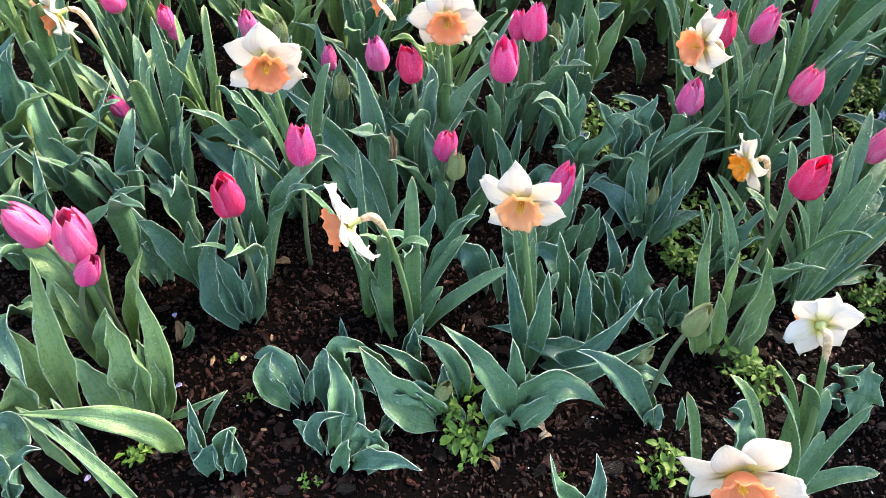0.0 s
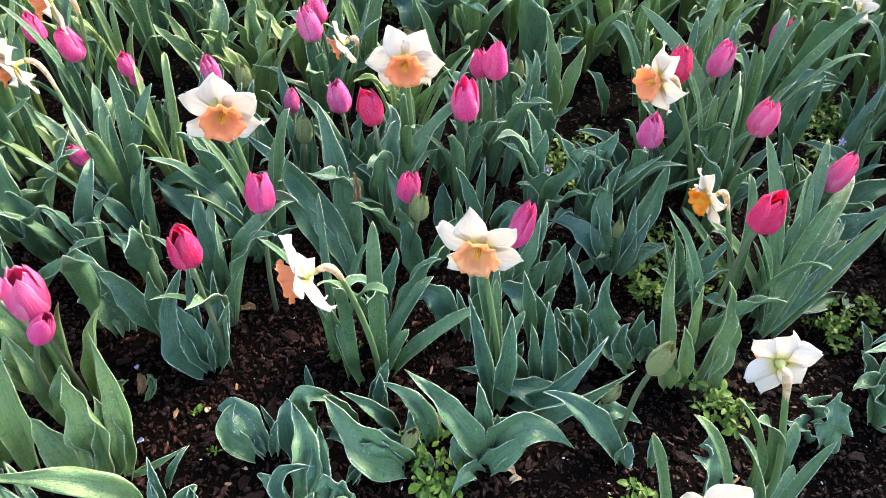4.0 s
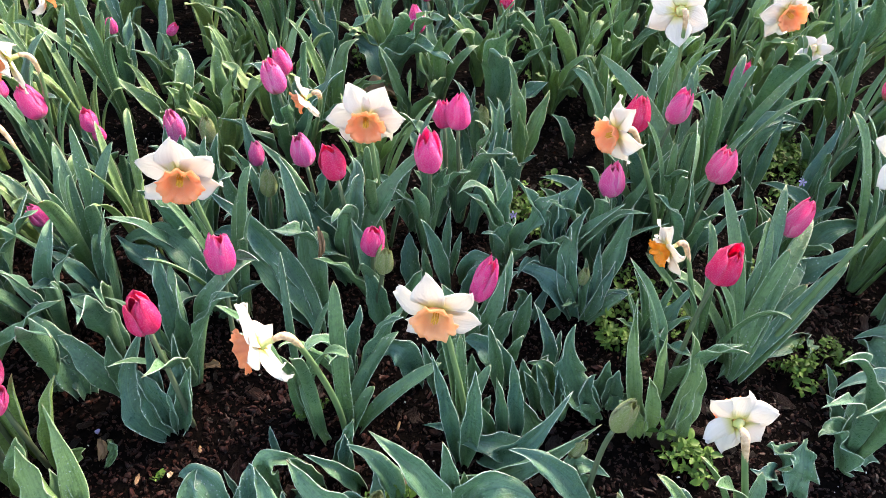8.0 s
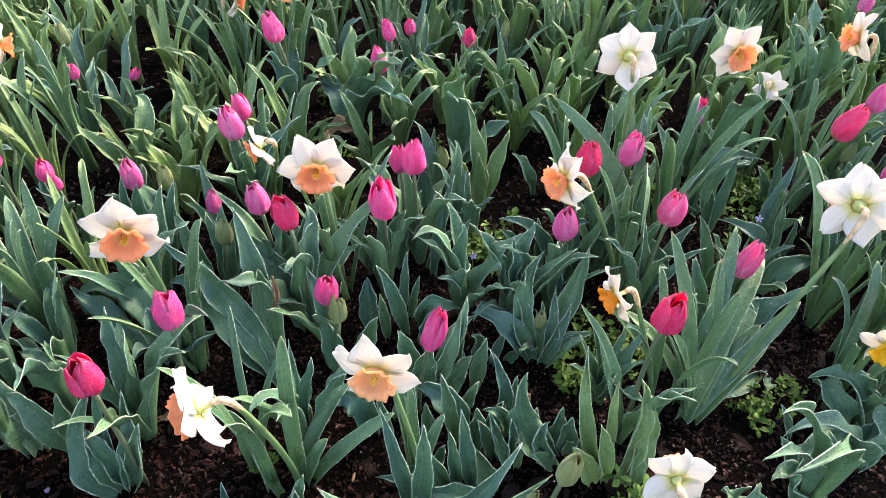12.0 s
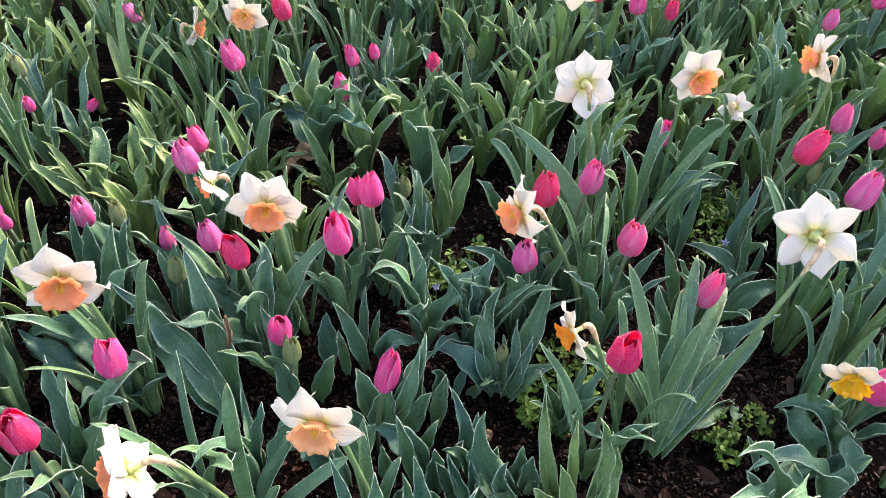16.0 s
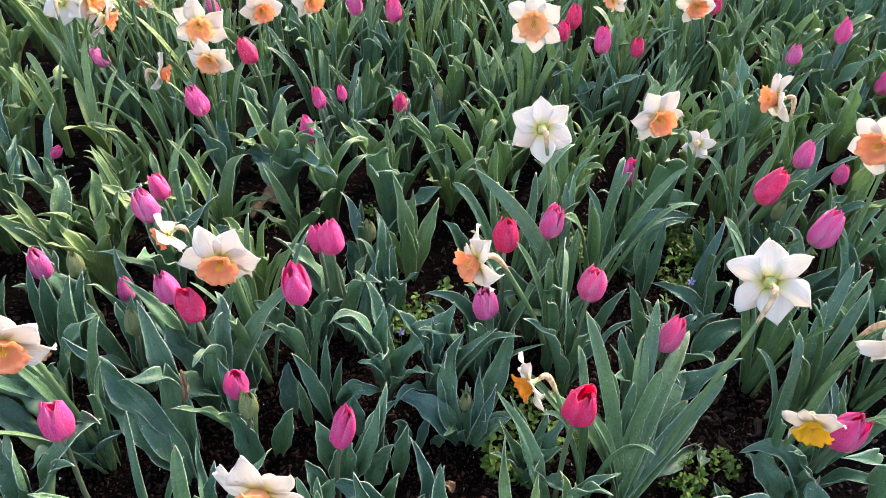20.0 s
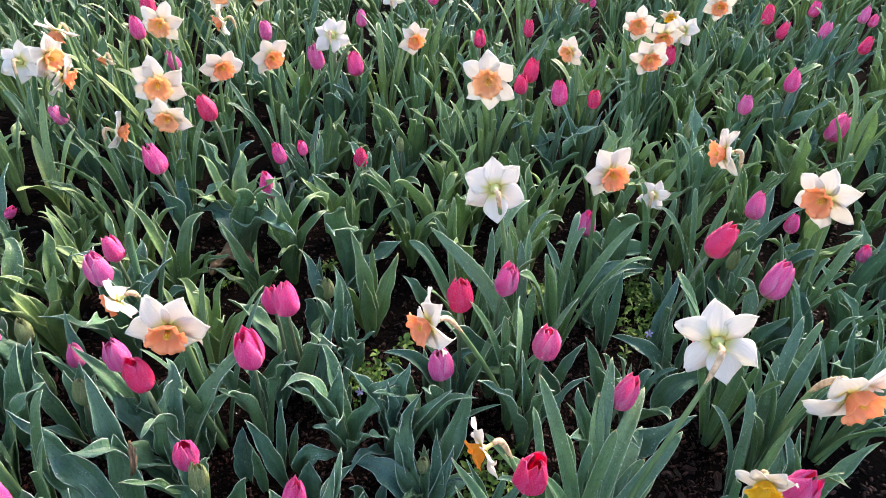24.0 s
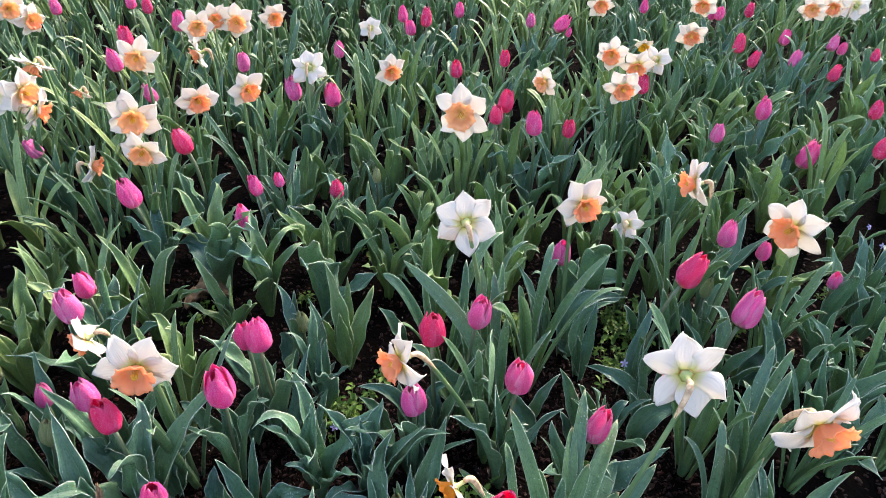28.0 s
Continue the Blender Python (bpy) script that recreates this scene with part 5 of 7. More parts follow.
free_leaf(p, (0.171, 0.752, -0.008), (0.231, 0.769, 0.090), (0.255, 0.823, 0.140), 0.036, 0.9, 0.05)
free_leaf(p, (0.150, 0.893, -0.008), (0.156, 0.912, 0.085), (0.162, 0.932, 0.140), 0.021, 0.8, 0.03)
free_leaf(p, (0.164, 0.899, -0.008), (0.174, 0.910, 0.054), (0.184, 0.921, 0.090), 0.018, 0.8, 0.03)
free_leaf(p, (0.158, 0.859, -0.008), (0.133, 0.871, 0.097), (0.108, 0.883, 0.160), 0.034, 0.9, 0.05)
free_leaf(p, (0.092, 0.876, -0.008), (0.091, 0.904, 0.050), (0.090, 0.933, 0.080), 0.044, 0.9, 0.08)
free_leaf(p, (0.122, 0.854, -0.008), (0.117, 0.864, 0.060), (0.112, 0.874, 0.100), 0.024, 0.9, 0.08)
free_leaf(p, (0.186, 0.877, -0.008), (0.202, 0.861, 0.080), (0.254, 0.862, 0.060), 0.040, 0.6, 0.2)
free_leaf(p, (0.041, 0.783, -0.008), (0.029, 0.792, 0.078), (0.016, 0.801, 0.130), 0.046, 0.8, 0.05)
free_leaf(p, (0.070, 0.806, -0.008), (0.089, 0.806, 0.073), (0.108, 0.805, 0.120), 0.040, 0.8, 0.05)
free_leaf(p, (0.192, 0.824, -0.008), (0.197, 0.836, 0.048), (0.201, 0.848, 0.080), 0.050, 0.7, 0.06)
p = clump(0.607, 0.702, "daffodil", "")
free_leaf(p, (0.593, 0.650, -0.008), (0.671, 0.686, 0.090), (0.783, 0.749, 0.170), 0.038, 0.6, 0.05, "strap")
free_leaf(p, (0.672, 0.722, -0.008), (0.670, 0.744, 0.073), (0.668, 0.765, 0.120), 0.021, 0.6, 0.05, "strap")
free_leaf(p, (0.593, 0.745, -0.008), (0.593, 0.755, 0.048), (0.592, 0.765, 0.080), 0.022, 0.6, 0.05, "strap")
free_leaf(p, (0.597, 0.757, -0.008), (0.538, 0.786, 0.070), (0.487, 0.829, 0.120), 0.021, 0.5, 0.05, "strap")
free_leaf(p, (0.597, 0.681, -0.008), (0.627, 0.707, 0.133), (0.658, 0.734, 0.220), 0.030, 0.6, 0.05, "strap")
free_leaf(p, (0.596, 0.692, -0.008), (0.607, 0.712, 0.120), (0.619, 0.731, 0.200), 0.028, 0.6, 0.05, "strap")
free_leaf(p, (0.601, 0.692, -0.008), (0.592, 0.715, 0.133), (0.584, 0.738, 0.220), 0.028, 0.6, 0.05, "strap")
free_leaf(p, (0.611, 0.680, -0.008), (0.665, 0.705, 0.088), (0.719, 0.730, 0.140), 0.026, 0.6, 0.05, "strap")
p = clump(0.777, 0.608, "tulip", "")
free_leaf(p, (0.870, 0.569, -0.008), (0.844, 0.636, 0.100), (0.795, 0.668, 0.075), 0.046, 0.8, 0.08)
free_leaf(p, (0.740, 0.534, -0.008), (0.724, 0.555, 0.040), (0.713, 0.578, 0.060), 0.040, 1.1, 0.1)
free_leaf(p, (0.749, 0.533, -0.008), (0.763, 0.561, 0.060), (0.855, 0.586, 0.050), 0.050, 0.7, 0.12)
free_leaf(p, (0.760, 0.537, -0.008), (0.771, 0.551, 0.037), (0.783, 0.564, 0.060), 0.030, 0.9, 0.1)
free_leaf(p, (0.777, 0.740, -0.008), (0.703, 0.688, 0.030), (0.665, 0.668, 0.030), 0.030, 0.7, 0.15)
free_leaf(p, (0.779, 0.734, -0.008), (0.761, 0.702, 0.018), (0.743, 0.670, 0.020), 0.030, 0.8, 0.2)
free_leaf(p, (0.765, 0.606, -0.008), (0.755, 0.622, 0.031), (0.746, 0.639, 0.050), 0.016, 0.8, 0.05)
p = clump(-0.406, 0.706, "tulip", "")
blade(p, -0.391, 0.755, -0.462, 0.786, 0.095, 0.047, 0.3)
blade(p, -0.381, 0.730, -0.302, 0.562, 0.310, 0.037, 0.2)
blade(p, -0.421, 0.669, -0.467, 0.709, 0.065, 0.045, 0.3)
blade(p, -0.430, 0.669, -0.491, 0.736, 0.125, 0.057, 0.2)
p = clump(0.453, 0.558, "tulip", "yellow-green")
free_leaf(p, (0.436, 0.565, -0.008), (0.409, 0.603, 0.090), (0.410, 0.665, 0.200), 0.034, 1, 0.1)
free_leaf(p, (0.453, 0.580, -0.008), (0.446, 0.602, 0.100), (0.453, 0.628, 0.160), 0.022, 0.9, 0.06)
free_leaf(p, (0.460, 0.554, -0.008), (0.485, 0.587, 0.100), (0.474, 0.609, 0.190), 0.040, 1, 0.1)
free_leaf(p, (0.468, 0.551, -0.008), (0.500, 0.579, 0.070), (0.511, 0.627, 0.120), 0.036, 0.8, 0.15)
free_leaf(p, (0.425, 0.556, -0.008), (0.405, 0.564, 0.049), (0.384, 0.572, 0.080), 0.040, 0.8, 0.1)
free_leaf(p, (0.442, 0.557, -0.008), (0.430, 0.567, 0.078), (0.419, 0.577, 0.130), 0.034, 0.9, 0.06)
free_leaf(p, (0.483, 0.545, -0.008), (0.487, 0.558, 0.043), (0.491, 0.572, 0.070), 0.030, 0.8, 0.1)
p = clump(-0.651, 0.888, "tulip", "yellow-green")
blade(p, -0.705, 0.924, -0.566, 0.821, 0.250, 0.056, 0.1)
blade(p, -0.629, 0.882, -0.521, 0.890, 0.165, 0.059, 0.0)
blade(p, -0.639, 0.882, -0.747, 0.950, 0.090, 0.051, 0.2)
blade(p, -0.619, 0.883, -0.542, 0.825, 0.160, 0.058, 0.1)
blade(p, -0.664, 0.867, -0.718, 0.918, 0.060, 0.050, 0.4)
p = clump(-0.704, 0.790, "tulip", "")
blade(p, -0.707, 0.823, -0.589, 0.690, 0.225, 0.080, 0.6)
blade(p, -0.700, 0.758, -0.654, 0.801, 0.080, 0.057, 0.5)
p = clump(-0.467, 0.685, "tulip", "")
blade(p, -0.473, 0.691, -0.426, 0.723, 0.050, 0.046, 0.8)
blade(p, -0.461, 0.680, -0.344, 0.552, 0.290, 0.043, 0.3)
p = clump(-0.546, 0.407, "tulip", "")
blade(p, -0.602, 0.599, -0.514, 0.409, 0.105, 0.055, 0.9)
blade(p, -0.534, 0.381, -0.558, 0.415, 0.045, 0.045, 0.4)
blade(p, -0.518, 0.320, -0.481, 0.364, 0.075, 0.036, 0.3)
blade(p, -0.528, 0.327, -0.515, 0.404, 0.130, 0.036, 0.3)
p = clump(0.196, 0.293, "tulip", "")
blade(p, 0.196, 0.293, 0.149, 0.328, 0.120, 0.032, 0.1)
blade(p, 0.196, 0.293, 0.230, 0.348, 0.085, 0.029, 0.3)
blade(p, 0.196, 0.293, 0.193, 0.329, 0.040, 0.036, 0.6)
p = clump(0.563, 0.434, "tulip", "")
blade(p, 0.447, 0.395, 0.430, 0.436, 0.055, 0.070, 0.6)
blade(p, 0.495, 0.372, 0.524, 0.403, 0.040, 0.039, 0.4)
blade(p, 0.634, 0.486, 0.595, 0.507, 0.045, 0.042, 0.6)
blade(p, 0.629, 0.450, 0.643, 0.506, 0.065, 0.041, 0.4)
blade(p, 0.610, 0.467, 0.557, 0.470, 0.045, 0.033, 0.5)
p = clump(0.723, 0.493, "tulip", "")
blade(p, 0.722, 0.507, 0.583, 0.485, 0.285, 0.038, 0.4)
blade(p, 0.722, 0.488, 0.668, 0.517, 0.070, 0.050, 0.6)
blade(p, 0.722, 0.488, 0.767, 0.560, 0.100, 0.050, 0.5)
blade(p, 0.722, 0.488, 0.760, 0.489, 0.030, 0.042, 0.6)
blade(p, 0.722, 0.498, 0.545, 0.424, 0.275, 0.033, 0.3)
blade(p, 0.730, 0.488, 0.517, 0.369, 0.355, 0.035, 0.5)
p = clump(0.868, 0.561, "tulip", "")
blade(p, 0.833, 0.591, 0.810, 0.677, 0.055, 0.054, 1.2)
blade(p, 0.850, 0.551, 0.677, 0.530, 0.125, 0.049, 0.8)
blade(p, 0.859, 0.550, 0.855, 0.618, 0.115, 0.043, 0.2)
blade(p, 0.850, 0.551, 0.905, 0.586, 0.065, 0.052, 0.5)
blade(p, 0.949, 0.560, 0.765, 0.510, 0.320, 0.046, 0.3)
p = clump(-0.254, 0.831, "tulip", "")
blade(p, -0.304, 0.853, -0.422, 0.922, 0.095, 0.044, 0.5)
blade(p, -0.232, 0.817, -0.132, 0.719, 0.235, 0.043, 0.3)
blade(p, -0.233, 0.823, -0.148, 0.822, 0.085, 0.043, 0.6)
blade(p, -0.248, 0.830, -0.308, 0.816, 0.045, 0.041, 0.7)
p = clump(-0.027, 0.583, "daffodil", "")
blade(p, -0.060, 0.580, -0.107, 0.641, 0.130, 0.026, 0.0)
blade(p, -0.051, 0.580, -0.043, 0.475, 0.350, 0.021, 0.1)
blade(p, -0.012, 0.586, -0.017, 0.671, 0.250, 0.030, 0.0)
blade(p, -0.003, 0.586, 0.128, 0.636, 0.100, 0.031, 0.1)
blade(p, -0.008, 0.592, 0.069, 0.666, 0.135, 0.034, 0.1)
blade(p, -0.042, 0.570, -0.083, 0.606, 0.095, 0.020, 0.1)
blade(p, -0.012, 0.586, 0.021, 0.620, 0.080, 0.026, 0.2)
p = clump(0.161, 0.577, "daffodil", "")
blade(p, 0.152, 0.585, 0.121, 0.643, 0.185, 0.025, 0.0)
blade(p, 0.164, 0.575, 0.153, 0.627, 0.180, 0.023, 0.0)
blade(p, 0.168, 0.575, 0.164, 0.640, 0.190, 0.023, 0.0)
blade(p, 0.160, 0.575, 0.198, 0.631, 0.100, 0.022, 0.2)
p = clump(0.608, 0.657, "daffodil", "dense")
blade(p, 0.607, 0.661, 0.501, 0.761, 0.160, 0.031, 0.1)
blade(p, 0.607, 0.661, 0.554, 0.788, 0.305, 0.031, 0.0)
blade(p, 0.612, 0.662, 0.653, 0.810, 0.215, 0.034, 0.1)
blade(p, 0.615, 0.656, 0.736, 0.779, 0.150, 0.040, 0.2)
blade(p, 0.613, 0.650, 0.746, 0.736, 0.110, 0.037, 0.2)
blade(p, 0.618, 0.650, 0.737, 0.723, 0.090, 0.033, 0.1)
blade(p, 0.607, 0.661, 0.682, 0.850, 0.250, 0.031, 0.0)
blade(p, 0.605, 0.656, 0.688, 0.766, 0.155, 0.035, 0.1)
blade(p, 0.602, 0.661, 0.537, 0.683, 0.180, 0.030, 0.0)
blade(p, 0.607, 0.661, 0.653, 0.716, 0.095, 0.033, 0.2)
blade(p, 0.607, 0.661, 0.534, 0.688, 0.210, 0.026, 0.0)
blade(p, 0.599, 0.650, 0.745, 0.817, 0.200, 0.036, 0.2)
p = clump(0.479, 0.364, "daffodil", "")
blade(p, 0.495, 0.396, 0.402, 0.397, 0.235, 0.029, 0.0)
blade(p, 0.516, 0.388, 0.547, 0.443, 0.095, 0.031, 0.2)
blade(p, 0.356, 0.331, 0.309, 0.385, 0.180, 0.024, 0.0)
blade(p, 0.511, 0.396, 0.371, 0.327, 0.315, 0.030, 0.0)
blade(p, 0.494, 0.333, 0.595, 0.340, 0.055, 0.030, 0.2)
blade(p, 0.500, 0.341, 0.540, 0.394, 0.065, 0.026, 0.1)
p = clump(-0.448, 0.890, "daffodil", "")
blade(p, -0.458, 0.888, -0.610, 0.998, 0.185, 0.034, 0.0)
blade(p, -0.453, 0.888, -0.564, 1.010, 0.190, 0.036, 0.1)
blade(p, -0.448, 0.889, -0.489, 1.004, 0.240, 0.036, 0.0)
blade(p, -0.443, 0.889, -0.389, 0.978, 0.260, 0.033, 0.0)
blade(p, -0.438, 0.889, -0.453, 1.017, 0.265, 0.033, 0.0)
blade(p, -0.448, 0.889, -0.549, 0.954, 0.125, 0.034, 0.1)
blade(p, -0.458, 0.888, -0.371, 0.735, 0.350, 0.033, 0.0)
blade(p, -0.434, 0.896, -0.389, 0.836, 0.245, 0.032, 0.1)
p = clump(-0.403, 0.320, "daffodil", "")
blade(p, -0.365, 0.313, -0.507, 0.395, 0.100, 0.021, 0.1)
blade(p, -0.407, 0.335, -0.464, 0.413, 0.100, 0.015, 0.0)
blade(p, -0.396, 0.322, -0.460, 0.383, 0.090, 0.014, 0.0)
blade(p, -0.443, 0.310, -0.502, 0.341, 0.055, 0.017, 0.1)
# the gloss on this tuft is put in as the lighter leaf colour
p = clump(0.774, 1.756, "daffodil", "gloss-paled yellow-green")
blade(p, 0.700, 1.767, 0.672, 1.752, 0.270, 0.071, 0.0)
blade(p, 0.771, 1.772, 0.743, 1.757, 0.270, 0.046, 0.0)
blade(p, 0.823, 1.750, 0.808, 1.678, 0.310, 0.033, 0.0)
blade(p, 0.803, 1.737, 0.768, 1.711, 0.230, 0.031, 0.0)
p = clump(0.587, 0.991, "daffodil", "")
ribbon(p, ((0.592, 0.996, -0.01), (0.587, 1.011, 0.16), (0.560, 1.010, 0.250), (0.444, 1.144, 0.312)), 0.030, (-0.2, -0.9, 0.6))
ribbon(p, ((0.577, 0.987, -0.01), (0.556, 0.985, 0.220), (0.565, 0.985, 0.345), (0.548, 0.905, 0.335), (0.536, 0.855, 0.235)), 0.022, (0.7, -0.7, 0.25))
blade(p, 0.597, 1.001, 0.546, 0.970, 0.240, 0.026, 0.05)
blade(p, 0.597, 1.001, 0.589, 1.021, 0.220, 0.026, 0.05)
blade(p, 0.597, 1.001, 0.510, 0.960, 0.200, 0.026, 0.05)
blade(p, 0.597, 1.001, 0.596, 1.018, 0.260, 0.026, 0.05)
blade(p, 0.597, 1.001, 0.494, 0.932, 0.160, 0.026, 0.05)
blade(p, 0.597, 1.001, 0.591, 1.098, 0.300, 0.026, 0.05)
p = clump(-0.190, 0.981, "tulip", "")
free_leaf(p, (-0.168, 0.992, -0.008), (-0.161, 1.000, 0.120), (-0.154, 1.008, 0.200), 0.045, 0.8, 0.12)
free_leaf(p, (-0.201, 1.010, -0.008), (-0.227, 1.021, 0.100), (-0.257, 1.062, 0.150), 0.036, 0.8, 0.05)
free_leaf(p, (-0.202, 0.942, -0.008), (-0.213, 0.935, 0.080), (-0.257, 0.941, 0.080), 0.040, 0.7, 0.1)
p = clump(-0.312, 1.043, "tulip", "")
free_leaf(p, (-0.287, 1.002, -0.008), (-0.277, 1.035, 0.121), (-0.266, 1.068, 0.200), 0.050, 0.8, 0.05)
free_leaf(p, (-0.330, 1.080, -0.008), (-0.320, 1.077, 0.120), (-0.310, 1.073, 0.200), 0.046, 0.8, 0.05)
free_leaf(p, (-0.282, 1.020, -0.008), (-0.264, 1.048, 0.121), (-0.246, 1.076, 0.200), 0.040, 0.9, 0.1)
free_leaf(p, (-0.349, 1.069, -0.008), (-0.347, 1.086, 0.120), (-0.344, 1.103, 0.200), 0.030, 0.8, 0.05)
p = clump(-0.046, 0.975, "tulip", "")
free_leaf(p, (-0.030, 0.955, -0.008), (-0.076, 0.961, 0.100), (-0.134, 1.019, 0.130), 0.050, 0.8, 0.2)
free_leaf(p, (-0.066, 1.025, -0.008), (-0.063, 1.025, 0.084), (-0.059, 1.025, 0.140), 0.042, 0.9, 0.05)
free_leaf(p, (0.001, 0.942, -0.008), (-0.025, 0.918, 0.100), (-0.064, 0.941, 0.110), 0.040, 1.2, 0.1)
free_leaf(p, (-0.021, 0.886, -0.008), (-0.044, 0.880, 0.070), (-0.077, 0.883, 0.075), 0.036, 0.9, 0.15)
free_leaf(p, (-0.115, 1.065, -0.008), (-0.126, 1.055, 0.102), (-0.138, 1.044, 0.170), 0.040, 0.8, 0.05)
p = clump(0.046, 0.983, "tulip", "")
free_leaf(p, (-0.002, 0.994, -0.008), (-0.016, 1.002, 0.120), (0.017, 1.018, 0.200), 0.050, 0.9, 0.25)
free_leaf(p, (0.021, 0.940, -0.008), (0.014, 0.953, 0.080), (0.087, 0.992, 0.110), 0.050, 0.8, 0.25)
free_leaf(p, (0.010, 0.944, -0.008), (0.026, 0.952, 0.061), (0.041, 0.961, 0.100), 0.045, 0.9, 0.15)
free_leaf(p, (0.103, 1.023, -0.008), (0.071, 1.022, 0.100), (0.030, 1.048, 0.120), 0.040, 0.8, 0.15)
free_leaf(p, (0.098, 1.017, -0.008), (0.113, 1.018, 0.049), (0.129, 1.019, 0.080), 0.036, 0.9, 0.1)
p = clump(0.330, 1.211, "tulip", "yellow-green")
free_leaf(p, (0.325, 1.198, -0.008), (0.323, 1.221, 0.120), (0.302, 1.271, 0.230), 0.050, 1, 0.16)
free_leaf(p, (0.332, 1.197, -0.008), (0.365, 1.233, 0.090), (0.399, 1.279, 0.150), 0.048, 1, 0.08)
free_leaf(p, (0.340, 1.246, -0.008), (0.344, 1.275, 0.097), (0.347, 1.303, 0.160), 0.026, 0.9, 0.1)
free_leaf(p, (0.322, 1.221, -0.008), (0.293, 1.226, 0.080), (0.267, 1.255, 0.100), 0.040, 0.9, 0.1)
free_leaf(p, (0.329, 1.194, -0.008), (0.326, 1.198, 0.090), (0.322, 1.203, 0.150), 0.045, 1.1, 0.06)
p = clump(0.243, 1.205, "tulip", "")
free_leaf(p, (0.257, 1.195, -0.008), (0.277, 1.197, 0.100), (0.263, 1.259, 0.150), 0.038, 0.9, 0.1)
free_leaf(p, (0.227, 1.269, -0.008), (0.232, 1.267, 0.102), (0.237, 1.265, 0.170), 0.022, 0.8, 0.05)
free_leaf(p, (0.216, 1.200, -0.008), (0.216, 1.228, 0.060), (0.198, 1.238, 0.080), 0.045, 0.8, 0.1)
free_leaf(p, (0.272, 1.154, -0.008), (0.290, 1.162, 0.031), (0.307, 1.171, 0.050), 0.016, 0.6, 0.1)
free_leaf(p, (0.240, 1.206, -0.008), (0.264, 1.215, 0.073), (0.289, 1.225, 0.120), 0.030, 0.9, 0.1)
p = clump(0.226, 1.021, "tulip", "")
free_leaf(p, (0.216, 1.005, -0.008), (0.234, 1.044, 0.100), (0.263, 1.106, 0.170), 0.034, 1, 0.15)
free_leaf(p, (0.197, 1.075, -0.008), (0.181, 1.071, 0.060), (0.202, 1.095, 0.100), 0.046, 0.9, 0.2)
free_leaf(p, (0.204, 1.023, -0.008), (0.237, 1.036, 0.056), (0.270, 1.049, 0.090), 0.030, 0.8, 0.1)
free_leaf(p, (0.248, 1.001, -0.008), (0.270, 1.023, 0.074), (0.292, 1.046, 0.120), 0.018, 0.7, 0.04)
free_leaf(p, (0.262, 1.002, -0.008), (0.271, 1.010, 0.036), (0.280, 1.018, 0.060), 0.020, 0.7, 0.05)
p = clump(0.146, 1.073, "tulip", "")
free_leaf(p, (0.110, 1.033, -0.008), (0.139, 1.043, 0.080), (0.167, 1.055, 0.130), 0.045, 0.8, 0.1)
free_leaf(p, (0.164, 1.069, -0.008), (0.181, 1.085, 0.085), (0.199, 1.100, 0.140), 0.035, 0.9, 0.1)
free_leaf(p, (0.163, 1.157, -0.008), (0.120, 1.147, 0.100), (0.093, 1.179, 0.130), 0.040, 0.8, 0.1)
free_leaf(p, (0.145, 1.031, -0.008), (0.158, 1.046, 0.055), (0.171, 1.061, 0.090), 0.040, 0.8, 0.15)
p = clump(0.443, 1.033, "tulip", "")
free_leaf(p, (0.455, 0.997, -0.008), (0.408, 1.011, 0.100), (0.341, 1.031, 0.120), 0.036, 0.8, 0.06)
free_leaf(p, (0.392, 0.996, -0.008), (0.373, 1.008, 0.070), (0.342, 1.025, 0.100), 0.034, 0.8, 0.05)
free_leaf(p, (0.425, 0.994, -0.008), (0.420, 1.012, 0.073), (0.416, 1.030, 0.120), 0.026, 0.8, 0.06)
free_leaf(p, (0.459, 1.246, -0.008), (0.431, 1.233, 0.080), (0.406, 1.264, 0.100), 0.034, 0.8, 0.1)
free_leaf(p, (0.468, 0.989, -0.008), (0.475, 1.000, 0.060), (0.483, 1.011, 0.100), 0.036, 0.9, 0.1)
free_leaf(p, (0.460, 0.976, -0.008), (0.481, 0.982, 0.037), (0.502, 0.989, 0.060), 0.040, 0.8, 0.15)
p = clump(0.574, 1.004, "daffodil", "")
free_leaf(p, (0.568, 1.007, -0.008), (0.552, 1.031, 0.121), (0.535, 1.054, 0.200), 0.026, 0.6, 0.05, "strap")
free_leaf(p, (0.574, 1.006, -0.008), (0.577, 1.059, 0.188), (0.580, 1.112, 0.310), 0.026, 0.6, 0.05, "strap")
free_leaf(p, (0.579, 1.000, -0.008), (0.605, 1.070, 0.178), (0.630, 1.139, 0.290), 0.024, 0.6, 0.05, "strap")
free_leaf(p, (0.562, 1.002, -0.008), (0.557, 1.011, 0.078), (0.552, 1.020, 0.130), 0.022, 0.6, 0.05, "strap")
free_leaf(p, (0.584, 0.999, -0.008), (0.585, 1.002, 0.084), (0.587, 1.006, 0.140), 0.022, 0.6, 0.05, "strap")
free_leaf(p, (0.571, 1.011, -0.008), (0.564, 1.042, 0.157), (0.557, 1.072, 0.260), 0.026, 0.6, 0.05, "strap")
free_leaf(p, (0.578, 1.003, -0.008), (0.593, 1.030, 0.121), (0.608, 1.058, 0.200), 0.024, 0.6, 0.05, "strap")
p = clump(0.755, 1.193, "tulip", "")
free_leaf(p, (0.755, 1.190, -0.008), (0.736, 1.212, 0.100), (0.705, 1.273, 0.180), 0.040, 1, 0.08)
free_leaf(p, (0.760, 1.193, -0.008), (0.758, 1.202, 0.078), (0.756, 1.211, 0.130), 0.030, 0.9, 0.1)
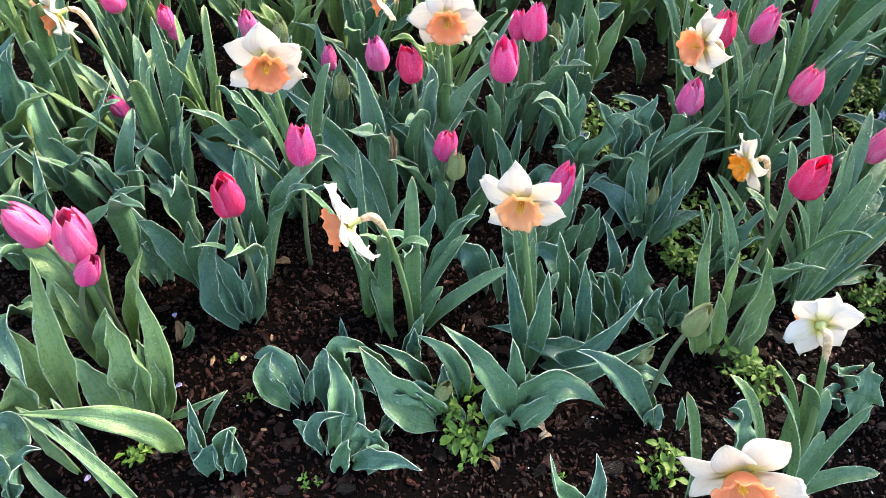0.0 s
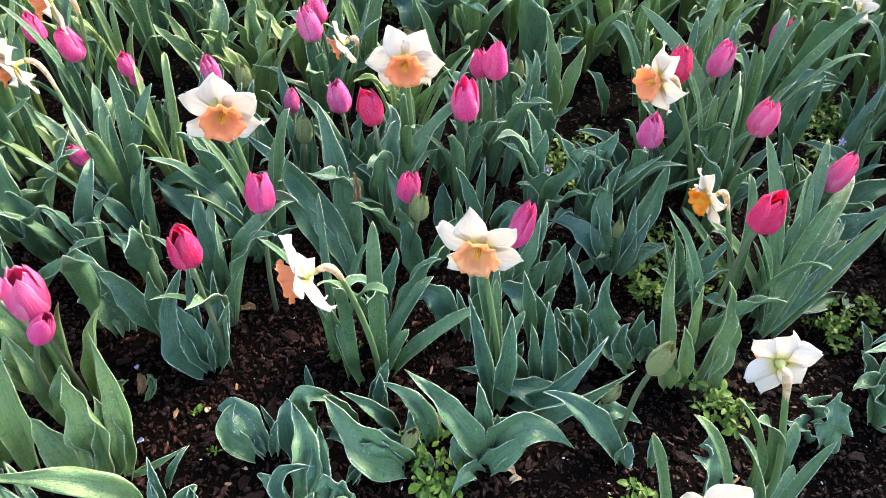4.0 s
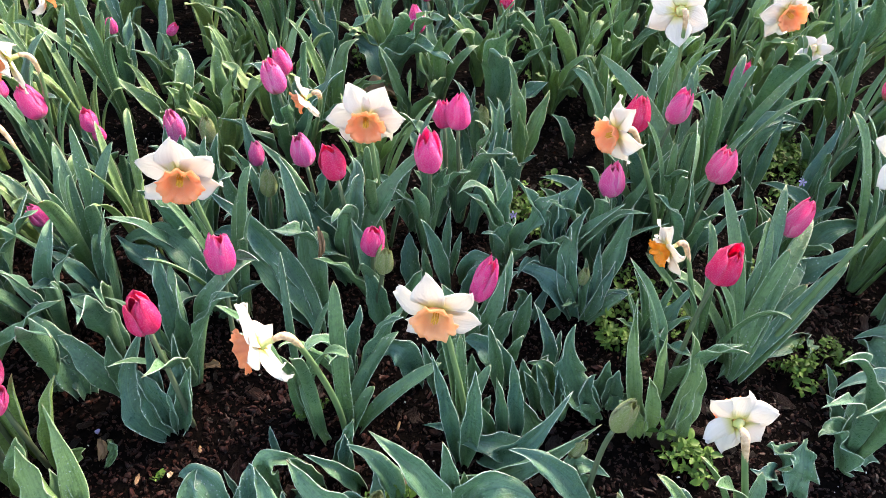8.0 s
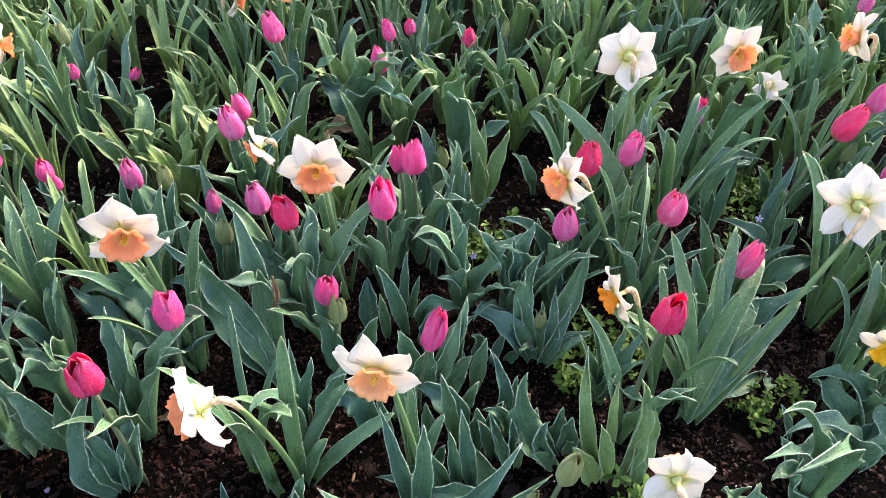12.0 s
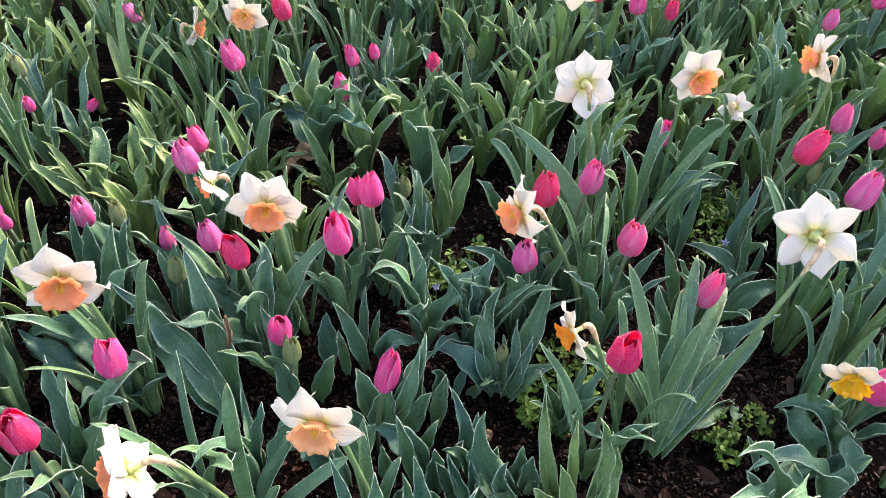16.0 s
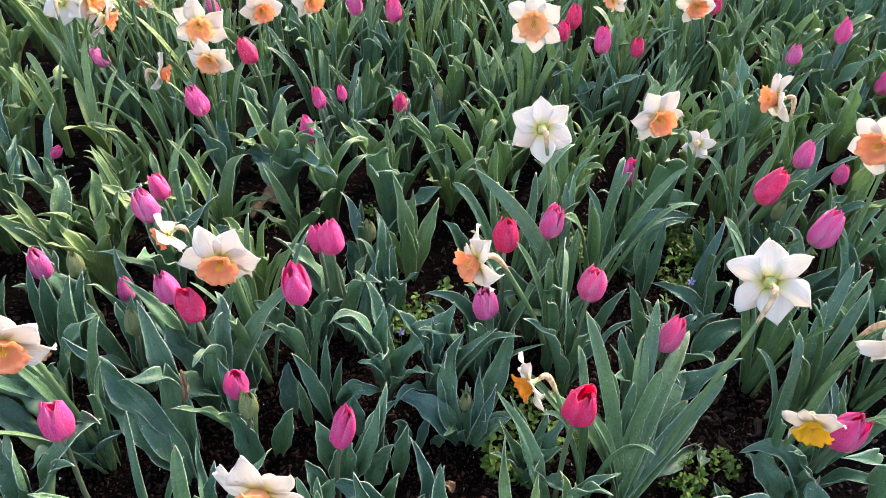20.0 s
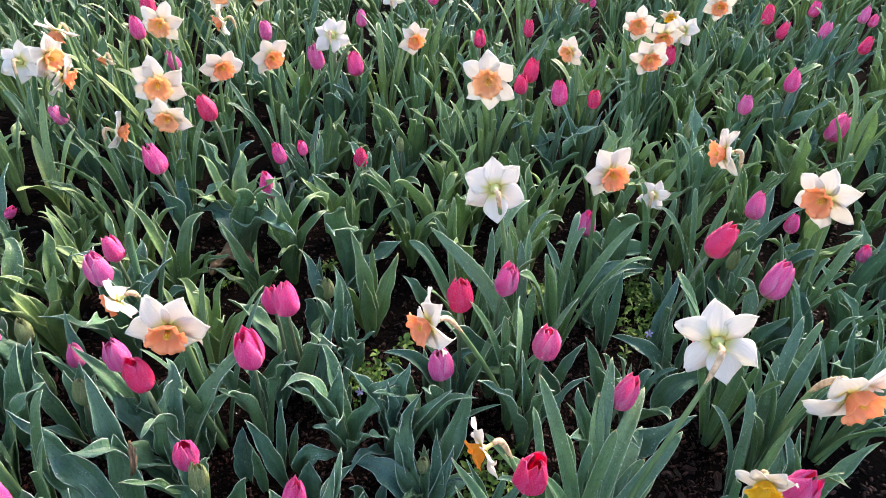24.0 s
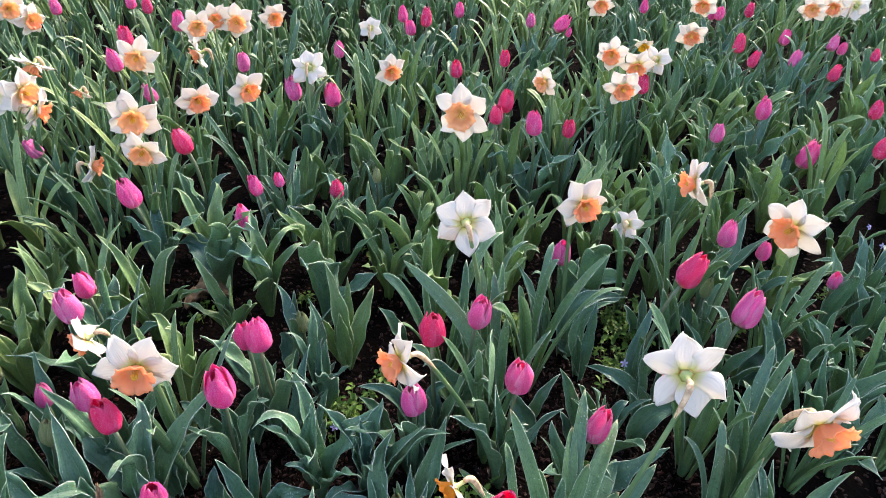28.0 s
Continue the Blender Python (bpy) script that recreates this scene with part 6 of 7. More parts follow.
free_leaf(p, (0.749, 1.198, -0.008), (0.733, 1.210, 0.085), (0.717, 1.222, 0.140), 0.030, 0.9, 0.1)
p = clump(0.800, 1.117, "tulip", "")
free_leaf(p, (0.785, 1.162, -0.008), (0.810, 1.172, 0.130), (0.940, 1.197, 0.110), 0.048, 0.9, 0.1)
free_leaf(p, (0.810, 1.090, -0.008), (0.809, 1.144, 0.100), (0.897, 1.167, 0.130), 0.040, 0.9, 0.1)
free_leaf(p, (0.802, 1.083, -0.008), (0.813, 1.098, 0.114), (0.825, 1.113, 0.190), 0.030, 0.9, 0.06)
free_leaf(p, (0.804, 1.151, -0.008), (0.779, 1.149, 0.038), (0.753, 1.146, 0.060), 0.036, 0.8, 0.2)
free_leaf(p, (0.798, 1.100, -0.008), (0.795, 1.102, 0.066), (0.792, 1.104, 0.110), 0.030, 0.9, 0.05)
p = clump(0.720, 0.954, "tulip", "")
free_leaf(p, (0.751, 0.944, -0.008), (0.730, 0.966, 0.091), (0.709, 0.987, 0.150), 0.032, 0.7, 0.03)
free_leaf(p, (0.657, 0.990, -0.008), (0.678, 0.990, 0.070), (0.723, 1.009, 0.110), 0.030, 0.9, 0.03)
free_leaf(p, (0.786, 0.968, -0.008), (0.769, 0.978, 0.061), (0.751, 0.987, 0.100), 0.028, 1, 0.15)
free_leaf(p, (0.657, 0.943, -0.008), (0.637, 0.968, 0.062), (0.617, 0.994, 0.100), 0.050, 0.8, 0.06)
free_leaf(p, (0.730, 0.940, -0.008), (0.721, 0.951, 0.037), (0.712, 0.961, 0.060), 0.024, 0.8, 0.05)
free_leaf(p, (0.741, 0.939, -0.008), (0.742, 0.921, 0.070), (0.786, 0.950, 0.070), 0.026, 0.8, 0.05)
p = clump(0.892, 0.968, "tulip", "")
free_leaf(p, (0.912, 0.982, -0.008), (0.848, 0.996, 0.080), (0.791, 1.048, 0.080), 0.040, 0.8, 0.1)
free_leaf(p, (0.895, 0.984, -0.008), (0.885, 1.002, 0.100), (0.895, 1.028, 0.160), 0.028, 0.9, 0.06)
free_leaf(p, (0.925, 1.000, -0.008), (0.930, 1.007, 0.060), (0.935, 1.014, 0.100), 0.022, 0.8, 0.05)
free_leaf(p, (0.846, 0.918, -0.008), (0.871, 0.915, 0.070), (0.960, 0.930, 0.070), 0.050, 0.7, 0.1)
free_leaf(p, (0.907, 0.990, -0.008), (0.884, 0.991, 0.043), (0.860, 0.992, 0.070), 0.040, 0.8, 0.1)
free_leaf(p, (0.866, 0.936, -0.008), (0.853, 0.944, 0.060), (0.840, 0.951, 0.100), 0.036, 0.8, 0.1)
p = clump(0.995, 1.156, "tulip", "")
free_leaf(p, (0.970, 1.157, -0.008), (0.962, 1.166, 0.090), (0.953, 1.174, 0.150), 0.030, 0.9, 0.05)
free_leaf(p, (0.966, 1.167, -0.008), (0.948, 1.177, 0.061), (0.930, 1.188, 0.100), 0.034, 0.9, 0.1)
free_leaf(p, (1.015, 1.142, -0.008), (1.004, 1.152, 0.096), (0.993, 1.162, 0.160), 0.036, 0.9, 0.08)
free_leaf(p, (1.031, 1.158, -0.008), (1.036, 1.153, 0.078), (1.041, 1.147, 0.130), 0.030, 0.8, 0.08)
p = clump(1.127, 1.016, "tulip", "")
free_leaf(p, (1.119, 1.017, -0.008), (1.125, 1.003, 0.090), (1.191, 1.005, 0.090), 0.045, 0.7, 0.08)
free_leaf(p, (1.129, 1.024, -0.008), (1.095, 1.019, 0.062), (1.062, 1.014, 0.100), 0.036, 0.8, 0.1)
free_leaf(p, (1.132, 1.008, -0.008), (1.144, 1.002, 0.031), (1.156, 0.996, 0.050), 0.040, 0.7, 0.1)
p = clump(1.047, 0.879, "daffodil", "")
free_leaf(p, (1.046, 0.878, -0.008), (1.045, 0.866, 0.130), (1.106, 0.900, 0.220), 0.030, 0.6, 0.05, "strap")
free_leaf(p, (1.049, 0.873, -0.008), (1.063, 0.883, 0.120), (1.076, 0.893, 0.200), 0.026, 0.6, 0.05, "strap")
free_leaf(p, (1.044, 0.885, -0.008), (1.035, 0.880, 0.084), (1.025, 0.875, 0.140), 0.024, 0.6, 0.05, "strap")
p = clump(0.172, 0.747, "tulip", "")
free_leaf(p, (0.169, 0.759, -0.008), (0.154, 0.779, 0.055), (0.139, 0.799, 0.090), 0.045, 0.8, 0.08)
free_leaf(p, (0.178, 0.747, -0.008), (0.219, 0.751, 0.070), (0.244, 0.804, 0.130), 0.036, 0.9, 0.06)
free_leaf(p, (0.170, 0.736, -0.008), (0.182, 0.749, 0.055), (0.194, 0.763, 0.090), 0.050, 0.7, 0.06)
p = clump(0.207, 0.729, "tulip", "")
free_leaf(p, (0.214, 0.731, -0.008), (0.237, 0.742, 0.044), (0.260, 0.754, 0.070), 0.040, 0.8, 0.12)
free_leaf(p, (0.226, 0.751, -0.008), (0.237, 0.766, 0.061), (0.249, 0.782, 0.100), 0.030, 0.9, 0.1)
free_leaf(p, (0.151, 0.708, -0.008), (0.137, 0.722, 0.049), (0.123, 0.736, 0.080), 0.040, 0.8, 0.1)
free_leaf(p, (0.255, 0.758, -0.008), (0.231, 0.797, 0.060), (0.275, 0.824, 0.090), 0.040, 0.8, 0.12)
free_leaf(p, (0.133, 0.690, -0.008), (0.152, 0.701, 0.037), (0.171, 0.712, 0.060), 0.040, 0.8, 0.15)
free_leaf(p, (0.262, 0.736, -0.008), (0.273, 0.751, 0.061), (0.283, 0.766, 0.100), 0.034, 0.9, 0.1)
p = clump(0.135, 0.650, "tulip", "")
free_leaf(p, (0.096, 0.666, -0.008), (0.068, 0.671, 0.090), (0.013, 0.680, 0.070), 0.050, 0.7, 0.15)
free_leaf(p, (0.123, 0.644, -0.008), (0.112, 0.658, 0.061), (0.101, 0.672, 0.100), 0.020, 0.8, 0.03)
free_leaf(p, (0.186, 0.640, -0.008), (0.180, 0.645, 0.060), (0.175, 0.650, 0.100), 0.030, 0.8, 0.08)
p = clump(0.239, 0.654, "tulip", "")
free_leaf(p, (0.222, 0.637, -0.008), (0.210, 0.652, 0.090), (0.198, 0.666, 0.150), 0.028, 0.9, 0.03)
free_leaf(p, (0.240, 0.697, -0.008), (0.248, 0.688, 0.050), (0.265, 0.703, 0.070), 0.025, 0.8, 0.1)
free_leaf(p, (0.243, 0.657, -0.008), (0.205, 0.670, 0.080), (0.165, 0.691, 0.080), 0.050, 0.7, 0.15)
free_leaf(p, (0.250, 0.626, -0.008), (0.250, 0.631, 0.060), (0.250, 0.636, 0.100), 0.040, 0.8, 0.1)
p = clump(0.328, 0.633, "tulip", "")
free_leaf(p, (0.280, 0.655, -0.008), (0.289, 0.659, 0.042), (0.298, 0.663, 0.070), 0.030, 0.8, 0.1)
free_leaf(p, (0.306, 0.643, -0.008), (0.295, 0.644, 0.060), (0.264, 0.656, 0.060), 0.030, 1, 0.2)
free_leaf(p, (0.333, 0.631, -0.008), (0.340, 0.637, 0.048), (0.346, 0.643, 0.080), 0.035, 0.9, 0.12)
free_leaf(p, (0.367, 0.618, -0.008), (0.374, 0.623, 0.060), (0.380, 0.628, 0.100), 0.035, 0.9, 0.1)
free_leaf(p, (0.352, 0.621, -0.008), (0.339, 0.632, 0.037), (0.326, 0.642, 0.060), 0.040, 0.8, 0.12)
p = clump(0.299, 1.347, "tulip", "")
blade(p, 0.295, 1.354, 0.284, 1.209, 0.325, 0.070, 0.1)
blade(p, 0.307, 1.343, 0.415, 1.362, 0.120, 0.063, 0.1)
blade(p, 0.300, 1.344, 0.332, 1.259, 0.230, 0.055, 0.2)
blade(p, 0.294, 1.345, 0.262, 1.179, 0.285, 0.058, 0.3)
p = clump(-0.398, 1.708, "daffodil", "yellow-green")
blade(p, -0.410, 1.720, -0.390, 1.830, 0.290, 0.036, 0.0)
blade(p, -0.403, 1.719, -0.316, 1.733, 0.245, 0.036, 0.0)
blade(p, -0.397, 1.718, -0.462, 1.833, 0.185, 0.034, 0.0)
blade(p, -0.393, 1.705, -0.283, 1.710, 0.210, 0.033, 0.1)
blade(p, -0.397, 1.694, -0.402, 1.746, 0.135, 0.034, 0.0)
blade(p, -0.390, 1.693, -0.362, 1.475, 0.245, 0.034, 0.1)
p = clump(0.885, 1.276, "tulip", "")
blade(p, 0.882, 1.286, 0.980, 1.293, 0.085, 0.066, 0.6)
blade(p, 0.888, 1.265, 0.795, 1.087, 0.335, 0.058, 0.2)
blade(p, 0.882, 1.286, 0.819, 1.330, 0.155, 0.065, 0.1)
blade(p, 0.888, 1.265, 0.963, 1.258, 0.065, 0.060, 0.5)
p = clump(0.940, 0.754, "daffodil", "dense")
blade(p, 0.921, 0.766, 1.034, 0.874, 0.265, 0.029, 0.0)
blade(p, 0.935, 0.752, 1.066, 0.838, 0.230, 0.029, 0.0)
blade(p, 0.945, 0.751, 0.962, 0.829, 0.230, 0.027, 0.0)
blade(p, 0.945, 0.751, 0.876, 0.781, 0.245, 0.026, 0.0)
blade(p, 0.955, 0.749, 1.071, 0.812, 0.145, 0.029, 0.1)
p = clump(0.066, 1.496, "tulip", "")
blade(p, 0.060, 1.513, -0.034, 1.581, 0.095, 0.081, 0.7)
blade(p, 0.075, 1.489, 0.169, 1.306, 0.295, 0.069, 0.2)
blade(p, 0.068, 1.490, 0.090, 1.352, 0.285, 0.062, 0.1)
blade(p, 0.062, 1.491, 0.191, 1.294, 0.205, 0.062, 0.5)
p = clump(1.185, 1.487, "tulip", "")
blade(p, 1.179, 1.492, 1.157, 1.587, 0.330, 0.052, 0.0)
blade(p, 1.189, 1.478, 1.081, 1.311, 0.335, 0.054, 0.1)
blade(p, 1.187, 1.491, 1.110, 1.514, 0.200, 0.058, 0.1)
p = clump(-0.701, 1.048, "daffodil", "")
blade(p, -0.709, 1.053, -0.796, 1.165, 0.175, 0.037, 0.0)
blade(p, -0.698, 1.053, -0.565, 0.891, 0.355, 0.033, 0.1)
blade(p, -0.714, 1.035, -0.815, 1.074, 0.075, 0.037, 0.3)
blade(p, -0.687, 1.054, -0.689, 1.165, 0.235, 0.036, 0.0)
blade(p, -0.695, 1.045, -0.557, 0.809, 0.345, 0.028, 0.0)
weeds(0.044, 0.462, 0.033, 14, 0.01, 0.05, 900)
weeds(0.067, 0.402, 0.031, 16, 0.01, 0.045, 901)
weeds(-0.073, 0.628, 0.023, 10, 0.007, 0.04, 902)
weeds(0.481, 0.512, 0.037, 16, 0.01, 0.05, 903)
weeds(0.492, 0.828, 0.051, 18, 0.01, 0.05, 904)
weeds(0.442, 0.766, 0.039, 12, 0.01, 0.05, 905)
weeds(0.573, 0.770, 0.030, 10, 0.009, 0.04, 906)
weeds(0.714, 0.856, 0.031, 8, 0.009, 0.05, 907)
weeds(-0.287, 0.520, 0.018, 3, 0.005, 0.008, 908)
weeds(-0.387, 0.379, 0.023, 5, 0.008, 0.012, 909)
weeds(-0.141, 0.346, 0.016, 3, 0.006, 0.008, 910)
weeds(0.349, 0.402, 0.016, 3, 0.006, 0.008, 911)
weeds(0.191, 0.348, 0.020, 4, 0.006, 0.012, 912)
weeds(0.325, 0.365, 0.028, 10, 0.01, 0.04, 913)
weeds(-0.240, 0.466, 0.011, 2, 0.006, 0.006, 914)
weeds(0.358, 1.025, 0.022, 3, 0.006, 0.02, 915)
weeds(0.737, 0.639, 0.034, 9, 0.009, 0.04, 916)
weeds(0.786, 0.682, 0.029, 10, 0.01, 0.05, 917)
weeds(0.348, 1.033, 0.027, 6, 0.007, 0.04, 918)
weeds(0.500, 0.762, 0.049, 18, 0.01, 0.05, 919)
weeds(0.449, 0.711, 0.037, 12, 0.01, 0.05, 920)
weeds(0.307, 1.047, 0.038, 10, 0.009, 0.05, 921)
weeds(0.718, 0.663, 0.037, 14, 0.009, 0.05, 922)
weeds(0.946, 1.207, 0.051, 14, 0.01, 0.05, 923)
weeds(0.887, 1.110, 0.041, 10, 0.009, 0.05, 924)
weeds(0.016, 1.400, 0.039, 8, 0.008, 0.04, 925)
weeds(0.321, 1.059, 0.040, 12, 0.01, 0.05, 926)
weeds(0.727, 1.251, 0.064, 18, 0.01, 0.05, 927)
weeds(0.945, 1.218, 0.064, 18, 0.01, 0.05, 928)
weeds(0.948, 1.144, 0.050, 12, 0.01, 0.05, 929)
weeds(1.357, 1.909, 0.064, 14, 0.01, 0.05, 930)
weeds(1.568, 1.975, 0.063, 12, 0.01, 0.05, 931)
weeds(0.437, 1.573, 0.049, 10, 0.009, 0.05, 932)
weeds(0.245, 1.401, 0.032, 8, 0.008, 0.05, 933)
weeds(1.528, 1.252, 0.056, 12, 0.01, 0.05, 934)
weeds(1.452, 1.031, 0.049, 12, 0.01, 0.05, 935)
weeds(0.072, 1.295, 0.010, 4, 0.008, 0.03, 936)
weeds(0.451, 1.687, 0.046, 10, 0.01, 0.04, 937)
weeds(0.587, 1.859, 0.040, 8, 0.009, 0.05, 938)
weeds(1.564, 1.694, 0.050, 10, 0.01, 0.05, 939)
weeds(0.010, 1.659, 0.044, 8, 0.009, 0.05, 940)
weeds(0.311, 1.053, 0.030, 10, 0.01, 0.045, 950)
weeds(0.731, 1.215, 0.045, 14, 0.01, 0.045, 951)
weeds(0.948, 1.198, 0.045, 14, 0.01, 0.045, 952)
weeds(0.874, 1.082, 0.035, 10, 0.01, 0.045, 953)
weeds(1.195, 1.166, 0.030, 10, 0.01, 0.045, 954)
weeds(0.380, 1.121, 0.020, 5, 0.01, 0.045, 955)
weeds(0.869, 1.307, 0.030, 8, 0.01, 0.045, 956)
weeds(0.338, 0.999, 0.020, 5, 0.01, 0.045, 957)
dry_scrap(0.078, 1.452, 0.018, 100, 0.095, 0.06, 0, DRY, "large curled brown dead leaf lying on the mulch")
dry_scrap(0.073, 1.475, 0.022, 60, 0.07, 0.05, 0, DRY, "curled brown dead leaf lying on the mulch")
dry_scrap(-0.366, 1.003, 0.05, -60, 0.04, 0.014, 20, DRY, "tan withered leaf tip hanging among green leaves")
dry_scrap(-0.370, 0.563, 0.0, 10, 0.028, 0.014, 60, DRY, "brown cut stub of an old leaf in the soil")
dry_scrap(-0.357, 0.551, 0.0, -10, 0.04, 0.014, 62, STRAP, "short green cut leaf stub standing in the soil")
dry_scrap(0.174, 0.418, 0.006, 60, 0.022, 0.01, 0, PAPER, "pale tan bulb scale lying on the mulch")
dry_scrap(0.182, 0.412, 0.006, 110, 0.02, 0.009, 0, PAPER, "pale tan bulb scale lying on the mulch")
dry_scrap(-0.061, 0.841, 0.12, 0, 0.05, 0.01, 72, DRY, "brown dried bud sheath standing against a leaf")
dry_scrap(-0.312, 0.371, 0.02, -60, 0.03, 0.012, 10, BARK, "dark purple-brown shrivelled bud by a plant")
dry_scrap(0.104, 0.361, 0.004, 30, 0.025, 0.012, 0, DRY, "tuft of dry brown grass stems on the soil")
dry_scrap(-0.221, 0.705, 0.006, 80, 0.035, 0.014, 0, DRY, "withered olive-brown leaf scrap on the soil")
dry_scrap(0.344, 0.682, 0.03, 40, 0.02, 0.014, 20, DRY, "small orange-brown dead leaf among green leaves")
dry_scrap(0.074, 0.505, 0.006, 150, 0.03, 0.02, 5, DRY, "flat brown dead leaf under the tulip leaves")
dry_scrap(0.546, 0.405, 0.01, 60, 0.04, 0.03, 5, DRY, "flat red-brown dead leaf on the mulch")
dry_scrap(0.175, 2.156, 0.02, 30, 0.03, 0.02, 10, DRY, "dry brown leaf scrap between the plants")
dry_scrap(0.026, 1.447, 0.02, 120, 0.05, 0.04, 5, DRY, "curled brown dead leaf by the plants")
dry_scrap(-0.383, 0.597, 0.006, 40, 0.01, 0.008, 0, VIOLA, "fallen pale lilac petal on the soil")
dry_scrap(-0.344, 0.480, 0.006, 100, 0.01, 0.007, 0, VIOLA, "fallen pale lilac petal on the soil")
dry_scrap(-0.434, 0.339, 0.006, 0, 0.009, 0.007, 0, VIOLA, "fallen pale lilac petal on the soil")
dry_scrap(-0.265, 0.523, 0.004, 20, 0.01, 0.009, 0, PAPER, "small pale tan seed husk on the soil")
dry_scrap(-0.194, 0.435, 0.004, 70, 0.009, 0.004, 0, PAPER, "pale tan splinter on the soil")
viola(0.293, 1.005, 0.05, 10)
viola(0.904, 1.073, 0.07, 10)
viola(0.914, 1.092, 0.05, 15)
viola(0.906, 1.073, 0.06, -7)
viola(1.677, 1.371, 0.1, 13)
viola(1.680, 1.314, 0.08, -13)
viola(0.860, 1.023, 0.1, -13)

BARE_NEAR = ((-0.19, 0.65, 0.05), (-0.46, 1.25, 0.06), (-0.69, 0.85, 0.04), (-0.25, 0.43, 0.06), (0.38, 1.08, 0.05), (0.42, 1.32, 0.05), (0.70, 0.65, 0.05), (-0.05, 0.42, 0.03), (0.18, 0.39, 0.04), (-0.10, 0.66, 0.03), (-0.38, 0.60, 0.04), (-0.26, 0.75, 0.03), (0.43, 1.24, 0.07), (0.39, 1.07, 0.05), (0.62, 0.62, 0.05), (0.81, 0.72, 0.05), (-0.48, 1.30, 0.05), (0.15, 2.25, 0.07), (-0.43, 1.57, 0.05), (0.05, 1.49, 0.04), (0.93, 1.64, 0.05), (0.47, 0.79, 0.05), (0.21, 0.88, 0.03), (0.16, 2.23, 0.07))
BARE_FAR = ((0.04, 1.40, 0.06), (0.47, 1.70, 0.05), (0.35, 1.22, 0.05), (0.07, 1.43, 0.05), (1.22, 1.91, 0.07), (0.96, 1.22, 0.06), (0.26, 3.49, 0.06), (-0.71, 3.50, 0.06), (0.81, 1.40, 0.06), (0.34, 1.05, 0.04), (-0.16, 1.16, 0.00), (0.08, 1.70, 0.07), (0.47, 1.70, 0.06), (-0.47, 1.33, 0.04), (-0.34, 1.89, 0.06), (0.43, 1.27, 0.04), (0.48, 0.79, 0.06), (0.83, 0.76, 0.06))


# ---- leafy plants that fill the rest of the bed ----
def in_bed(x, y):
    left = -0.75 - 0.17 * y
    right = 0.70 + 0.98 * y if y > 0.55 else 0.75 + 0.5 * y
    return left < x < right and y > 0.62 + 0.2 * max(x - 0.75, 0)


def bare(x, y):
    return any((x - a) ** 2 + (y - b) ** 2 < 1.6 * r * r for a, b, r in BARE_NEAR + BARE_FAR)


blooms = [(o.location.x, o.location.y) for o in scene.objects if o.type == "EMPTY" and o.name.split(".")[0] == "tulip"]
taken = [(o.location.x, o.location.y) for o in scene.objects if o.type == "EMPTY"] + FEET
near_feet = []
far_feet = []
fill = random.Random(23)
for trial in range(9000):
    y = fill.uniform(0.6, 4.3)
    x = fill.uniform(-1.6, 4.4)
    if not in_bed(x, y) or bare(x, y):
        continue
    gap = 0.070 if y < 1.1 else 0.086
    if any(abs(x - a) < gap and abs(y - b) < gap and (x - a) ** 2 + (y - b) ** 2 < gap * gap for a, b in taken):
        continue
    if y < 1.5 and any(abs(x - a) < 0.04 and 0.0 < b - y < 0.115 for a, b in blooms):
        continue
    taken.append((x, y))
    (near_feet if y < 2.35 else far_feet).append((x, y))
by_daffodils = [(o.location.x, o.location.y) for o in scene.objects if o.name.startswith("daffodil") and o.type == "EMPTY"]
for x, y in near_feet:
    close = min((x - a) ** 2 + (y - b) ** 2 for a, b in by_daffodils) < 0.13**2
    kind = "daffodil" if fill.random() < (0.45 if close else 0.10) else "tulip"
    if y < 0.95 and any(abs(x - a) < 0.10 and -0.05 < b - y < 0.16 for a, b in blooms):
        kind = "tulip"
    # sun on the left is put in as more plants of lighter leaf colour
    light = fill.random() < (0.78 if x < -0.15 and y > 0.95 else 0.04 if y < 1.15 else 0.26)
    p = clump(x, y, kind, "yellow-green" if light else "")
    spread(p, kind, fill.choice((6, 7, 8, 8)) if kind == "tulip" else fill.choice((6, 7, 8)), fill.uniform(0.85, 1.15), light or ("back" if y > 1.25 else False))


def far_leaves():
    """The leaves at the back of the bed, joined, as nobody could count them."""
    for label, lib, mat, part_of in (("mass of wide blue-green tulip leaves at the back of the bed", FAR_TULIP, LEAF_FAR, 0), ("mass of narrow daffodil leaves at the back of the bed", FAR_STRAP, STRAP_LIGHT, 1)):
        verts, faces, uvs, count = [], [], [], 0
        shapes = []
        for me in lib:
            co = np.empty(len(me.vertices) * 3)
            me.vertices.foreach_get("co", co)
            uv = np.zeros((len(me.vertices), 2))
            for lp, d in zip(me.loops, me.uv_layers[0].data):
                uv[lp.vertex_index] = d.uv
            shapes.append((co.reshape(-1, 3), [tuple(f.vertices) for f in me.polygons], uv))
        for x, y in far_feet:
            if (noise.noise((x * 2.2, y * 2.2, 5)) > 0.24) != bool(part_of):
                continue
            for k in range(8 if not part_of else 9):
                co, fs, uv = fill.choice(shapes)
                a, s = fill.uniform(0, 6.28), fill.uniform(0.8, 1.15)
                r = np.array(((math.cos(a), -math.sin(a), 0), (math.sin(a), math.cos(a), 0), (0, 0, 1)))
                verts.extend((co @ r.T * s + (x, y, 0)).tolist())
                faces.extend(tuple(i + count for i in f) for f in fs)
                uvs.append(uv)
                count += len(co)
        if count:
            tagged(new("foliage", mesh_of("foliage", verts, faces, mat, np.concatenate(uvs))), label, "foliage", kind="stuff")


far_leaves()


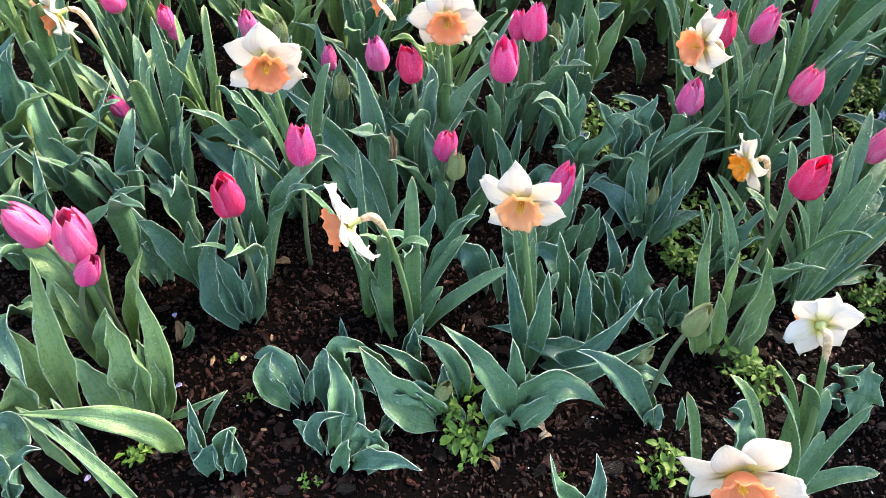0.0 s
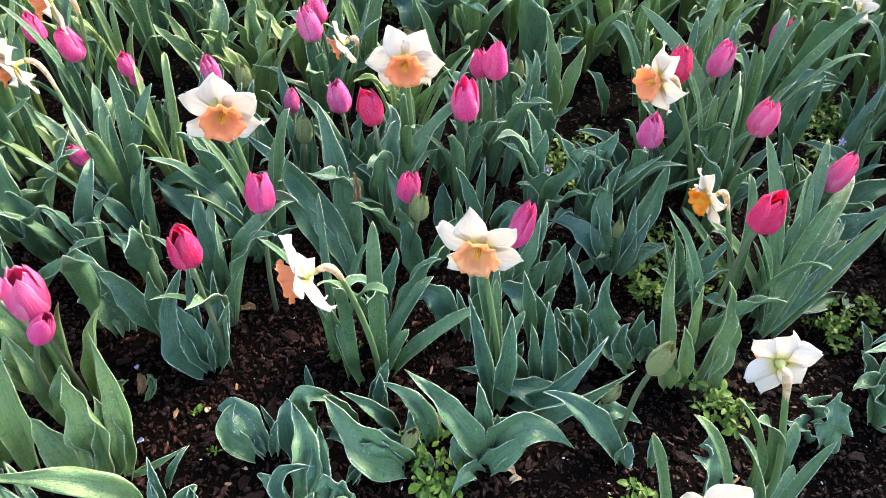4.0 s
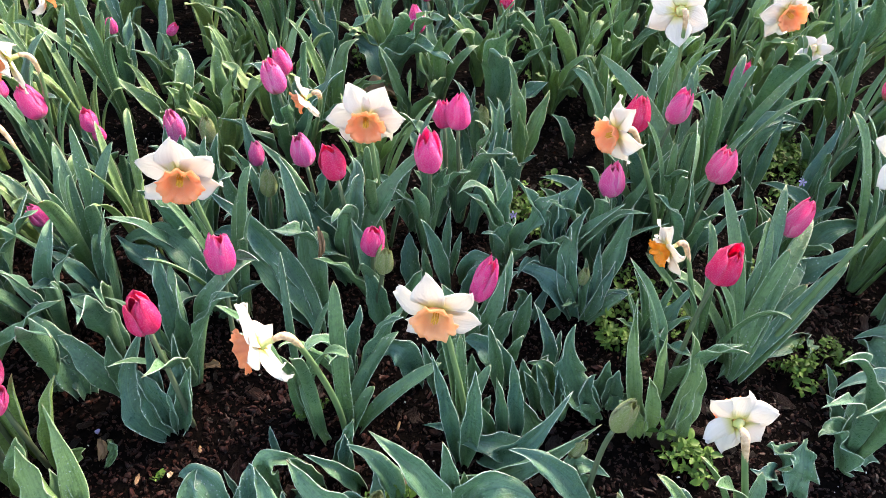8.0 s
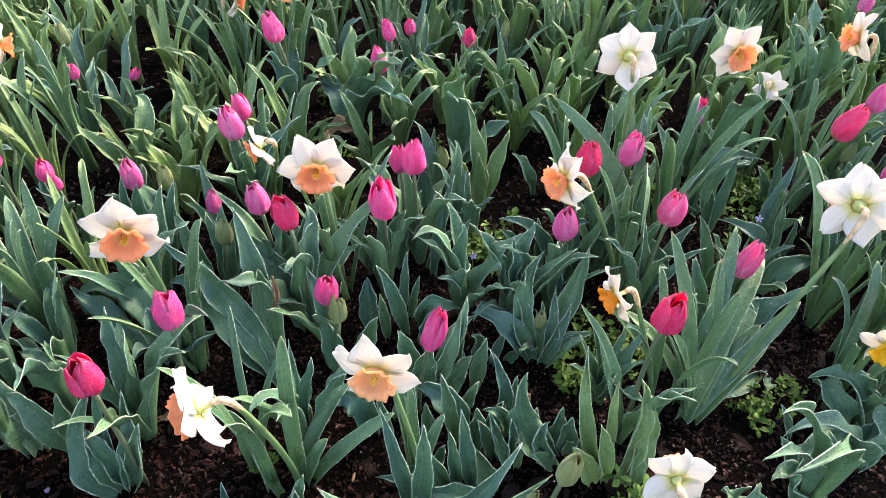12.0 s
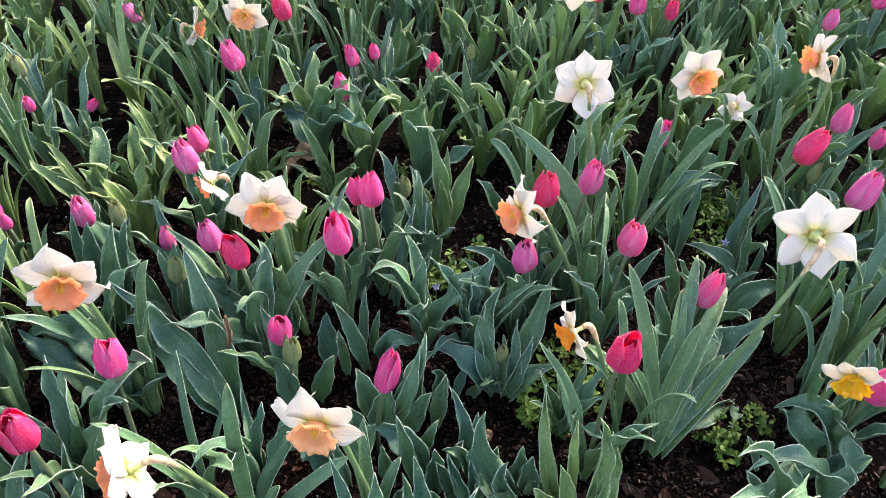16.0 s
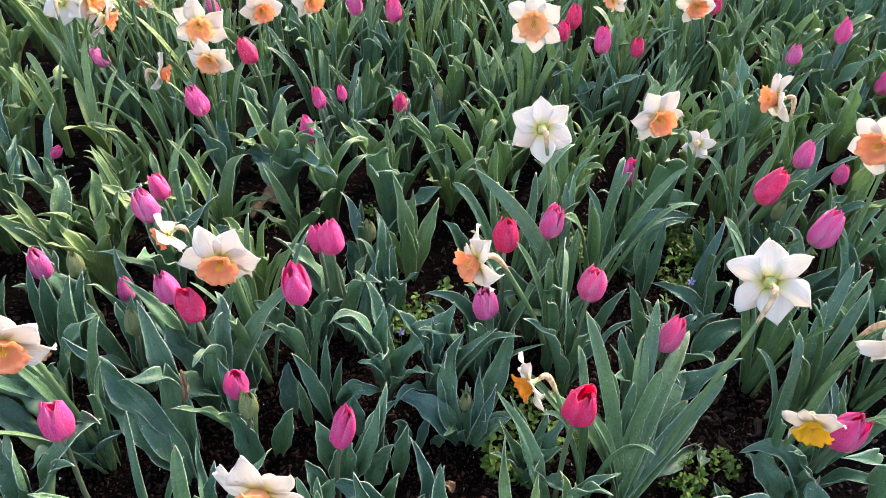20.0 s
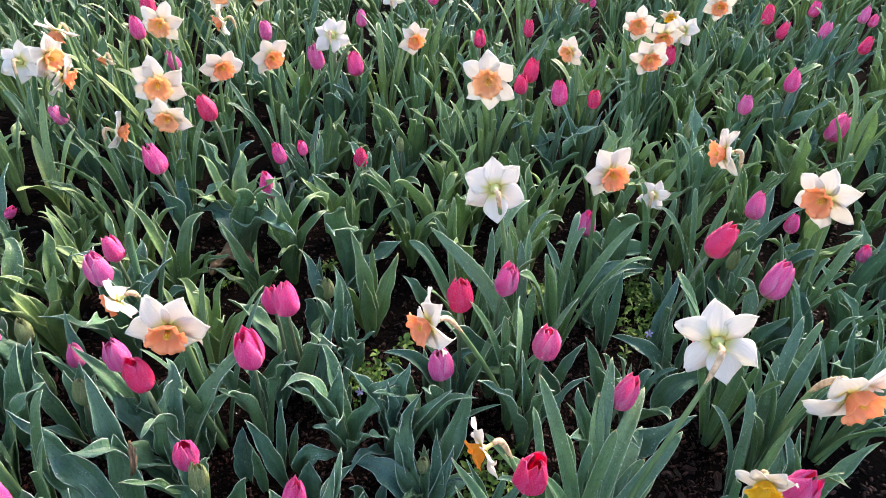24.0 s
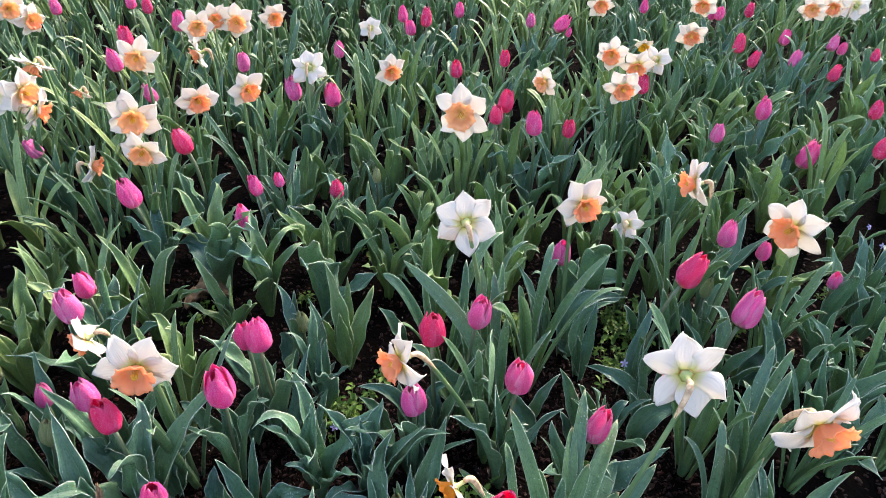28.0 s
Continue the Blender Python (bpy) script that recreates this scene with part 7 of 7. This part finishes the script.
# ---- mulch, grit, weeds ----
def scatter(name, label, category, mat, count, area, size, flat, seed, lift=0.0):
    rnd = random.Random(seed)
    verts, faces = [], []
    for k in range(count):
        x, y = rnd.uniform(*area[:2]), rnd.uniform(*area[2:])
        if not (-1.0 - 0.2 * y < x < 0.9 + 0.9 * y):
            continue
        s = rnd.uniform(*size)
        q = Euler((rnd.uniform(-0.35, 0.35), rnd.uniform(-0.35, 0.35), rnd.uniform(0, 6.28))).to_matrix()
        d = Vector((s * rnd.uniform(0.7, 1.7), s * rnd.uniform(0.3, 0.75), s * flat * rnd.uniform(0.6, 1.4)))
        z = 0.010 * noise.noise((x * 3, y * 3, 0)) + 0.006 * noise.noise((x * 11, y * 11, 3)) + d.z * 0.5 + lift
        o = len(verts)
        for lift_z, wide in ((-0.6, 1.0), (1.0, 0.62)):
            for j in range(6):
                g = wide * rnd.uniform(0.65, 1.15)
                w = q @ Vector((math.cos(j * 1.047) * d.x * g, math.sin(j * 1.047) * d.y * g, lift_z * d.z * rnd.uniform(0.7, 1.2)))
                verts.append((x + w.x, y + w.y, z + w.z))
        faces.extend((o + j, o + (j + 1) % 6, o + 6 + (j + 1) % 6, o + 6 + j) for j in range(6))
        faces.append(tuple(o + 6 + j for j in range(6)))
    tagged(new(name, mesh_of(name, verts, faces, mat, smooth=False)), label, category, kind="stuff")


scatter("bark_mulch", "damp dark red-brown bark mulch chips on the soil", "mulch", BARK, 17000, (-1.2, 1.6, 0.15, 1.6), (0.002, 0.008), 0.35, 61)
scatter("bark_mulch", "fine damp crumbs of bark and soil", "mulch", BARK, 24000, (-0.75, 0.95, 0.3, 1.15), (0.0012, 0.0042), 0.6, 65)
scatter("bark_mulch", "damp dark bark mulch between the far plants", "mulch", BARK, 6000, (-1.4, 3.2, 1.6, 3.4), (0.004, 0.012), 0.35, 62)
scatter("grit", "tiny white grains scattered on the soil", "grit", GRIT, 420, (-1.0, 1.3, 0.2, 1.4), (0.0007, 0.0022), 0.8, 63, 0.003)
scatter("leaf_litter", "dry brown leaf scraps lying on the mulch", "leaf litter", DRY, 70, (-1.0, 1.4, 0.2, 1.6), (0.004, 0.009), 0.08, 64, 0.003)


# ---- the larger bark chips, lying loose where the soil is bare ----
CHIPS = []
for i in range(8):
    rnd = random.Random(740 + i)
    ring = [[(math.cos(j * 0.785) * g * wide * 1.3, math.sin(j * 0.785) * g * wide * 0.75, z * rnd.uniform(0.8, 1.2)) for j in range(8) for g in (rnd.uniform(0.5, 1.25),)] for z, wide in ((-0.22, 0.8), (0.02, 1.0), (0.2, 0.7))]
    verts = [v for r in ring for v in r]
    faces = [(a * 8 + j, a * 8 + (j + 1) % 8, a * 8 + 8 + (j + 1) % 8, a * 8 + 8 + j) for a in (0, 1) for j in range(8)] + [tuple(16 + j for j in range(8))]
    CHIPS.append(mesh_of("bark_chip", verts, faces, CHIP, smooth=False))
soil = bpy.data.objects["ground"]
lay = random.Random(77)
left = 290
while left:
    x, y = lay.uniform(-0.8, 0.95), lay.uniform(0.25, 1.15)
    near = bare(x, y) or y < 0.62
    if not near or abs(x) > 0.35 + 0.75 * y:
        continue
    size = lay.uniform(0.005, 0.009) if lay.random() < 0.6 else lay.uniform(0.009, 0.017)
    z = 0.010 * noise.noise((x * 3, y * 3, 0)) + 0.006 * noise.noise((x * 11, y * 11, 3)) + size * 0.2
    part("bark_chip", lay.choice(CHIPS), soil, pose(x, y, z, lay.uniform(-20, 20), lay.uniform(-20, 20), lay.uniform(0, 360)) @ Matrix.Diagonal((size, size, size, 1)))
    left -= 1
